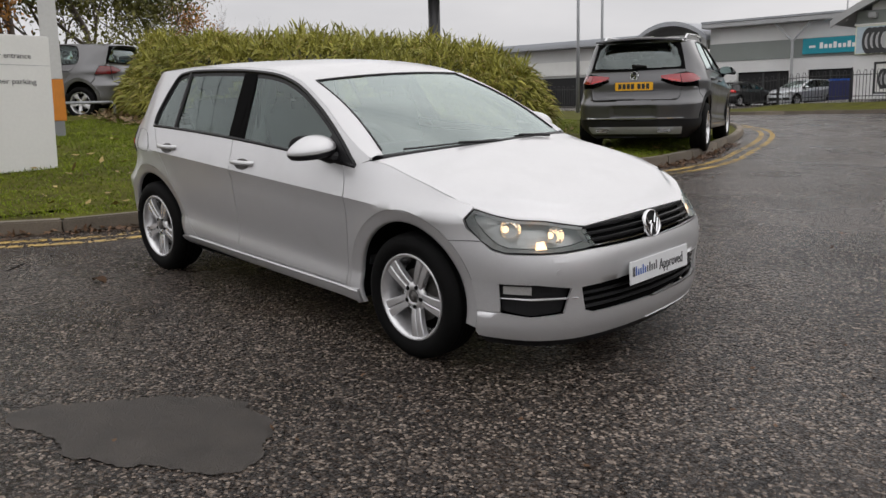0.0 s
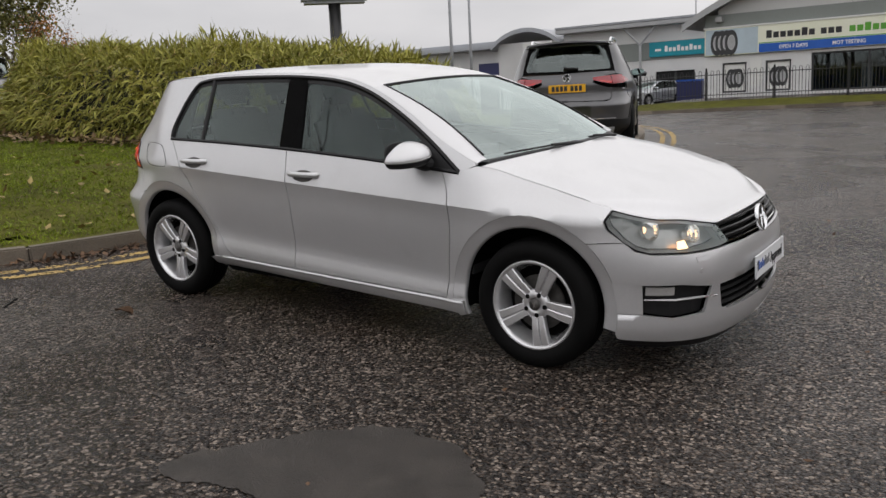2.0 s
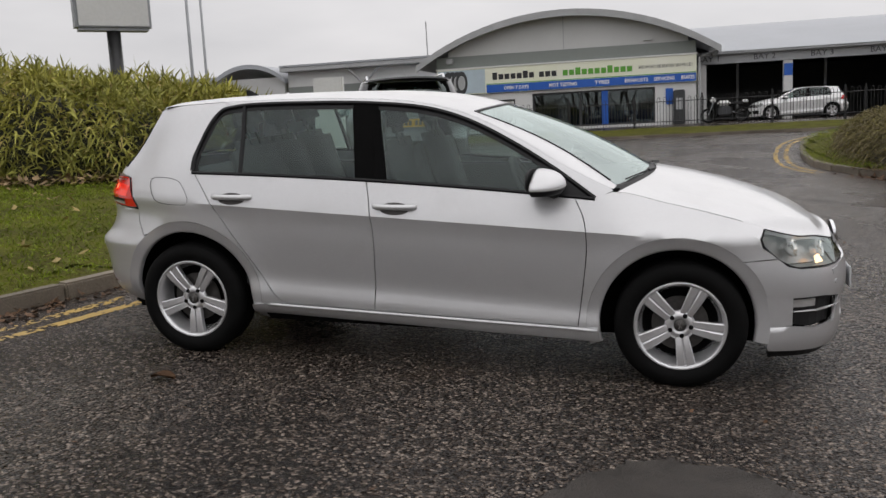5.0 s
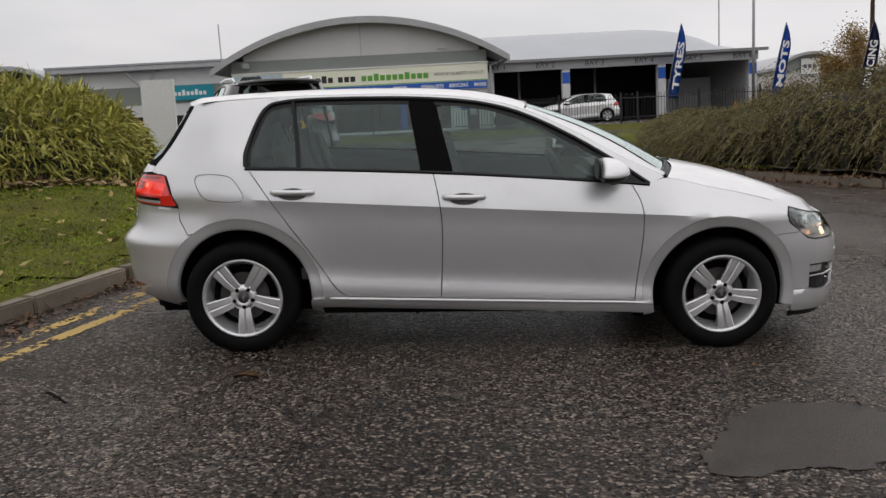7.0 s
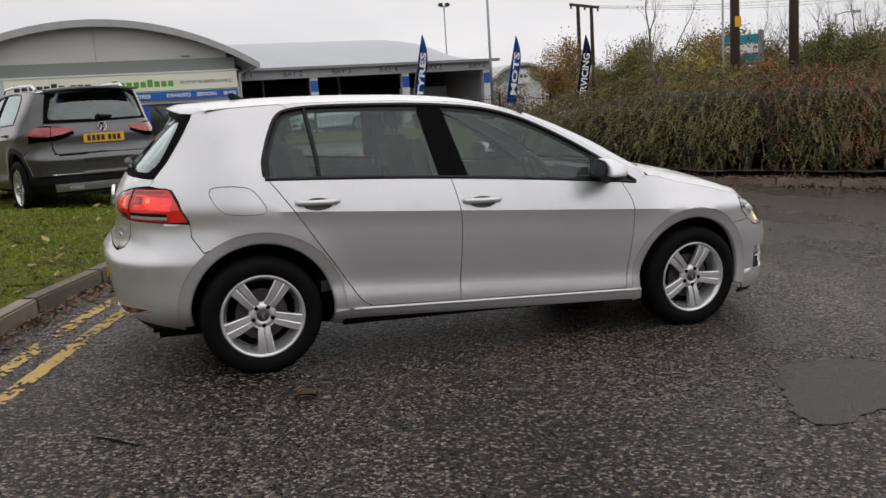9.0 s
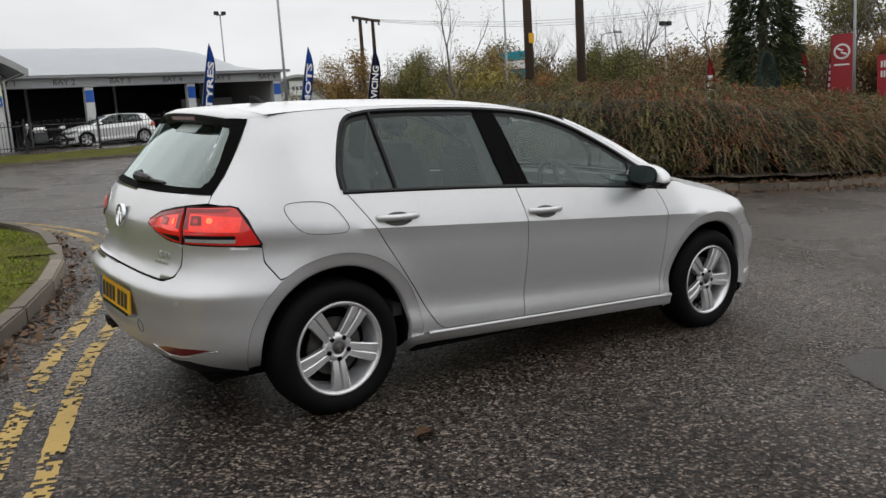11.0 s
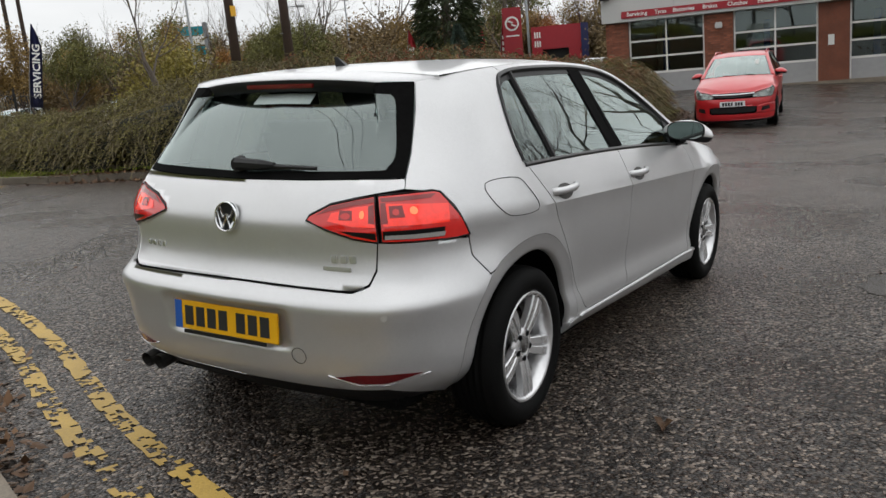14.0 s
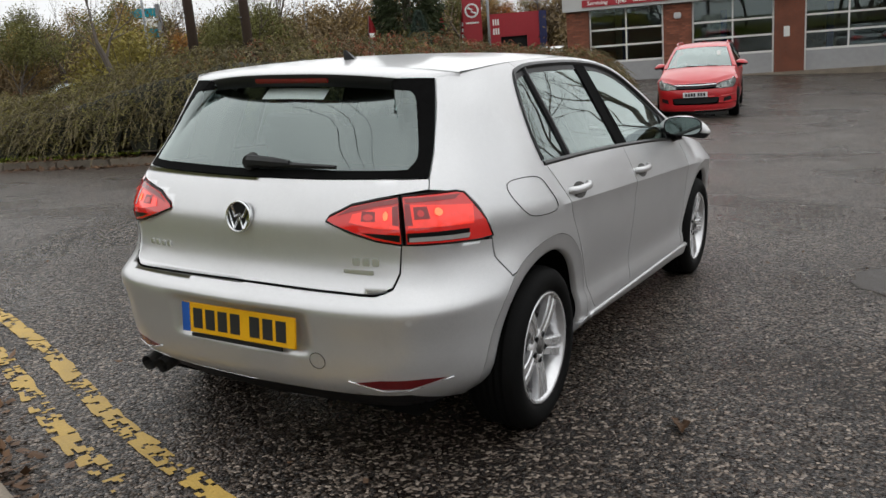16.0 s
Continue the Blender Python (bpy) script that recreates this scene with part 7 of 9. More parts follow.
def road_wheel(parent, at, turn, side, radius=0.316, rim=0.212, width=0.205, spokes=5, spoke_mat="alloy", split=True):
    """A wheel: rim with tyre, spokes, hub cap, bolts and brake disc. The outer face looks along -y."""
    w2 = width / 2
    b = lathe([(rim + 0.004, -w2 + 0.012), (rim + 0.010, -w2 + 0.004), (rim + 0.002, -w2 - 0.002), (rim - 0.008, -w2 + 0.006), (rim - 0.014, -w2 + 0.03), (rim - 0.030, -w2 + 0.06), (rim - 0.036, w2 - 0.01)])
    bmesh.ops.recalc_face_normals(b, faces=b.faces)
    wheel = part("wheel", b, M[spoke_mat], parent, "alloy wheel", smooth=True)
    wheel.matrix_local = at @ (pose(0, 0, 0, 0, 0, 180) if side > 0 else Matrix.Identity(4)) @ pose(0, 0, 0, 0, turn, 0)
    b = lathe([(rim + 0.003, -w2 + 0.016), (rim + 0.012, -w2 + 0.002), (rim + 0.035, -w2 - 0.010), (rim + 0.062, -w2 - 0.011), (radius - 0.020, -w2 + 0.000), (radius - 0.007, -w2 + 0.014), (radius - 0.002, -w2 + 0.035)]
              + [(radius - (0.008 if k % 4 in (2, 3) else 0.0), -w2 + 0.04 + (width - 0.08) * k / 18) for k in range(19)] + [(radius - 0.004, w2 - 0.03), (radius - 0.02, w2 - 0.005), (rim + 0.02, w2)])
    bmesh.ops.recalc_face_normals(b, faces=b.faces)
    part("tyre", b, M["rubber"], wheel, "black road tyre", smooth=True)
    dark = lathe([(rim - 0.032, 0.01), (0.02, 0.0)])
    part("brake_shield", dark, M["underbody"], wheel)
    part("brake_disc", lathe([(0.135, -0.035), (0.06, -0.035), (0.06, -0.02), (0.135, -0.02)], 32), M["disc"], wheel, smooth=False)
    yo = -w2 + 0.012
    sb = bmesh.new()
    for k0, k1, y_in, y_out, wi, wo in ((0.045, rim - 0.006, yo + 0.018, yo + 0.0, 0.030, 0.046),):
        for sgn in ((-1, 1) if split else (0,)):
            rows = []
            for t in np.linspace(0, 1, 7):
                r = k0 + (k1 - k0) * t
                wdt = wi + (wo - wi) * t
                yy = y_in + (y_out - y_in) * t - 0.006 * math.sin(math.pi * t)
                c = sgn * wdt * 0.53
                h = wdt * 0.47 if split else wdt
                rows.append([sb.verts.new(p) for p in ((c - h, yy + 0.030, r), (c - h, yy + 0.004, r), (c - h * 0.75, yy, r), (c + h * 0.75, yy, r), (c + h, yy + 0.004, r), (c + h, yy + 0.030, r))])
            for r0, r1 in zip(rows, rows[1:]):
                for q in range(5):
                    sb.faces.new((r0[q], r0[q + 1], r1[q + 1], r1[q]))
        if split:
            rows = []
            for t in np.linspace(0, 1, 7):
                r = k0 + (k1 - k0) * t
                yy = y_in + (y_out - y_in) * t + 0.010
                wdt = (wi + (wo - wi) * t)
                rows.append([sb.verts.new((-wdt * 0.2, yy, r)), sb.verts.new((wdt * 0.2, yy, r))])
            for r0, r1 in zip(rows, rows[1:]):
                sb.faces.new((r0[0], r0[1], r1[1], r1[0]))
    bmesh.ops.recalc_face_normals(sb, faces=sb.faces)
    if sum(f.normal.y for f in sb.faces) > 0:
        bmesh.ops.reverse_faces(sb, faces=sb.faces)
    me = mesh_of(sb, "spoke", M[spoke_mat], False)
    for k in range(spokes):
        o = new("spoke", me)
        o.parent = wheel
        o.matrix_local = pose(0, 0, 0, 0, 180 + 360 * k / spokes, 0)
    part("hub", lathe([(0.074, yo + 0.035), (0.072, yo + 0.018), (0.050, yo + 0.012), (0.0305, yo + 0.010), (0.030, yo + 0.018), (0.001, yo + 0.018)], 40), M[spoke_mat], wheel, smooth=True)
    cap = part("hub_cap", lathe([(0.028, yo + 0.016), (0.0275, yo + 0.007), (0.001, yo + 0.005)], 28), M["disc"], wheel, "round hub cap with a plain emblem", smooth=True)
    for k in range(2):
        part("emblem_bar", box(-0.002, 0.002, yo + 0.003, yo + 0.006, -0.018, 0.012), M["chrome"], wheel).matrix_local = pose(0, 0, 0, 0, 25 - 50 * k, 0)
    for k in range(5):
        a = 36 + 72 * k
        part("wheel_bolt", tube([(0.052 * math.sin(radians(a)), yo + 0.030, 0.052 * math.cos(radians(a))), (0.052 * math.sin(radians(a)), yo + 0.0095, 0.052 * math.cos(radians(a)))], 0.0115, 12), M["underbody"], wheel)
    return wheel


HUBY = 0.765
for side in (-1, 1):
    road_wheel(golf, Matrix.Translation((1.3185, side * HUBY, 0.307)) @ pose(0, 0, 0, 0, 0, 0), -11 if side < 0 else 20, side)
    road_wheel(golf, Matrix.Translation((-1.3185, side * (HUBY - 0.006), 0.307)), -3 if side < 0 else -15, side)


# ---- the other vehicles: each its own body, drawn from the same set of panels ----
PANELS = set("front_wing arch_lip front_door rear_door sill rear_quarter roof_side front_side_window rear_side_window door_pillar mirror_panel window_surround belt_moulding door_handle mirror_cap mirror_base mirror_arm mirror_glass headlamp lamp_lens reflector front_bumper bumper_lip bumper_post bumper_corner chin_spoiler fog_lamp_recess lower_grille grille_slat upper_grille rear_bumper diffuser tailgate rear_window window_border window_foot wiper_hub wiper_arm bonnet roof windscreen windscreen_pillar screen_seal scuttle roof_spoiler underbody engine_bay boot_well cabin_floor door_lining arch_liner door_shell dashboard steering_wheel seat backrest headrest roof_lining tail_lamp tailgate_lamp lamp_edge".split())


def car_space(ob, root):
    m = Matrix.Identity(4)
    while ob is not root:
        m = ob.matrix_basis @ m
        ob = ob.parent
    return m


def kin_car(name, label, at, paint, length, width, high, base, nose, radius, tilt=0.0, skip=(), spokes=5, swap=None, group=""):
    """A car of other proportions. tilt makes the tail more upright."""
    car = thing(name, label, "car", at, group)
    tail = length - base - nose

    def bend(p):
        x, y, z = p
        if x > 1.3185:
            xx = base / 2 + (x - 1.3185) * nose / 0.8465
        elif x < -1.3185:
            xx = -base / 2 + (x + 1.3185) * tail / 0.7815
        else:
            xx = x * base / 2.637
        xx -= tilt * max(0.0, z - 0.98) * ss(1.0, 1.75, -x)
        lift = (radius - 0.316) * 0.6
        return Vector((xx, y * width / 1.796, z * (high - lift) / 1.455 + lift))

    swap = {M["silver"]: paint, **(swap or {})}
    made = {golf: car}
    for o in golf.children_recursive:
        kind_ = o.name.split(".")[0]
        if kind_ not in PANELS or kind_ in skip or o.type != "MESH" or o.parent not in made:
            continue
        me = o.data.copy()
        m = car_space(o, golf)
        for v in me.vertices:
            v.co = bend(m @ v.co)
        for i, mm in enumerate(me.materials):
            me.materials[i] = swap.get(mm, mm)
        c = new(kind_, me)
        c.parent = made[o.parent]
        c.visible_shadow = o.visible_shadow
        made[o] = c
    for side in (-1, 1):
        for k in (-1, 1):
            road_wheel(car, Matrix.Translation((k * base / 2, side * (width / 2 - 0.13), radius - 0.008)), 17 * side + 11 * k, side, radius, radius * 0.66, 0.22, spokes, split=False)
    return car, bend


def extra(car, bend, name, bm, material, label="", parent=None, smooth=False):
    for v in bm.verts:
        v.co = bend(v.co)
    return part(name, bm, material, parent or car, label, smooth)


def plate(car, at, material, band=False):
    p = part("number_plate", box(-0.26, 0.26, -0.0555, 0.0555, -0.004, 0.004, 0.003), material, car)
    p.matrix_local = at
    for k in range(7):
        x0 = -0.215 + 0.0585 * k + (0.030 if k > 3 else 0)
        part("plate_bar", box(x0, x0 + 0.044, -0.036, 0.036, 0.0045, 0.0055), M["letter_dark"], p)
    return p


M["grey_paint"] = metallic_paint("dark_grey_metallic_paint", (0.088, 0.088, 0.092), metal=0.5, rough=0.3, dirt=(0.06, 0.055, 0.05))
M["red_paint"] = metallic_paint("bright_red_paint", (0.48, 0.012, 0.018), flake=0.02, metal=0.0, rough=0.35, dirt=(0.16, 0.02, 0.02))
M["jeep_paint"] = metallic_paint("mid_grey_paint", (0.17, 0.17, 0.175), metal=0.4)
M["white_paint"] = metallic_paint("silver_white_paint", (0.72, 0.72, 0.72), metal=0.25)
M["blue_silver"] = metallic_paint("pale_silver_paint", (0.50, 0.52, 0.54), metal=0.5)
M["black_paint"] = metallic_paint("black_paint", (0.02, 0.02, 0.021), metal=0.2)

M["red_lamp"] = mat("unlit_red_lamp", (0.30, 0.012, 0.020), 0.15, var=0.1, coat=0.8, rvar=0.04)

# dark grey sport utility car on the verge
suv, sb_ = kin_car("sport_utility_car", "dark grey metallic sport utility car parked on the grass verge", Matrix.Translation((-3.01, 8.74, 0.405)) @ pose(0, 0, 0, 0, -0.8, 111), M["grey_paint"], 4.49, 1.84, 1.66, 2.68, 0.90, 0.350, 0.55,
                   skip=("tail_lamp", "tailgate_lamp", "lamp_edge", "diffuser", "roof_spoiler"), swap={M["rear_glass"]: M["privacy_glass"], M["side_glass"]: M["privacy_glass"]})
for side in (-1, 1):
    lo_ = [(S(-1.62), 0.905), (S(-1.70), 0.880), (S(-1.84), 0.862), (SR(0.655), 0.858), (SR(0.655), 0.968), (S(-1.80), 0.975)]
    li_ = [(SR(0.648), 0.858), (SR(0.50), 0.880), (SR(0.36), 0.918), (SR(0.36), 0.950), (SR(0.5), 0.962), (SR(0.648), 0.968)]
    a_ = extra(suv, sb_, "tail_lamp", shell.panel(lo_, side, deep=-0.006, gap=0.002), M["red_lamp"], "dark red tail lamp", smooth=True)
    b_ = extra(suv, sb_, "tailgate_lamp", shell.panel(li_, side, deep=-0.006, gap=0.002), M["red_lamp"], "dark red tail lamp", smooth=True)
    extra(suv, sb_, "lamp_stripe", shell.panel([(SR(0.64), 0.872), (SR(0.46), 0.900), (SR(0.46), 0.912), (SR(0.64), 0.885)], side, deep=-0.009, gap=0, flange=0), M["red_lens"], parent=b_)
    extra(suv, sb_, "roof_bar", tube([(-1.35, side * 0.56, 1.395), (-1.25, side * 0.565, 1.452), (-0.6, side * 0.575, 1.468), (-0.1, side * 0.575, 1.455), (0.0, side * 0.575, 1.41)], 0.016, 8), M["chrome"], "silver roof bar")
    extra(suv, sb_, "arch_trim", shell.panel([(S(x), z) for x, z in arc(-1.315, 0.315, 0.380, 10, 170, 18)] + [(S(x), z) for x, z in arc(-1.315, 0.315, 0.435, 170, 10, 18)], side, deep=-0.006, gap=0), M["car_black"])
    extra(suv, sb_, "exhaust_trim", box(-2.085, -2.04, side * 0.42 - 0.09, side * 0.42 + 0.09, 0.265, 0.305, 0.01), M["chrome"])
extra(suv, sb_, "lower_bumper", shell.both_sides([(S(-1.66), 0.18), (SEND, 0.19), (SEND, 0.425), (SR(0.5), 0.425), (S(-1.80), 0.42), (S(-1.66), 0.44)], deep=-0.008), M["car_black"], "black lower bumper", smooth=True)
extra(suv, sb_, "bumper_insert", shell.both_sides([(SR(0.68), 0.235), (SEND, 0.240), (SEND, 0.335), (SR(0.66), 0.330)], deep=-0.014), M["grey_trim"], "grey bumper insert")
extra(suv, sb_, "chrome_strip", tube([shell.pos(SR(abs(y)), 0.435, 1 if y > 0 else -1, -0.012) for y in np.linspace(-0.66, 0.66, 25)], 0.006, 6), M["chrome"])
b = bmesh.new()
rows = []
for v_ in np.linspace(-1, 1, 21):
    y, k = v_ * 0.56, abs(v_)
    rows.append([b.verts.new(p) for p in ((-1.50, y, 1.425 - 0.03 * k * k), (-1.70, y, 1.412 - 0.03 * k * k), (-1.71, y, 1.392 - 0.03 * k * k), (-1.55, y, 1.365))])
for r0, r1 in zip(rows, rows[1:]):
    for k in range(3):
        b.faces.new((r0[k], r0[k + 1], r1[k + 1], r1[k]))
b.faces.new(rows[0]), b.faces.new(list(reversed(rows[-1])))
bmesh.ops.recalc_face_normals(b, faces=b.faces)
extra(suv, sb_, "roof_spoiler", b, M["grey_paint"], smooth=False)
q = sb_(shell.pos(SEND, 0.80, 1))
plate(suv, Matrix.Translation((q.x - 0.012, 0, 0.95)) @ pose(0, 0, 0, 90, 0, -90), M["plate_yellow"])
extra(suv, sb_, "plate_recess", shell.both_sides([(SR(0.37), 0.72), (SEND, 0.72), (SEND, 0.855), (SR(0.40), 0.855)], deep=-0.002, flange=0), M["grey_paint"])
q = sb_(shell.pos(SEND, 0.925, 1))
badge(suv, Matrix.Translation((q.x - 0.004, 0, q.z + 0.03)) @ pose(0, 0, 0, 90, 0, -90) @ pose(0, 0, 0, -8), 0.060)

# red people carrier in front of the garage
red, rb_ = kin_car("people_carrier", "bright red people carrier parked facing the road before the garage", Matrix.Translation((17.26, 2.46, -0.575)) @ pose(0, 0, 0, 0, 0, 188), M["red_paint"], 4.47, 1.80, 1.64, 2.70, 0.93, 0.325, 0.6,
                   skip=("upper_grille", "grille_slat", "fog_lamp_recess", "bumper_post"), swap={M["car_black"]: M["car_black"]})
extra(red, rb_, "grille", shell.both_sides([(0.0, 0.610), (SF(0.40), 0.625), (SF(0.47), 0.705), (0.0, 0.700)], deep=0.006, flange=0), M["car_black"], "black grille")
extra(red, rb_, "chrome_bar", tube([shell.pos(SF(abs(y)), 0.665 + 0.02 * abs(y), 1 if y > 0 else -1, -0.004) for y in np.linspace(-0.46, 0.46, 21)], 0.017, 8), M["chrome"], "chrome grille bar", smooth=True)
extra(red, rb_, "intake", shell.both_sides([(0.0, 0.315), (SF(0.45), 0.33), (SF(0.50), 0.425), (0.0, 0.43)], deep=0.0, flange=0), M["car_black"], "black intake")
for side in (-1, 1):
    extra(red, rb_, "bumper_fill", shell.panel([(SF(0.49), 0.30), (S(1.66), 0.30), (S(1.66), 0.46), (SF(0.5), 0.46)], side, deep=0.001, gap=0, flange=0), M["red_paint"], smooth=True)
    extra(red, rb_, "side_intake", shell.panel([(SF(0.58), 0.33), (SF(0.76), 0.36), (SF(0.74), 0.43), (SF(0.60), 0.41)], side, deep=-0.003, gap=0, flange=0), M["car_black"])
    extra(red, rb_, "roof_bar", tube([(-1.3, side * 0.56, 1.39), (-1.2, side * 0.565, 1.44), (-0.2, side * 0.575, 1.45), (0.05, side * 0.575, 1.40)], 0.015, 8), M["red_paint"])
q = rb_(Vector((2.17, 0, 0.45)))
plate(red, Matrix.Translation((q.x + 0.005, 0, 0.56)) @ pose(0, 0, 0, 90, 0, 90), M["plate_white"])
b = bmesh.new()
bmesh.ops.create_cone(b, cap_ends=True, segments=24, radius1=0.055, radius2=0.05, depth=0.02)
o = part("badge", b, M["chrome"], red)
q = rb_(shell.pos(0.0, 0.668, 1))
o.matrix_local = Matrix.Translation((q.x + 0.012, 0, q.z)) @ pose(0, 90, 0) @ pose(0, 0, 0, 0, 90, 0)
part("tax_disc", box(-0.05, 0.05, -0.04, 0.04, -0.002, 0.002), M["sign_white"], red).matrix_local = Matrix.Translation((0.72, 0.42, 1.38)) @ pose(0, 0, 0, 0, 60, 0)

# grey off-roader behind the bamboo hedge
jeep, jb_ = kin_car("off_road_car", "grey square-backed off-road car parked beyond the sign", Matrix.Translation((-15.9, 3.9, 0.98)) @ pose(0, 0, 0, 0, 0, 216), M["jeep_paint"], 4.24, 1.80, 1.68, 2.57, 0.85, 0.35, 0.95, swap={M["red_lens"]: M["red_dark"]})
# cars on the forecourts across the road
kin_car("parked_hatchback", "silver-white hatchback parked behind railings on the forecourt", Matrix.Translation((6.9, 35.4, 0.85)) @ pose(0, 0, 0, 0, 0, 184), M["white_paint"], 4.1, 1.74, 1.38, 2.5, 0.82, 0.31)
kin_car("parked_estate_car", "pale silver estate car parked facing the road", Matrix.Translation((-16.3, 46.6, 0.45)) @ pose(0, 0, 0, 0, 0, 250), M["blue_silver"], 4.6, 1.78, 1.5, 2.68, 0.9, 0.31, 0.7)
kin_car("parked_small_car", "black small car parked with its tail to the road", Matrix.Translation((-19.6, 46.0, 0.45)) @ pose(0, 0, 0, 0, 0, 75), M["black_paint"], 3.9, 1.70, 1.48, 2.45, 0.8, 0.30, 0.4)
kin_car("parked_saloon", "pale silver car parked behind the hedged island", Matrix.Translation((25.0, 45.0, height(25.0, 45.0))) @ pose(0, 0, 0, 0, 0, 200), M["blue_silver"], 4.6, 1.78, 1.5, 2.68, 0.9, 0.31, 0.4)
kin_car("parked_saloon", "dark car parked behind the hedged island", Matrix.Translation((30.5, 43.0, height(30.5, 43.0))) @ pose(0, 0, 0, 0, 0, 195), M["grey_paint"], 4.6, 1.78, 1.46, 2.68, 0.9, 0.31, 0.3)
kin_car("parked_saloon", "pale silver-blue car parked facing the road before the garage", Matrix.Translation((19.7, -3.5, -0.60)) @ pose(0, 0, 0, 0, 0, 186), M["blue_silver"], 4.4, 1.78, 1.5, 2.62, 0.9, 0.31, 0.4)
kin_car("parked_saloon", "white car parked before the showroom", Matrix.Translation((33.0, 12.6, -0.45)) @ pose(0, 0, 0, 0, 0, 190), M["white_paint"], 4.3, 1.78, 1.46, 2.60, 0.9, 0.31, 0.3)

# motorcycle by the railings
bike = thing("motorcycle", "black and silver motorcycle parked beside the shop front", "motorcycle", Matrix.Translation((3.75, 33.5, 0.86)) @ pose(0, 0, 0, 8, 0, 175))
for xx in (-0.68, 0.68):
    part("tyre", lathe([(0.24, -0.04), (0.29, -0.06), (0.31, -0.03), (0.31, 0.03), (0.29, 0.06), (0.24, 0.04)], 28), M["rubber"], bike, smooth=True).matrix_local = Matrix.Translation((xx, 0, 0.31))
    part("wheel_rim", lathe([(0.245, -0.03), (0.22, -0.02), (0.22, 0.02), (0.245, 0.03)], 28), M["black_metal"], bike).matrix_local = Matrix.Translation((xx, 0, 0.31))
    b = bmesh.new()
    for k in range(6):
        a = k * math.pi / 3
        tube([(0, 0, 0), (0.23 * math.cos(a), 0, 0.23 * math.sin(a))], 0.012, 5, b)
    part("wheel_spider", b, M["black_metal"], bike).matrix_local = Matrix.Translation((xx, 0, 0.31))
for sy_ in (-0.09, 0.09):
    part("fork", tube([(0.68, sy_, 0.31), (0.42, sy_, 0.95)], 0.022, 8), M["steel"], bike)
    part("swing_arm", tube([(-0.68, sy_, 0.31), (-0.1, sy_, 0.42)], 0.025, 8), M["black_metal"], bike)
b = box(-0.25, 0.32, -0.13, 0.13, 0.70, 0.92, 0.08)
part("fuel_tank", b, M["letter_white"], bike, "pale fuel tank", smooth=True)
part("engine_block", box(-0.25, 0.28, -0.16, 0.16, 0.28, 0.66, 0.05), M["dark_grey"], bike)
part("saddle", box(-0.78, -0.22, -0.11, 0.11, 0.76, 0.85, 0.035), M["black_metal"], bike)
part("tail_unit", box(-0.95, -0.70, -0.08, 0.08, 0.80, 0.92, 0.03), M["letter_white"], bike)
part("handlebar", tube([(0.36, -0.36, 1.02), (0.42, -0.15, 1.0), (0.42, 0.15, 1.0), (0.36, 0.36, 1.02)], 0.014, 8), M["black_metal"], bike)
part("fairing", box(0.38, 0.60, -0.14, 0.14, 0.82, 1.08, 0.07), M["letter_white"], bike, smooth=True)
part("silencer", tube([(-0.1, -0.17, 0.36), (-0.75, -0.2, 0.55)], [0.03, 0.055], 10), M["steel"], bike)
# blue waste container
skip_ = thing("waste_container", "blue steel waste container beside the shop terrace", "container", pose(-13.9, 46.6, 0.42, 0, 0, 8))
part("body", box(-0.75, 0.75, -0.6, 0.6, 0.12, 1.35, 0.02), M["sign_navy"], skip_)
part("lid", box(-0.78, 0.78, -0.63, 0.63, 1.36, 1.46, 0.03), M["sign_blue"], skip_)
for xx in (-0.5, 0.5):
    part("castor", tube([(xx, -0.4, 0.06), (xx, 0.4, 0.06)], 0.06, 10), M["black_metal"], skip_)


# ---- plants ----
rng = np.random.default_rng(7)
M["bamboo"] = leafy("bamboo_leaf", (0.36, 0.335, 0.070), (0.16, 0.17, 0.034))
M["bamboo_dry"] = leafy("dry_bamboo_leaf", (0.42, 0.34, 0.12), (0.28, 0.21, 0.07))
M["coton"] = leafy("cotoneaster_leaf", (0.150, 0.124, 0.044), (0.072, 0.062, 0.025), rough=0.6)
M["coton_light"] = leafy("light_green_shoot", (0.27, 0.24, 0.060), (0.14, 0.13, 0.034))
M["coton_red"] = leafy("red_berried_shoot", (0.38, 0.075, 0.036), (0.16, 0.070, 0.032))
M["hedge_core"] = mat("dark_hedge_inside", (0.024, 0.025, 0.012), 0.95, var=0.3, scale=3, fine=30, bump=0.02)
M["blade"] = leafy("grass_blade", (0.200, 0.262, 0.014), (0.095, 0.125, 0.008))
M["dead_leaf"] = leafy("fallen_leaf", (0.15, 0.085, 0.045), (0.07, 0.038, 0.022))
M["pale_leaf"] = leafy("pale_fallen_leaf", (0.36, 0.28, 0.11), (0.2, 0.14, 0.05))
M["dry_litter"] = leafy("dry_bamboo_litter", (0.30, 0.21, 0.11), (0.13, 0.085, 0.045))
M["coton_stem"] = leafy("pale_arching_twig", (0.22, 0.18, 0.10), (0.11, 0.09, 0.05))
M["autumn"] = leafy("autumn_leaf", (0.31, 0.20, 0.062), (0.16, 0.105, 0.038))
M["orange_leaf"] = leafy("orange_leaf", (0.42, 0.19, 0.036), (0.20, 0.09, 0.024))
M["olive"] = leafy("olive_green_leaf", (0.18, 0.17, 0.046), (0.085, 0.088, 0.028))
M["yellow_leaf"] = leafy("yellow_green_leaf", (0.30, 0.25, 0.055), (0.15, 0.125, 0.034))
M["conifer"] = leafy("dark_conifer_needles", (0.055, 0.070, 0.030), (0.025, 0.034, 0.016))
M["spruce"] = leafy("blue_spruce_needles", (0.065, 0.095, 0.075), (0.030, 0.048, 0.036))
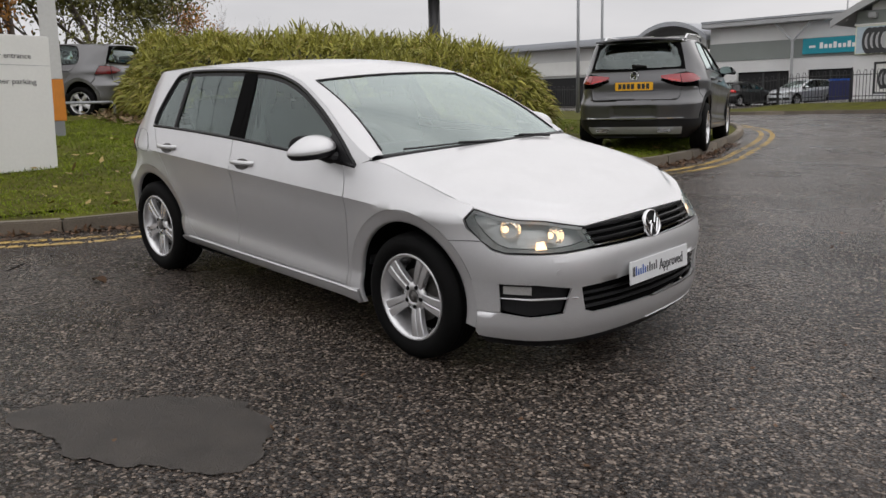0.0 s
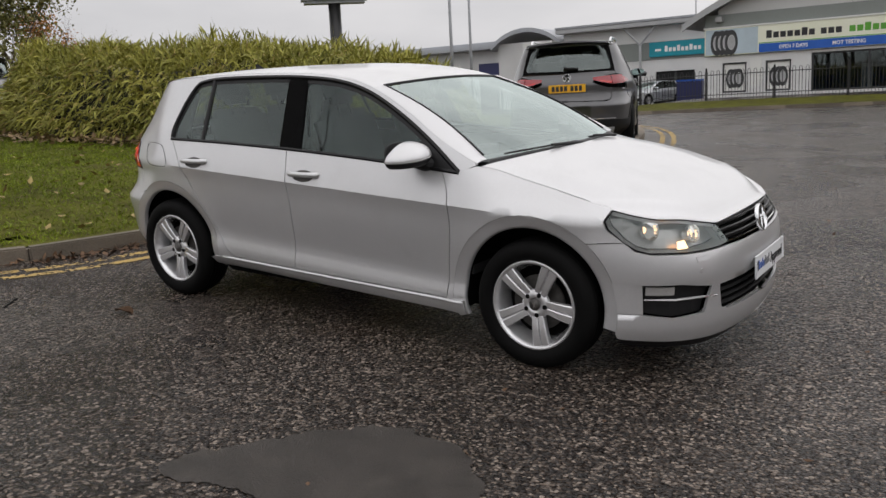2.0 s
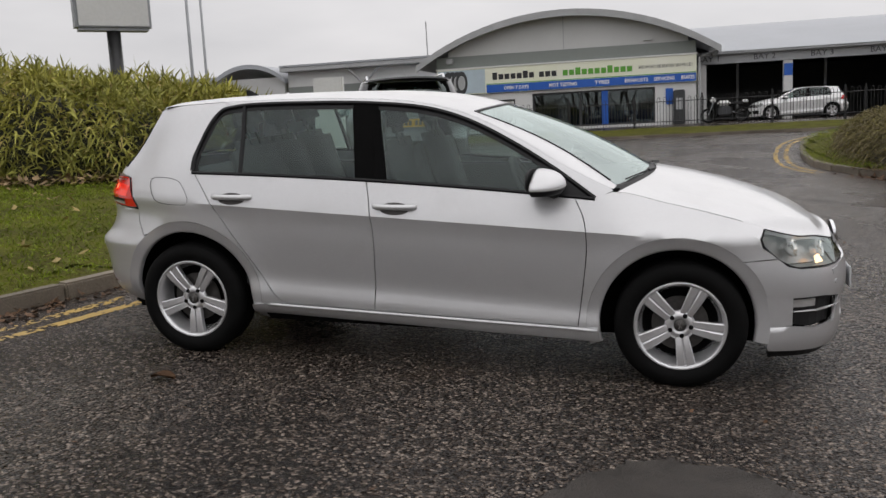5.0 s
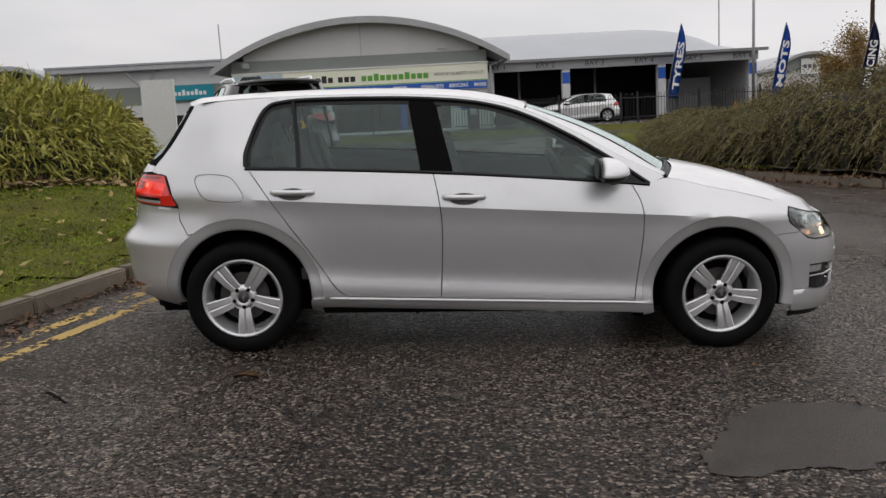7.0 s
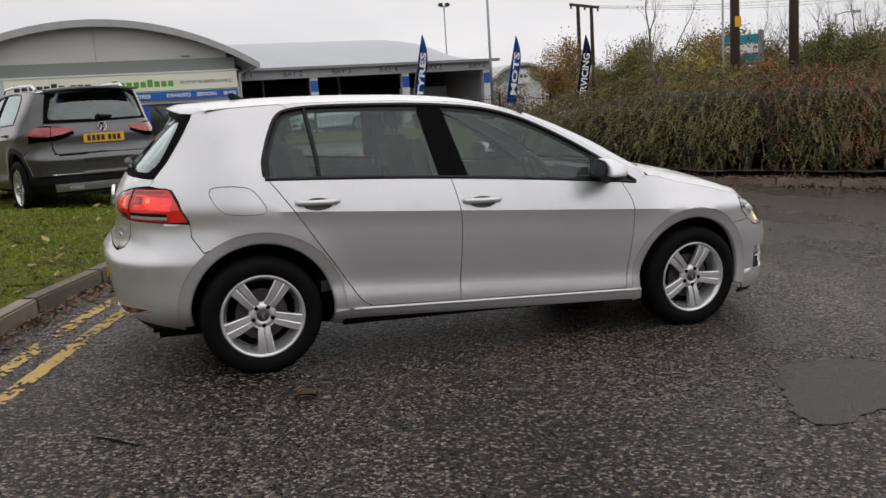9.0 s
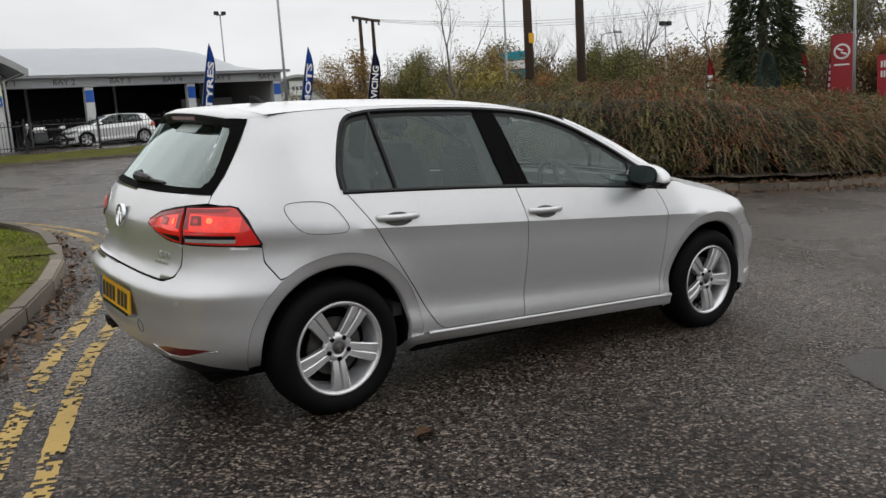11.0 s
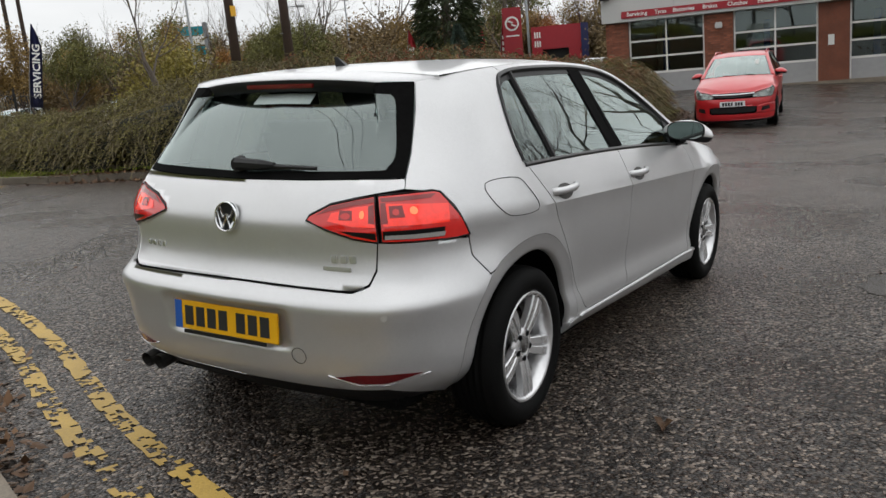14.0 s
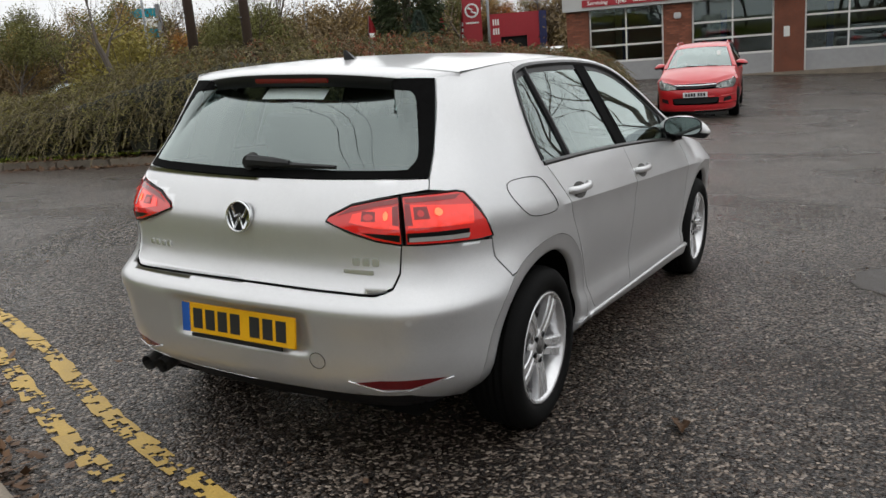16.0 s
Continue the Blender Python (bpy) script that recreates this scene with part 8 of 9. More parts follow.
M["brown_thicket"] = leafy("brown_thicket_leaf", (0.23, 0.16, 0.078), (0.12, 0.088, 0.045))


def unit(v):
    return v / np.maximum(1e-9, np.linalg.norm(v, axis=1, keepdims=True))


def blades(points, along, across, length, width, bend=0.0):
    """Leaf blades: a pointed quad for each point, along a direction; a mesh's vertices and faces."""
    n = len(points)
    along, across = unit(along), unit(across)
    L = np.asarray(length).reshape(-1, 1) * np.ones((n, 1))
    W = np.asarray(width).reshape(-1, 1) * np.ones((n, 1))
    mid = points + along * L * 0.45
    tip = points + along * L + np.array([0, 0, -1.0]) * L * bend
    v = np.stack([points, mid + across * W / 2, tip, mid - across * W / 2], 1).reshape(-1, 3)
    f = np.arange(4 * n).reshape(-1, 4)
    return v, f


def leaf_part(name, v, f, material, parent, label=""):
    me = bpy.data.meshes.new(name)
    me.from_pydata(v.tolist(), [], f.tolist())
    me.materials.append(material)
    ob = new(name, me)
    ob.parent = parent
    if label:
        ob["label"] = label
    ob["kind"] = "stuff"
    return ob


def rand_dir(n, zmin=-1.0, zmax=1.0):
    z, a = rng.uniform(zmin, zmax, n), rng.uniform(0, 2 * math.pi, n)
    r = np.sqrt(1 - z * z)
    return np.stack([r * np.cos(a), r * np.sin(a), z], 1)


class Mound:
    """A hedge: an outline on the ground, a height over it, and a rounded edge."""

    def __init__(self, outline, tall, edge=0.8, power=0.5, lumps=0.18):
        self.poly = curve_through(outline, 0.2, True)[:-1]
        self.pa = np.array(self.poly)
        self.tall, self.edge, self.power, self.lumps = tall, edge, power, lumps

    def depth(self, x, y):
        return float(np.sqrt(((self.pa - (x, y)) ** 2).sum(1)).min())

    def top(self, x, y):
        d = min(1.0, self.depth(x, y) / self.edge)
        k = (1 - (1 - d) ** 2) ** self.power
        return height(x, y) + 0.12 + self.tall(x, y) * k * (1 + self.lumps * noise.noise((x * 1.1, y * 1.1, 3)) + 0.5 * self.lumps * noise.noise((x * 3, y * 3, 9)))

    def scatter(self, n, keep=None):
        lo, hi = self.pa.min(0), self.pa.max(0)
        pts, nor = [], []
        while len(pts) < n:
            x, y = rng.uniform(lo[0], hi[0]), rng.uniform(lo[1], hi[1])
            edge_pick = rng.random() < 0.62
            if edge_pick:
                k = int(rng.integers(0, len(self.pa)))
                a, b = self.pa[k], self.pa[(k + 1) % len(self.pa)]
                t = rng.random()
                c = a + (b - a) * t
                inn = np.array([-(b - a)[1], (b - a)[0]])
                inn = inn / max(1e-6, np.linalg.norm(inn))
                d = rng.random() ** 1.6 * self.edge
                x, y = c + inn * d
                if not inside(x, y, self.poly):
                    x, y = c - inn * d
            if keep is not None and not keep(x, y):
                continue
            if not inside(x, y, self.poly):
                continue
            z = self.top(x, y)
            e = 0.12
            gx, gy = (self.top(x + e, y) - self.top(x - e, y)) / (2 * e), (self.top(x, y + e) - self.top(x, y - e)) / (2 * e)
            g = height(x, y) + 0.12
            if self.depth(x, y) < self.edge * 0.85 and rng.random() < 0.62:
                z = g + (z - g) * rng.random() ** 0.55
            pts.append((x, y, z))
            nn = np.array([-gx, -gy, 1.0])
            nor.append(nn / np.linalg.norm(nn))
        return np.array(pts), np.array(nor)

    # a dark sheet below the leaves; the shade inside is in its colour
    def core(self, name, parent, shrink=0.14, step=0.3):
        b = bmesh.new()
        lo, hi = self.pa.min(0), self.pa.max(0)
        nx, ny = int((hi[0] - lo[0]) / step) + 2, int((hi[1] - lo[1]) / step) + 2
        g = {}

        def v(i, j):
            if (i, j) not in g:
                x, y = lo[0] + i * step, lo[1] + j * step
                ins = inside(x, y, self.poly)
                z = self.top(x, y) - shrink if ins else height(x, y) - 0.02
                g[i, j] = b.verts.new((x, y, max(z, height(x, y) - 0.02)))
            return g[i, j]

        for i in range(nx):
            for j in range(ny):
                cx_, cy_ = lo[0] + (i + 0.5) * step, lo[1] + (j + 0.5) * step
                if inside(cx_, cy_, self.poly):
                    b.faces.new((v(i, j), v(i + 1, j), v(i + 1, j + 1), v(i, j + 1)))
        return part(name, b, M["hedge_core"], parent, "dark sheet that stands for the shaded inside of the hedge", smooth=True)


# bamboo hedge on the verge
bam = thing("bamboo_hedge", "dense bamboo hedge with long green and yellowed leaves on the verge", "hedge")
mb = Mound([(-13.2, 4.6), (-11.4, 3.7), (-9.0, 3.7), (-7.2, 4.05), (-5.7, 4.75), (-4.55, 5.9), (-4.25, 7.0), (-4.9, 8.2), (-7.0, 9.0), (-10.5, 9.2), (-13.2, 8.0)], lambda x, y: 1.27 + 0.20 * ss(5.0, 7.5, -x), 0.95, 0.5, 0.22)
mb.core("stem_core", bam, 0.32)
p, nn = mb.scatter(30000)
out = unit(nn * np.array([1, 1, 0.6]) + rand_dir(len(p)) * 0.75)
al = unit(out + np.array([0, 0, -0.25]) + rand_dir(len(p)) * 0.45)
ac = np.cross(al, rand_dir(len(p)))
v, f = blades(p - nn * 0.10 * rng.random((len(p), 1)), al, ac, rng.uniform(0.15, 0.34, len(p)), rng.uniform(0.020, 0.040, len(p)), 0.35)
leaf_part("leaves", v, f, M["bamboo"], bam, "long narrow green leaves")
k = rng.random(len(p)) < 0.13
v, f = blades(p[k], unit(out[k] + rand_dir(int(k.sum())) * 0.5), ac[k], rng.uniform(0.12, 0.24, int(k.sum())), 0.026, 0.35)
leaf_part("yellowed_leaves", v, f, M["bamboo_dry"], bam, "yellowed dry leaves")
# upright shoots that break the top line
tp_, tn = mb.scatter(5200, lambda x, y: mb.depth(x, y) > 0.35)
al = unit(np.array([0, 0, 1.0]) + rand_dir(len(tp_)) * 0.55)
v, f = blades(tp_, al, np.cross(al, rand_dir(len(tp_))), rng.uniform(0.18, 0.48, len(tp_)), 0.030, 0.25)
leaf_part("shoot_growth", v, f, M["bamboo"], bam)


# cotoneaster hedge on the island: drooping sprays set with small leaves
def sprays(m, n, parent, material, name, label, keep=None, size=1.0):
    p, nn = m.scatter(n, keep)
    hor = nn * np.array([1, 1, 0.15]) + rand_dir(len(p)) * 0.55
    start = unit(hor + np.array([0, 0, 0.45]))
    L = rng.uniform(0.34, 0.74, (len(p), 1)) * size
    steps = 9
    vs, fs, base = [], [], 0
    for s_ in range(steps):
        t = (s_ + 0.5) / steps
        c = p + start * L * t + np.array([0, 0, -1.0]) * L * 0.75 * t * t
        tang = unit(start + np.array([0, 0, -1.5]) * t)
        for sg in (-1, 1):
            side_ = np.cross(tang, rand_dir(len(p)) * 0.5 + np.array([0, 0, 1.0])) * sg
            al = unit(unit(side_) + tang * 1.3 + rand_dir(len(p)) * 0.3)
            v, f = blades(c, al, np.cross(al, rand_dir(len(p))), rng.uniform(0.026, 0.046, len(p)) * size, 0.014 * size)
            vs.append(v), fs.append(f + base)
            base += len(v)
    # the arching twig itself
    tv, tf, tb_ = [], [], 0
    lift = lambda t: p + start * L * t + np.array([0, 0, -1.0]) * L * 0.75 * t * t
    turn_ = rand_dir(len(p))
    for s_ in range(5):
        c0, c1 = lift(s_ / 5), lift((s_ + 1.15) / 5)
        v, f = blades(c0, c1 - c0, np.cross(c1 - c0, turn_), np.linalg.norm(c1 - c0, axis=1), 0.012 * size)
        tv.append(v), tf.append(f + tb_)
        tb_ += len(v)
    leaf_part(name + "_twigwork", np.concatenate(tv), np.concatenate(tf), M["coton_stem"], parent)
    leaf_part(name, np.concatenate(vs), np.concatenate(fs), material, parent, label)


cot = thing("cotoneaster_hedge", "broad dark green cotoneaster hedge with reddish sprays on the island", "hedge")
mc = Mound([(5.1, 14.6), (4.9, 12.6), (5.25, 10.75), (5.95, 9.1), (6.95, 7.35), (8.05, 5.92), (9.45, 4.78), (11.1, 4.22), (14.0, 3.92), (16.1, 4.15), (17.5, 5.3), (18.0, 7.4), (16.5, 9.6), (13.0, 11.8), (9.6, 15.0), (7.0, 17.0), (5.6, 16.6)], lambda x, y: (1.66 - 0.32 * ss(8.5, 12.5, x) - 0.30 * ss(14.5, 17.5, x)) * (1 - 0.52 * ss(7.8, 13.0, y - 0.25 * (x - 6))), 0.9, 0.42, 0.10)
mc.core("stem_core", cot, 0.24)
front_side = lambda x, y: y - 0.35 * x < 8.2 or x < 8.5
sprays(mc, 12500, cot, M["coton"], "leaves", "small dark green leaves", front_side)
sprays(mc, 3600, cot, M["coton_red"], "red_sprays", "reddish berried sprays", lambda x, y: x > 8.0 and front_side(x, y) and noise.noise((x * 0.9, y * 0.9, 4)) > -0.08 - 0.02 * (x - 8))
sprays(mc, 2300, cot, M["coton_light"], "light_sprays", "lighter green shoots", lambda x, y: front_side(x, y) and noise.noise((x * 0.8, y * 0.8, 7)) > (0.25 if x > 8 else 0.0))

# grass on the verges
gp, ga = [], []


def turf(bed_poly, lift, n, area, parent_label, name, skip):
    pts = []
    while len(pts) < n:
        x, y = rng.uniform(area[0], area[1]), rng.uniform(area[2], area[3])
        if inside(x, y, bed_poly) and not skip(x, y):
            pts.append((x, y, height(x, y) + lift(x, y) - 0.012))
    p = np.array(pts)
    al = unit(np.array([0, 0, 1.0]) + rand_dir(len(p)) * 0.8)
    v, f = blades(p, al, np.cross(al, rand_dir(len(p))), rng.uniform(0.035, 0.09, len(p)), 0.009, 0.3)
    me = bpy.data.meshes.new(name)
    me.from_pydata(v.tolist(), [], f.tolist())
    me.materials.append(M["blade"])
    return tagged(new(name, me), parent_label, "grass", kind="stuff")


INNER = [p for p in curve_through(VERGE, 0.25)]
verge_in = [(x - 0.16, y + 0.02) for x, y in INNER if y < 12.0 and y > -9] + [(-14, 12), (-14, -9)]
turf(verge_in, verge_top, 105000, (-12.5, -1.6, -4.0, 11.0), "short mown damp grass on the verge", "verge_grass", lambda x, y: inside(x, y, mb.poly))
isl_in = [p for p in ISLAND]
turf(isl_in, island_top, 9000, (3.9, 8.0, 9.0, 24.0), "short grass at the island's tip", "island_grass", lambda x, y: inside(x, y, mc.poly))


# fallen leaves: along the kerb, on the verge and under the hedge
def litter(name, pts, material, size, label):
    p = np.array(pts)
    al = unit(rand_dir(len(p)) * np.array([1, 1, 0.35]))
    ac = np.cross(al, np.array([0, 0, 1.0]) + rand_dir(len(p)) * 0.5)
    v, f = blades(p, al, ac, rng.uniform(size * 0.6, size * 1.3, len(p)), rng.uniform(size * 0.4, size * 0.8, len(p)), -0.12)
    me = bpy.data.meshes.new(name)
    me.from_pydata(v.tolist(), [], f.tolist())
    me.materials.append(material)
    return tagged(new(name, me), label, "leaves", kind="stuff")


kp = []
line = curve_through(VERGE, 0.02)
line = [p_ for p_ in line if -6 < p_[1] < 10]
for (x0, y0), (x1, y1) in zip(line, line[1:]):
    q = math.hypot(x1 - x0, y1 - y0) or 1
    nx, ny = (y1 - y0) / q, -(x1 - x0) / q
    for _ in range(3 if noise.noise((x0 * 1.5, y0 * 1.5, 0)) > -0.1 else 1):
        d = 0.01 + abs(rng.normal(0, 0.10))
        x, y = x0 + nx * d, y0 + ny * d
        kp.append((x, y, height(x, y) + 0.006 + rng.random() * 0.03 * math.exp(-d / 0.06)))
litter("kerb_leaves", kp, M["dead_leaf"], 0.055, "brown fallen leaves gathered along the kerb")
vp = []
while len(vp) < 420:
    x, y = rng.uniform(-8.5, -2.2), rng.uniform(-4, 9)
    if inside(x, y, verge_in):
        vp.append((x, y, height(x, y) + verge_top(x, y) + 0.035))
litter("verge_leaves", vp, M["pale_leaf"], 0.10, "pale fallen leaves lying on the grass")
hp = []
for k_ in range(4200):
    i = int(rng.integers(0, len(mb.pa)))
    c = mb.pa[i] + rng.normal(0, 0.26, 2)
    if c[1] < 7.5:
        hp.append((c[0], c[1], height(*c) + verge_top(*c) + 0.05 + 0.06 * rng.random()))
litter("hedge_leaves", hp, M["dry_litter"], 0.11, "dry bamboo leaves under the hedge")
ip = []
ln = [p_ for p_ in curve_through(ISLAND[::-1], 0.05) if p_[0] < 20 and p_[1] < 11]
for x0, y0 in ln:
    for _ in range(18):
        x, y = x0 + rng.normal(0, 0.20), y0 + rng.normal(0.10, 0.22)
        ip.append((x, y, height(x, y) + (0.125 if inside(x, y, isl_in) else 0.008)))
litter("island_leaves", ip, M["dead_leaf"], 0.07, "brown fallen leaves along the island kerb")
rp_ = []
while len(rp_) < 260:
    x, y = rng.uniform(-4.5, 8), rng.uniform(-5.0, 8)
    if not inside(x, y, verge_in):
        rp_.append((x, y, height(x, y) + 0.006))
litter("road_leaves", rp_, M["dead_leaf"], 0.035, "small scraps of fallen leaf on the asphalt")


# ---- trees ----
def grow(b, start, direct, length, radius, depth, tips, spread=0.55, gravity=0.06, kids=3):
    """A limb and its branches, as tapered tubes; tips collects the ends."""
    pts, rad = [start], [radius]
    d = direct.normalized()
    p = start.copy()
    n = 4
    for i in range(n):
        d = (d + Vector((rng.normal(0, 0.10), rng.normal(0, 0.10), rng.normal(0.02, 0.06) + (gravity if depth < 3 else 0)))).normalized()
        p = p + d * (length / n)
        pts.append(p.copy())
        rad.append(radius * (1 - 0.55 * (i + 1) / n))
    tube(pts, rad, 6 if radius > 0.08 else 4 if radius > 0.02 else 3, b, cap=False)
    if depth == 0:
        tips.append((p.copy(), d.copy()))
        return
    for k in range(kids):
        t = 0.45 + 0.55 * (k + 1) / kids
        at_ = pts[min(n, int(t * n))]
        side_ = Vector(rand_dir(1)[0])
        nd = (d + side_ * spread * (1.1 if k < kids - 1 else 0.45)).normalized()
        grow(b, at_, nd, length * rng.uniform(0.58, 0.78), radius * (0.42 if k < kids - 1 else 0.5), depth - 1, tips, spread, gravity, kids)
    if depth <= 2:
        tips.append((p.copy(), d.copy()))


def leaf_cloud(tips, per, spread, size, n_max=9000):
    p = np.array([[*t] for t, _ in tips])
    if not len(p):
        return None
    idx = rng.integers(0, len(p), min(n_max, per * len(p)))
    c = p[idx] + rng.normal(0, spread, (len(idx), 3))
    al = rand_dir(len(c))
    return blades(c, al, np.cross(al, rand_dir(len(c))), rng.uniform(size * 0.7, size * 1.4, len(c)), rng.uniform(size * 0.4, size * 0.8, len(c)))


def tree_kind(name, label, tall, leaf, per, size, depth=4, kids=3, spread=0.55, leaf_spread=0.35, bark="bark", stem=0.30, n_max=9000, girth=0.017):
    t = thing(name, label, "tree", pose(0, 0, -60))
    b = bmesh.new()
    tips = []
    grow(b, Vector((0, 0, -0.2)), Vector((0, 0, 1)), tall * stem, tall * girth, depth, tips, spread, 0.05, kids)
    zmax = max(p.z for p, _ in tips)
    k = tall / zmax
    for v in b.verts:
        v.co *= k
    part("trunk", b, M[bark], t, smooth=True)
    if leaf:
        r = leaf_cloud([(p * k, d) for p, d in tips], per, leaf_spread, size, n_max)
        me = bpy.data.meshes.new("crown")
        me.from_pydata(r[0].tolist(), [], r[1].tolist())
        me.materials.append(M[leaf])
        o = new("crown", me)
        o.parent = t
    return t


def conifer_kind(name, label, tall, wide, leaf, n=15000, size=0.22):
    t = thing(name, label, "tree", pose(0, 0, -60))
    part("trunk", tube([(0, 0, -0.2), (0, 0, tall * 0.96)], [tall * 0.02, 0.02], 8), M["bark"], t)
    b = bmesh.new()
    for k in range(90):
        h = 0.06 + 0.92 * k / 90
        a = k * 2.4
        L = wide * (1 - h) ** 0.8 * rng.uniform(0.75, 1.05)
        tube([(0, 0, h * tall), (L * 0.6 * math.cos(a), L * 0.6 * math.sin(a), h * tall - 0.05 * L), (L * math.cos(a), L * math.sin(a), h * tall - 0.2 * L)], [0.03, 0.018, 0.006], 3, b, cap=False)
    part("limb_growth", b, M["bark"], t)["kind"] = "stuff"
    h = rng.uniform(0.03, 0.99, n)
    a = rng.uniform(0, 2 * math.pi, n)
    lump = 1 + 0.22 * np.sin(a * 5 + h * 40) * np.sin(h * 60)
    r = wide * (1 - h) ** 0.8 * lump * np.sqrt(rng.uniform(0.25, 1.0, n))
    p = np.stack([r * np.cos(a), r * np.sin(a), h * tall - 0.2 * r], 1)
    al = unit(np.stack([np.cos(a), np.sin(a), np.full(n, -0.25)], 1) + rand_dir(n) * 0.6)
    v, f = blades(p, al, np.cross(al, rand_dir(n)), rng.uniform(size * 0.7, size * 1.5, n), size * 0.28, 0.2)
    me = bpy.data.meshes.new("crown")
    me.from_pydata(v.tolist(), [], f.tolist())
    me.materials.append(M[leaf])
    o = new("crown", me)
    o.parent = t
    return t


def bush_kind(name, label, tall, wide, leaf, n=6000, size=0.14):
    t = thing(name, label, "bush", pose(0, 0, -60))
    b = bmesh.new()
    for k in range(26):
        a, tl = k * 2.4, rng.uniform(0.6, 1.0)
        tube([(0.2 * math.cos(a), 0.2 * math.sin(a), -0.1), (0.55 * wide * tl * math.cos(a), 0.55 * wide * tl * math.sin(a), tall * 0.55 * tl), (0.85 * wide * tl * math.cos(a), 0.85 * wide * tl * math.sin(a), tall * tl * 0.95)], [0.04, 0.02, 0.006], 4, b, cap=False)
    part("branch_growth", b, M["twig"], t)["kind"] = "stuff"
    c = rand_dir(40, 0.0, 1.0) * np.array([wide * 0.8, wide * 0.8, tall * 0.75])
    i = rng.integers(0, 40, n)
    p = c[i] + rng.normal(0, 1, (n, 3)) * np.array([wide, wide, tall]) * 0.17
    p[:, 2] = np.abs(p[:, 2])
    al = rand_dir(n)
    v, f = blades(p, al, np.cross(al, rand_dir(n)), rng.uniform(size * 0.6, size * 1.4, n), size * 0.55)
    me = bpy.data.meshes.new("crown")
    me.from_pydata(v.tolist(), [], f.tolist())
    me.materials.append(M[leaf])
    o = new("crown", me)
    o.parent = t
    return t


T = {
    "bare": tree_kind("bare_tree", "bare leafless tree with fine twigs", 10.0, None, 0, 0, 5, 3, 0.50, stem=0.30),
    "bare2": tree_kind("bare_tree", "bare leafless tree with fine twigs", 9.0, None, 0, 0, 6, 3, 0.62, stem=0.26, girth=0.013),
    "birch": tree_kind("birch_tree", "slender birch with a few last yellow leaves", 8.0, "yellow_leaf", 4, 0.075, 4, 3, 0.50, 0.22, n_max=1500),
    "autumn": tree_kind("autumn_tree", "tree with thinning brown autumn leaves", 9.0, "autumn", 60, 0.20, 4, 3, 0.55, 0.50),
    "olive": tree_kind("broadleaf_tree", "broad tree with dull green leaves", 9.0, "olive", 70, 0.20, 4, 3, 0.60, 0.55, n_max=12000),
    "orange": tree_kind("orange_tree", "small tree with orange autumn leaves", 7.0, "orange_leaf", 60, 0.16, 4, 3, 0.58, 0.40),
    "yellow": tree_kind("yellowing_tree", "tree with yellow-green autumn leaves", 8.0, "yellow_leaf", 50, 0.18, 4, 3, 0.55, 0.50),
    "dark": conifer_kind("dark_conifer", "tall dark evergreen conifer tree", 9.0, 1.2, "conifer"),
    "spruce": conifer_kind("blue_spruce", "small blue-green spruce tree by the garage", 4.0, 1.15, "spruce", 5000, 0.16),
    "thicket": bush_kind("thicket", "brown leafless thicket of shrubs", 4.0, 3.2, "brown_thicket", 7000, 0.16),
    "green_bush": bush_kind("shrub", "dull green leafy garden shrub", 3.2, 2.6, "olive", 7000, 0.14),
    "yellow_bush": bush_kind("shrub", "yellowing autumn shrub by the road", 3.6, 2.6, "yellow_leaf", 6000, 0.14),
}


def plant(kind_, x, y, tall, base_tall, sink=0.0):
    k = tall / base_tall
    copy_thing(T[kind_], Matrix.Translation((x, y, height(max(-75, min(75, x)), max(-75, min(75, y))) - sink)) @ pose(0, 0, 0, 0, 0, float(rng.uniform(0, 360))) @ Matrix.Scale(k, 4))


def plant_scaled(kind_, x, y, tall, base_tall, sink=0.0):
    k = tall / base_tall
    src = T[kind_]
    c = copy_thing(src, Matrix.Identity(4))
    c.matrix_basis = Matrix.Translation((x, y, height(max(-75, min(75, x)), max(-75, min(75, y))) - sink)) @ pose(0, 0, 0, 0, 0, float(rng.uniform(0, 360))) @ Matrix.Diagonal((k, k, k, 1))
    return c


SIZES = {"bare": 10, "bare2": 9, "birch": 8, "autumn": 9, "olive": 9, "orange": 7, "yellow": 8, "dark": 9, "spruce": 4, "thicket": 4, "green_bush": 3.2, "yellow_bush": 3.6}
WOOD = [
    ("birch", 17.7, 23.2, 6.6), ("yellow_bush", 21.5, 27.0, 3.6), ("yellow_bush", 27.0, 33.5, 3.8), ("dark", 31.7, 19.2, 14.0), ("yellow_bush", 31.2, 18.4, 2.6), ("green_bush", 32.4, 19.9, 2.8), ("spruce", 27.2, 16.0, 3.4),
    ("green_bush", 24.5, 16.2, 2.2), ("green_bush", 22.0, 17.6, 2.0), ("thicket", 26.0, 21.0, 2.2), ("bare", 58.0, 27.0, 13.0), ("bare2", 42.2, 35.4, 10.5), ("bare", 44.7, 32.1, 11.0), ("bare2", 47.0, 24.5, 10.0), ("olive", 60.0, 30.0, 9.5), ("yellow", 55.0, 18.5, 9.0), ("olive", 52.0, 15.0, 9.5), ("bare", 58.0, 12.0, 11.0),
    ("bare", 39.0, 42.0, 9.0), ("bare2", 43.0, 38.5, 9.0), ("olive", 36.5, 54.0, 6.5), ("olive", 41.0, 50.0, 6.8), ("thicket", 30.0, 52.0, 4.4), ("thicket", 27.0, 60.0, 4.2), ("autumn", 46.0, 62.0, 7.0), ("autumn", 38.0, 74.0, 7.5),
]
for kind_, x, y, tall in WOOD:
    plant_scaled(kind_, x, y, tall, SIZES[kind_])
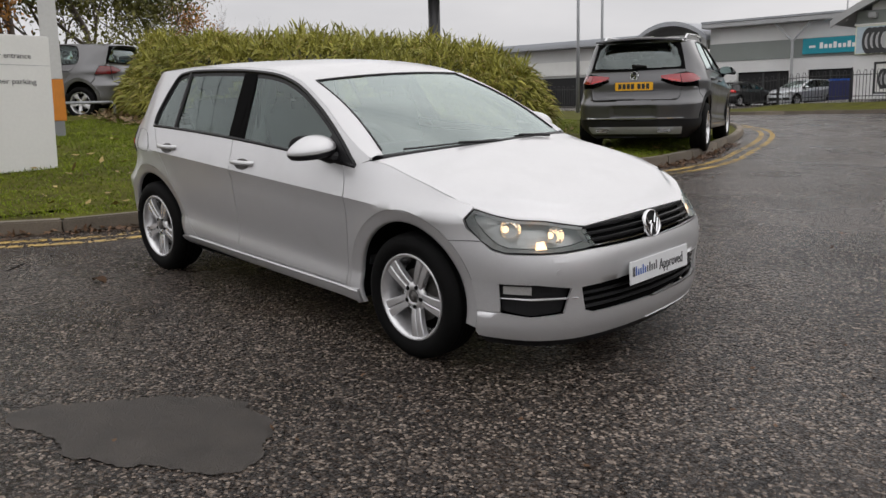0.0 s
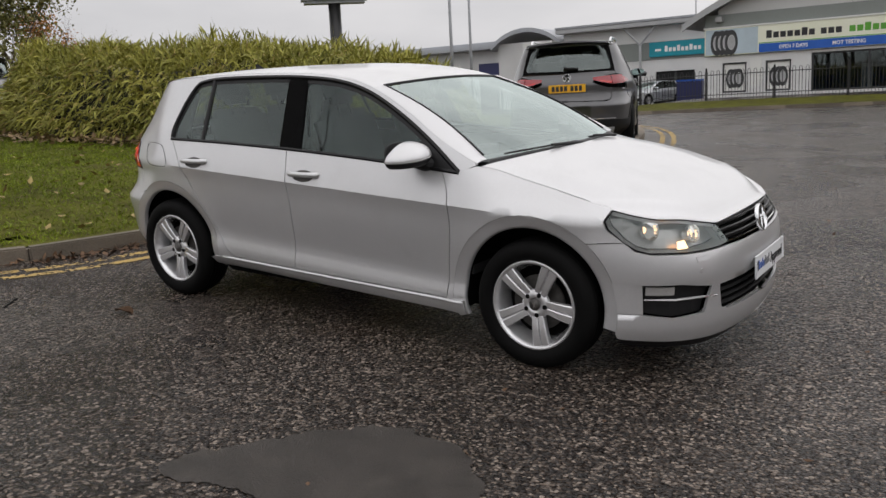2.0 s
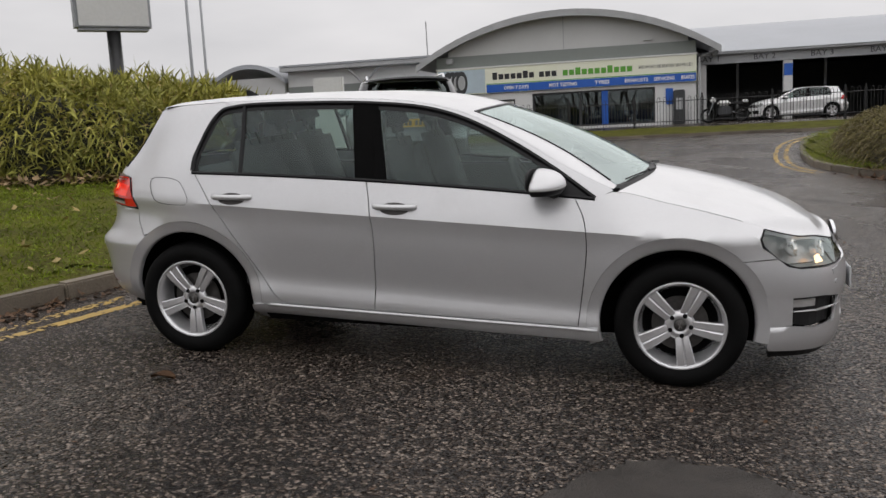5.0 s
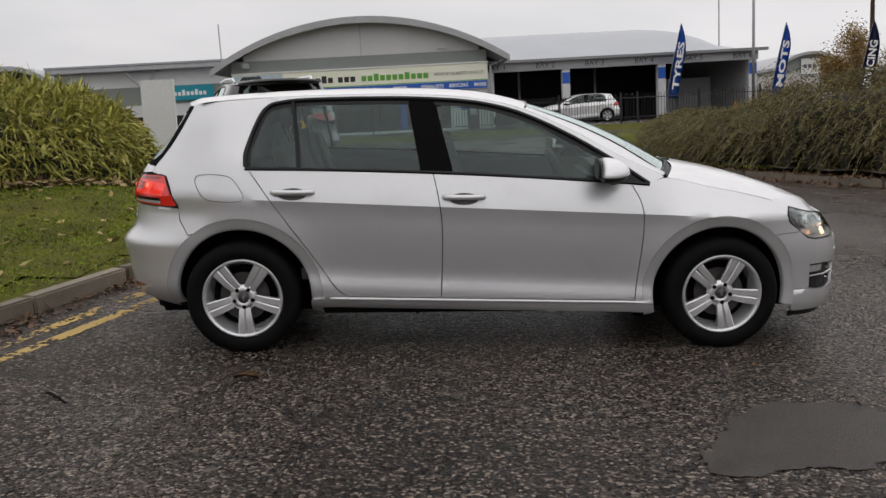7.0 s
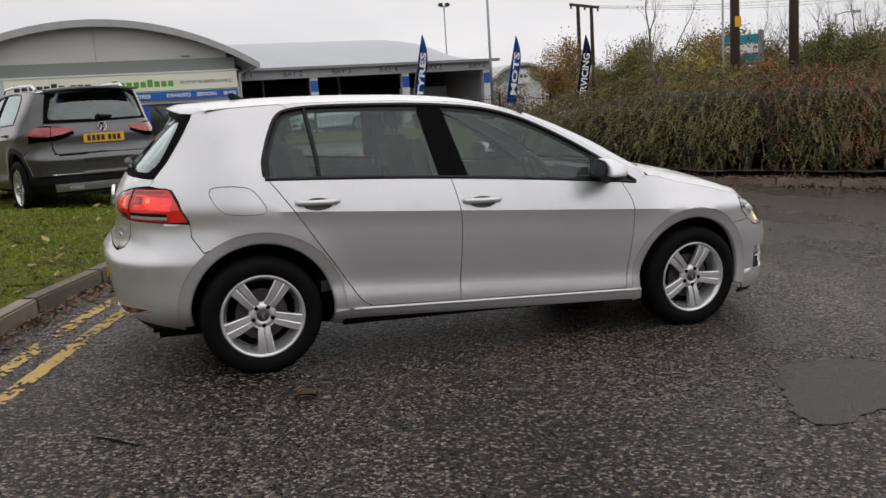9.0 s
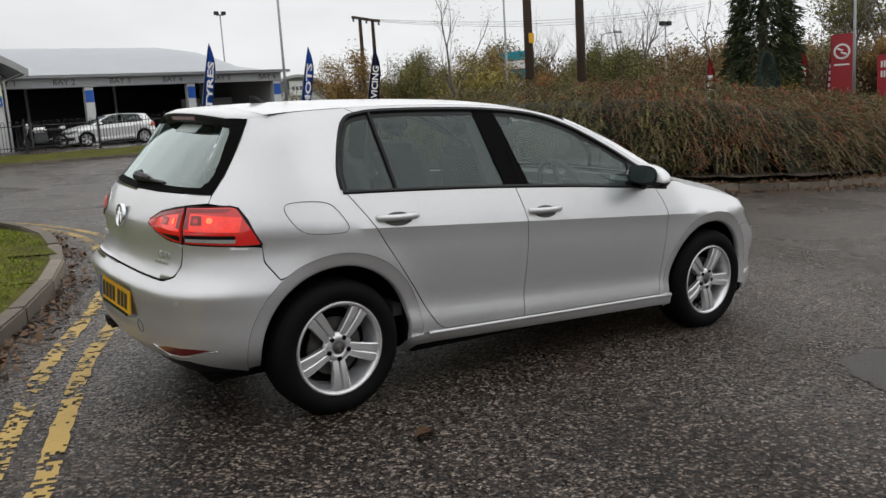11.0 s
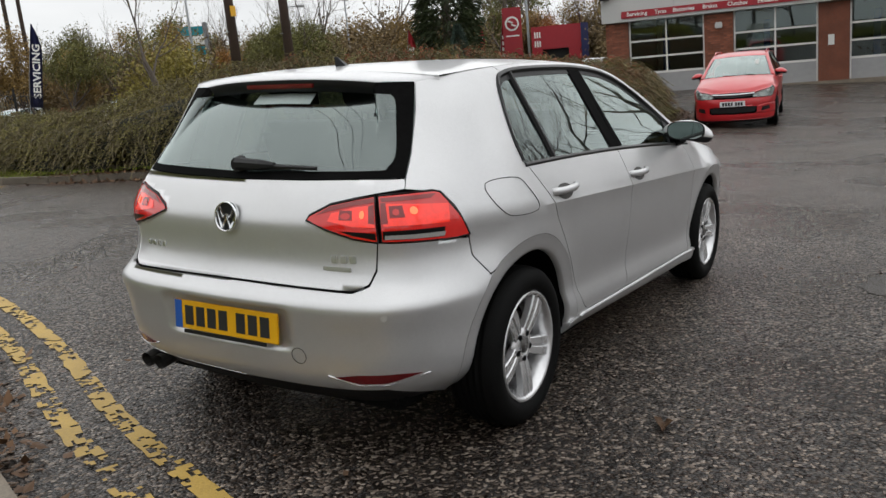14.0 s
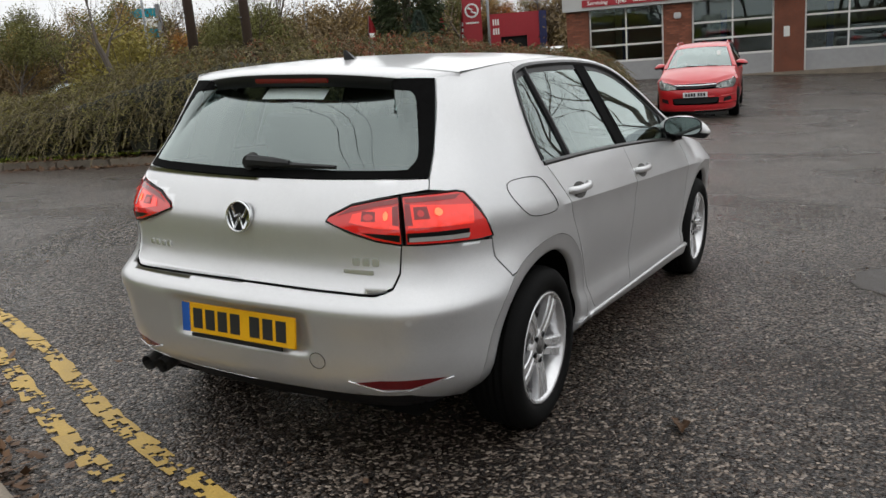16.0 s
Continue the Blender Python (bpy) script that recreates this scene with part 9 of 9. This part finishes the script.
# the belt of wood behind the island and the garage
for i in range(96):
    turn_ = -8 + 66 * i / 95 + rng.normal(0, 0.5)
    a = radians(turn_)
    r = rng.uniform(66, 76) if 18 < turn_ < 31 else rng.uniform(50, 70)
    kind_ = ("thicket", "autumn", "thicket", "olive", "bare", "thicket", "autumn", "thicket", "orange")[int(rng.integers(0, 9))]
    tall = {"thicket": 5.6, "autumn": 6.6, "olive": 6.8, "bare": 8.5, "yellow": 6.6, "bare2": 8.0, "orange": 5.2}[kind_] * rng.uniform(0.85, 1.15)
    tall *= 1.0 if turn_ < 25 else 0.92 if kind_ == "bare" else 0.86 if turn_ < 40 else 0.74
    plant_scaled(kind_, -4 + r * math.cos(a), -3 + r * math.sin(a), tall, SIZES[kind_], 0.2)
# a denser edge of thicket before it
for i in range(40):
    turn_ = 26 + 29 * i / 39 + rng.normal(0, 0.4)
    a, r = radians(turn_), rng.uniform(62, 70)
    kind_ = ("thicket", "autumn", "thicket", "thicket", "olive")[i % 5]
    plant_scaled(kind_, -4 + r * math.cos(a), -3 + r * math.sin(a), rng.uniform(4.4, 5.6), SIZES[kind_], 0.3)
# trees on the left beyond the sign, and a bare one far off
for kind_, x, y, tall in (("orange", -20.5, 1.5, 6.5), ("olive", -21.5, 5.2, 7.5), ("olive", -24.0, 8.5, 7.0), ("autumn", -18.5, -2.0, 7.5), ("yellow", -23.5, 2.0, 8.0), ("olive", -26.0, 12.0, 6.0), ("orange", -27.0, 14.0, 4.6), ("bare", -43.0, 25.0, 7.5), ("bare2", -46.0, 27.0, 6.5), ("green_bush", -18.0, 7.0, 3.0), ("olive", -27.5, 4.0, 8.0), ("autumn", -22.0, -6.0, 8.0), ("olive", -30.0, 9.5, 7.5)):
    plant_scaled(kind_, x, y, tall, SIZES[kind_])
# bare trees and shrubs behind the camera, which show in the glass
for i in range(30):
    a = radians(203 + 150 * i / 29)
    r = rng.uniform(21, 30)
    plant_scaled(("bare", "bare2", "bare2", "thicket", "bare")[i % 5], r * math.cos(a), r * math.sin(a) - 2, (11.5, 10.6, 12.5, 3.6, 12.0)[i % 5], SIZES[("bare", "bare2", "bare2", "thicket", "bare")[i % 5]])
for x, y, tall in ((14.0, -7.5, 9.0), (17.0, -9.0, 10.0), (12.0, -9.5, 9.5), (20.0, -11.5, 11.0), (15.5, -12.0, 10.0), (-5.5, -13.0, 12.5), (-10.5, -12.5, 12.0)):
    plant_scaled("bare2", x, y, tall, SIZES["bare2"])
for t in T.values():
    for o in [t, *t.children_recursive]:
        bpy.data.objects.remove(o)


# ---- signs, poles, flags and railings ----
# white direction sign on the verge
ws = thing("direction_sign", "white free-standing direction sign on a dark plinth", "sign", Matrix.Translation((-5.86, -0.44, 0.41)) @ pose(0, 0, 0, 0, 1.5, 88))
part("panel", box(-0.95, 0.62, -0.07, 0.07, 0.10, 1.62, 0.012), M["sign_white"], ws)
part("plinth", box(-0.93, 0.60, -0.06, 0.06, -0.15, 0.10, 0.006), M["dark_grey"], ws)
part("joint", box(-0.94, 0.61, -0.073, -0.0705, 1.290, 1.295), M["grey_trim"], ws)
words("customer entrance", 0.085, pose(0.10, -0.073, 1.39, 90), M["letter_dark"], ws, width=0.62, depth=0.001)
words("customer parking", 0.085, pose(0.14, -0.073, 1.11, 90), M["letter_dark"], ws, width=0.62, depth=0.001)
# grey and orange post behind it
ps = thing("banner_post", "grey post with an orange foot band", "post", pose(-9.62, 1.67, 0.72, 0, 0, 70))
part("post", box(-0.13, 0.13, -0.05, 0.05, 0.95, 2.35, 0.01), M["clad_light"], ps)
part("orange_band", box(-0.135, 0.135, -0.054, 0.054, 0.30, 0.95, 0.01), M["orange"], ps)
part("foot", box(-0.10, 0.10, -0.04, 0.04, -0.1, 0.30, 0.01), M["steel"], ps)
rl = thing("guard_rail", "low galvanised hoop rail at the car park edge", "rail", pose(-12.55, 3.2, 0.88, 0, 0, 65))
part("hoop", tube([(-0.35, 0, -0.2), (-0.35, 0, 0.38), (-0.30, 0, 0.44), (0.6, 0, 0.44), (0.65, 0, 0.38), (0.65, 0, -0.2)], 0.028, 8), M["steel"], rl, smooth=True)
# blank back of a sign slab on the verge behind the bamboo
sl_ = thing("sign_slab", "plain pale grey back of a free-standing sign slab", "sign", pose(-5.82, 12.45, height(-5.82, 12.45), 0, 0.8, 4))
part("slab", box(-0.33, 0.31, -0.05, 0.06, -0.1, 1.92, 0.012), M["clad_white"], sl_)
part("edge_trim", box(0.31, 0.335, -0.055, 0.065, -0.1, 1.925, 0.004), M["sign_white"], sl_)
part("plinth", box(-0.40, 0.40, -0.12, 0.13, -0.15, 0.09, 0.01), M["dark_grey"], sl_)
# tall pole sign behind the bamboo
sg = thing("pole_sign", "grey box sign on a dark round pole", "sign", pose(-8.74, 9.25, 0.60, 0, 0, 44))
part("pole", tube([(0, 0, -0.2), (0, 0, 2.75)], 0.125, 16), M["black_metal"], sg, smooth=True)
part("sign_box", box(-0.68, 0.68, -0.20, 0.20, 2.72, 4.3, 0.06), M["steel"], sg, "grey sign box")
part("sign_face", box(-0.62, 0.62, -0.212, -0.202, 2.80, 4.22), M["clad_light"], sg)


def lamp_post(x, y, tall, name="street_lamp", arm=0.0, label="slender grey street lamp post"):
    t = thing(name, label, "lamp post", pose(x, y, height(x, y)), "lamp posts")
    part("post", tube([(0, 0, -0.3), (0, 0, tall * 0.3), (0, 0, tall)], [0.085, 0.065, 0.045], 10), M["steel"], t, smooth=True)
    if arm:
        part("arm", tube([(0, 0, tall - 0.05), (arm * 0.5, 0, tall + 0.1), (arm, 0, tall + 0.12)], 0.03, 8), M["steel"], t)
        part("lantern", box(arm - 0.05, arm + 0.45, -0.1, 0.1, tall + 0.05, tall + 0.2, 0.04), M["grey_trim"], t)
    else:
        part("bracket", box(-0.3, 0.3, -0.04, 0.04, tall, tall + 0.08), M["steel"], t)
        for sx_ in (-0.28, 0.28):
            part("flood_lamp", box(sx_ - 0.16, sx_ + 0.16, -0.14, 0.14, tall + 0.05, tall + 0.3, 0.03), M["black_metal"], t)
    return t


lamp_post(-16.4, 24.8, 9.0), lamp_post(-18.5, 29.5, 9.0)
lamp_post(14.4, 32.8, 9.0)
lamp_post(21.5, 58.0, 9.5)
lamp_post(33.1, 30.5, 5.6, arm=1.2), lamp_post(31.8, 15.0, 8.0, arm=1.0), lamp_post(26.0, 30.5, 9.0), lamp_post(38.0, 30.0, 6.0)


def wood_pole(x, y, tall, mark=False):
    t = thing("telegraph_pole", "dark brown creosoted wooden pole", "pole", pose(x, y, height(x, y)), "wooden poles")
    part("pole", tube([(0, 0, -0.4), (0, 0, tall * 0.5), (0, 0, tall)], [0.19, 0.165, 0.13], 12), M["wood_pole"], t, smooth=True)
    part("step_iron", tube([(-0.38, 0, 3.1), (0.38, 0, 3.1)], 0.012, 5), M["steel"], t)
    part("cross_arm", box(-0.9, 0.9, -0.06, 0.06, tall - 0.45, tall - 0.30, 0.01), M["wood_pole"], t)
    if mark:
        part("warning_plate", box(-0.13, 0.13, -0.18, -0.165, 3.62, 3.98, 0.004), M["plate_yellow"], t, "yellow warning plate")
    for sx_ in (-0.75, 0.0, 0.75):
        part("insulator", tube([(sx_, 0, tall - 0.3), (sx_, 0, tall - 0.08)], [0.04, 0.03], 8), M["dark_grey"], t)
    return t


wood_pole(18.4, 20.1, 9.0, True), wood_pole(20.0, 19.0, 9.0)
hp_ = thing("twin_pole", "two wooden poles joined by a cross-arm with insulators", "pole", pose(28.5, 48.6, 0.5, 0, 0, 30))
for sx_ in (-0.9, 0.9):
    part("pole", tube([(sx_, 0, -0.4), (sx_, 0, 7.7)], [0.17, 0.12], 10), M["wood_pole"], hp_)
part("cross_arm", box(-1.9, 1.9, -0.08, 0.08, 7.55, 7.72, 0.01), M["wood_pole"], hp_)
for sx_ in (-1.8, -0.9, 0, 0.9, 1.8):
    part("insulator", tube([(sx_, 0, 7.35), (sx_, 0, 7.6)], 0.07, 8), M["dark_grey"], hp_)


def cable(a, b_, sag, name="power_cable"):
    a, b_ = Vector(a), Vector(b_)
    pts = [a.lerp(b_, t) - Vector((0, 0, sag * 4 * t * (1 - t))) for t in np.linspace(0, 1, 25)]
    solo(name, tube(pts, 0.012, 5), M["black_metal"], "thin black overhead power cable between poles", "cable", group="overhead cables")


for k in (-1.8, 0.0, 1.8):
    cable((28.5 + k * 0.87, 48.6 + k * 0.5, 8.1), (60 + k, 44 + k * 1.2, 9.0), 0.8)
for k in (-0.75, 0.0, 0.75):
    cable((19.2 + k * 0.4, 19.5 + k, 8.6 - 0.2), (-26.0 + k * 1.5, -14.0 + k * 2.2, 10.5), 0.7)


def feather_flag(x, y, tall, word, material, yaw=0.0, lean=6, group="feather flags", text_mat="letter_white"):
    t = thing("feather_flag", "tall printed feather flag on a thin mast", "flag", pose(x, y, height(x, y), 0, 0, yaw) @ pose(0, 0, 0, 0, lean, 0), group)
    w = tall * 0.108
    b = bmesh.new()
    rows = []
    for t_ in np.linspace(0, 1, 15):
        z = tall * (0.22 + 0.78 * t_)
        bow = 0.10 * tall * 0.3 * t_**2
        right = w * (1 - 0.96 * max(0, (t_ - 0.62) / 0.38) ** 1.8)
        rows.append([b.verts.new((bow + u * right, 0.02 * math.sin(5 * t_ + 3 * u), z)) for u in (0, 0.5, 1)])
    for r0, r1 in zip(rows, rows[1:]):
        for k in range(2):
            b.faces.new((r0[k], r0[k + 1], r1[k + 1], r1[k]))
    bmesh.ops.solidify(b, geom=b.faces[:], thickness=0.006)
    part("flag_cloth", b, M[material], t, smooth=True)
    part("mast", tube([(-0.02, 0, -0.1), (-0.015, 0, tall * 0.5), (0.10 * tall * 0.3 - 0.01, 0, tall * 1.0)], [0.02, 0.015, 0.008], 6), M["steel"], t)
    part("base_plate", box(-0.3, 0.3, -0.2, 0.2, 0.0, 0.05, 0.01), M["grey_trim"], t)
    if word:
        words(word, w * 0.85, Matrix.Translation((w * 0.62, -0.035, tall * 0.56)) @ pose(0, 0, 0, 90, 0, 0) @ pose(0, 0, 0, 0, 0, 90), M[text_mat], t, width=tall * 0.50, depth=0.002, bold=0.012)
    else:
        for k in range(6):
            part("lettering_bar", box(w * 0.25, w * 0.8, -0.03, -0.024, tall * (0.34 + 0.08 * k), tall * (0.39 + 0.08 * k)), M["letter_white"], t)
    return t


feather_flag(11.4, 36.4, 4.6, "TYRES", "sign_blue", 0, 9)
feather_flag(15.7, 34.4, 4.25, "MOTS", "sign_blue", -10, 9)
feather_flag(21.5, 38.0, 5.3, "SERVICING", "sign_navy", -25, 8)
feather_flag(24.0, 16.6, 3.2, "", "sign_red", -60, 2), feather_flag(35.0, 19.6, 3.7, "", "sign_red", -60, 2), feather_flag(35.7, 18.7, 3.7, "", "sign_red", -60, 4)

# red dealer sign and the red showroom front
vs_ = thing("dealer_sign", "tall red dealer sign slab with a round emblem", "sign", pose(36.0, 17.9, height(36, 17.9), 0, 0, -64))
part("slab", box(-0.48, 0.48, -0.15, 0.15, -0.2, 4.25, 0.03), M["sign_red"], vs_)
b = bmesh.new()
bmesh.ops.create_cone(b, cap_ends=True, segments=32, radius1=0.36, radius2=0.36, depth=0.03)
part("emblem_disc", b, M["letter_white"], vs_).matrix_local = pose(0, -0.165, 3.45, 90)
b = bmesh.new()
bmesh.ops.create_cone(b, cap_ends=True, segments=32, radius1=0.27, radius2=0.27, depth=0.03)
part("emblem_field", b, M["sign_red"], vs_).matrix_local = pose(0, -0.171, 3.45, 90)
part("emblem_bar", tube([(-0.2, -0.19, 3.58), (0.02, -0.19, 3.48), (-0.05, -0.19, 3.40), (0.2, -0.19, 3.30)], 0.05, 5), M["letter_white"], vs_)
part("lettering_bar", box(-0.33, 0.33, -0.156, -0.150, 2.80, 2.88), M["letter_white"], vs_)
sr_ = thing("showroom", "red fronted showroom beyond the garage", "building", pose(50.5, 22.0, 0.0, 0, 0, -66))
part("red_front", box(-1.6, 1.75, 0.0, 6.0, 1.6, 3.15, 0.02), M["sign_red"], sr_)
part("red_post", box(-1.6, -0.9, 0.0, 0.4, -0.6, 1.6), M["sign_red"], sr_)
part("red_post", box(0.9, 1.75, 0.0, 0.4, -0.6, 1.6), M["sign_red"], sr_)
part("glazing", box(-0.9, 0.9, 0.3, 0.4, -0.6, 1.6), M["dark"], sr_)
part("lobby", box(-0.9, 0.9, 0.4, 6.0, -0.6, 1.6), M["dark_grey"], sr_)
part("blue_end", box(1.75, 2.25, -0.1, 6.0, -0.6, 3.15, 0.02), M["sign_navy"], sr_)
for k in range(6):
    part("lettering_bar", box(-1.4 + 0.16 * (k % 3), -1.3 + 0.16 * (k % 3), -0.01, -0.002, 1.8 + 0.6 * (k // 3), 2.2 + 0.6 * (k // 3)), M["letter_white"], sr_)
# information totem in the distance
it = thing("information_totem", "grey information totem with teal and white panels", "sign", pose(37.8, 43.7, 0.2, 0, 0, -50) @ Matrix.Scale(1.35, 4))
for sx_ in (-0.95, 0.95):
    part("fin", box(sx_ - 0.12, sx_ + 0.12, -0.12, 0.12, -0.2, 4.0, 0.03), M["steel"], it)
for k, mm in enumerate(("sign_navy", "letter_white", "sign_teal", "letter_white", "sign_teal")):
    part("panel", box(-0.83, 0.83, -0.06, 0.06, 1.4 + 0.5 * k, 1.82 + 0.5 * k, 0.01), M[mm], it)

# hooped railings across the road
fence = thing("railings", "black hooped steel railings on the far verge", "fence")
b = bmesh.new()
tube([(-0.055, 0, 0.0), (-0.055, 0, 1.12), (-0.03, 0, 1.19), (0.03, 0, 1.19), (0.055, 0, 1.12), (0.055, 0, 0.0)], 0.011, 4, b)
hoop = mesh_of(b, "hoop", M["black_metal"])


def fence_run(p0, p1):
    n_ = int(math.hypot(p1[0] - p0[0], p1[1] - p0[1]) / 0.24)
    yaw = math.degrees(math.atan2(p1[1] - p0[1], p1[0] - p0[0]))
    for i in range(n_):
        x, y = p0[0] + (p1[0] - p0[0]) * (i + 0.5) / n_, p0[1] + (p1[1] - p0[1]) * (i + 0.5) / n_
        o = new("hoop", hoop)
        o.parent = fence
        o.matrix_local = Matrix.Translation((x, y, height(x, y) + 0.08)) @ pose(0, 0, 0, 0, 0, yaw)
        if i % 11 == 0:
            part("post", box(x - 0.03, x + 0.03, y - 0.03, y + 0.03, height(x, y) - 0.1, height(x, y) + 1.38, 0.005), M["black_metal"], fence)
    for hz in (0.22, 1.02):
        part("rail", tube([(p0[0] + (p1[0] - p0[0]) * t, p0[1] + (p1[1] - p0[1]) * t, height(p0[0] + (p1[0] - p0[0]) * t, p0[1] + (p1[1] - p0[1]) * t) + 0.08 + hz) for t in np.linspace(0, 1, 14)], 0.016, 4), M["black_metal"], fence)


fence_run((-13.5, 30.2), (-8.0, 30.6)), fence_run((-8.0, 30.6), (8.6, 30.9)), fence_run((8.6, 30.9), (18.0, 31.2)), fence_run((-30.0, 27.0), (-13.5, 30.2))
# traffic cone by the end bay
cn = thing("traffic_cone", "orange traffic cone by the end bay", "cone", pose(15.2, 37.2, 0.85))
part("cone", tube([(0, 0, 0.03), (0, 0, 0.72)], [0.16, 0.03], 14), M["orange"], cn)
part("foot", box(-0.2, 0.2, -0.2, 0.2, 0, 0.04, 0.01), M["black_metal"], cn)

# road joints: sealed seams in the asphalt
def seam(pts, name="asphalt_seam"):
    acc = curve_through(pts, 0.12)
    b = bmesh.new()
    rows = []
    for i, (x, y) in enumerate(acc[:-1]):
        x1, y1 = acc[i + 1]
        q = math.hypot(x1 - x, y1 - y) or 1
        w = 0.007 + 0.007 * noise.noise((x * 3, y * 3, 1))
        j = 0.03 * noise.noise((x * 4, y * 4, 6))
        nx, ny = -(y1 - y) / q, (x1 - x) / q
        rows.append([b.verts.new((x + nx * (j + s_ * w), y + ny * (j + s_ * w), height(x, y) + 0.003)) for s_ in (-1, 1)])
    for r0, r1 in zip(rows, rows[1:]):
        b.faces.new((r0[0], r0[1], r1[1], r1[0]))
    solo(name, b, M["underbody"], "dark sealed seam across the asphalt", "road seam", kind="structure")


seam([(0.2, 9.6), (4.0, 5.6), (8.0, 2.2), (14.0, -1.5), (22.0, -5.0)])
seam([(19.6, 3.3), (19.1, 1.5), (18.8, -1.9), (17.6, -6.5)])
seam([(-2.10, -1.47), (-1.98, -1.62), (-1.78, -1.80)])
# a leaf near the car
b = bmesh.new()
rows = []
for t in np.linspace(0, 1, 7):
    wd = 0.034 * math.sin(math.pi * (0.08 + 0.84 * t)) + 0.003
    rows.append([b.verts.new((-1.255 + 0.11 * t + 0.10 * q * wd, -1.335 + 0.03 * t + q * wd, 0.066 + 0.018 * q * q + 0.012 * math.sin(4 * t) - 0.045 * 0.11 * t)) for q in (-1, -0.5, 0, 0.5, 1)])
for r0, r1 in zip(rows, rows[1:]):
    for k in range(4):
        b.faces.new((r0[k], r0[k + 1], r1[k + 1], r1[k]))
bmesh.ops.solidify(b, geom=b.faces[:], thickness=0.0015)
solo("fallen_leaf", b, M["dead_leaf"], "curled wet brown leaf lying on the asphalt", "leaf", smooth=True)

# ---- brickwork of the garage piers, brick by brick where the camera sees it best ----
bw, bh, bj = 0.215, 0.065, 0.010
b = box(0, bw, -0.012, 0.09, 0, bh, 0.004)
brick_me = mesh_of(b, "brick", M["brick"])
b = box(0, bw / 2 - bj / 2, -0.012, 0.09, 0, bh, 0.004)
half_me = mesh_of(b, "brick", M["brick"])
count = 0
for i, (ua, ub) in enumerate(GAR_PIERS[:6]):
    pier = tagged(new(f"wall_{i + 1}", mesh_of(box(ua + 0.005, ub - 0.005, 0.0, 0.3, gz, 2.28), "wall", M["mortar"])), "red brick pier between the garage doors", "wall", kind="structure")
    pier.matrix_world = GP
    rest = bmesh.new()
    rows_ = int((2.28 - GB) / (bh + bj))
    for r_ in range(rows_):
        z = GB + r_ * (bh + bj)
        u = ua + 0.004
        first = r_ % 2 == 1
        while u < ub - 0.06:
            wd = bw if not first else bw / 2 - bj / 2
            wd = min(wd, ub - 0.004 - u)
            if i < 2 and count < 300 and abs(wd - bw) < 1e-6:
                o = new("brick", brick_me)
                o.parent = pier
                o.matrix_local = pose(u, 0, z)
                count += 1
            else:
                box(u, u + wd, -0.012, 0.02, z, z + bh, 0, rest)
            u += wd + bj
            first = False
    o = part("brickwork", rest, M["brick"], pier)
    o["kind"] = "stuff"
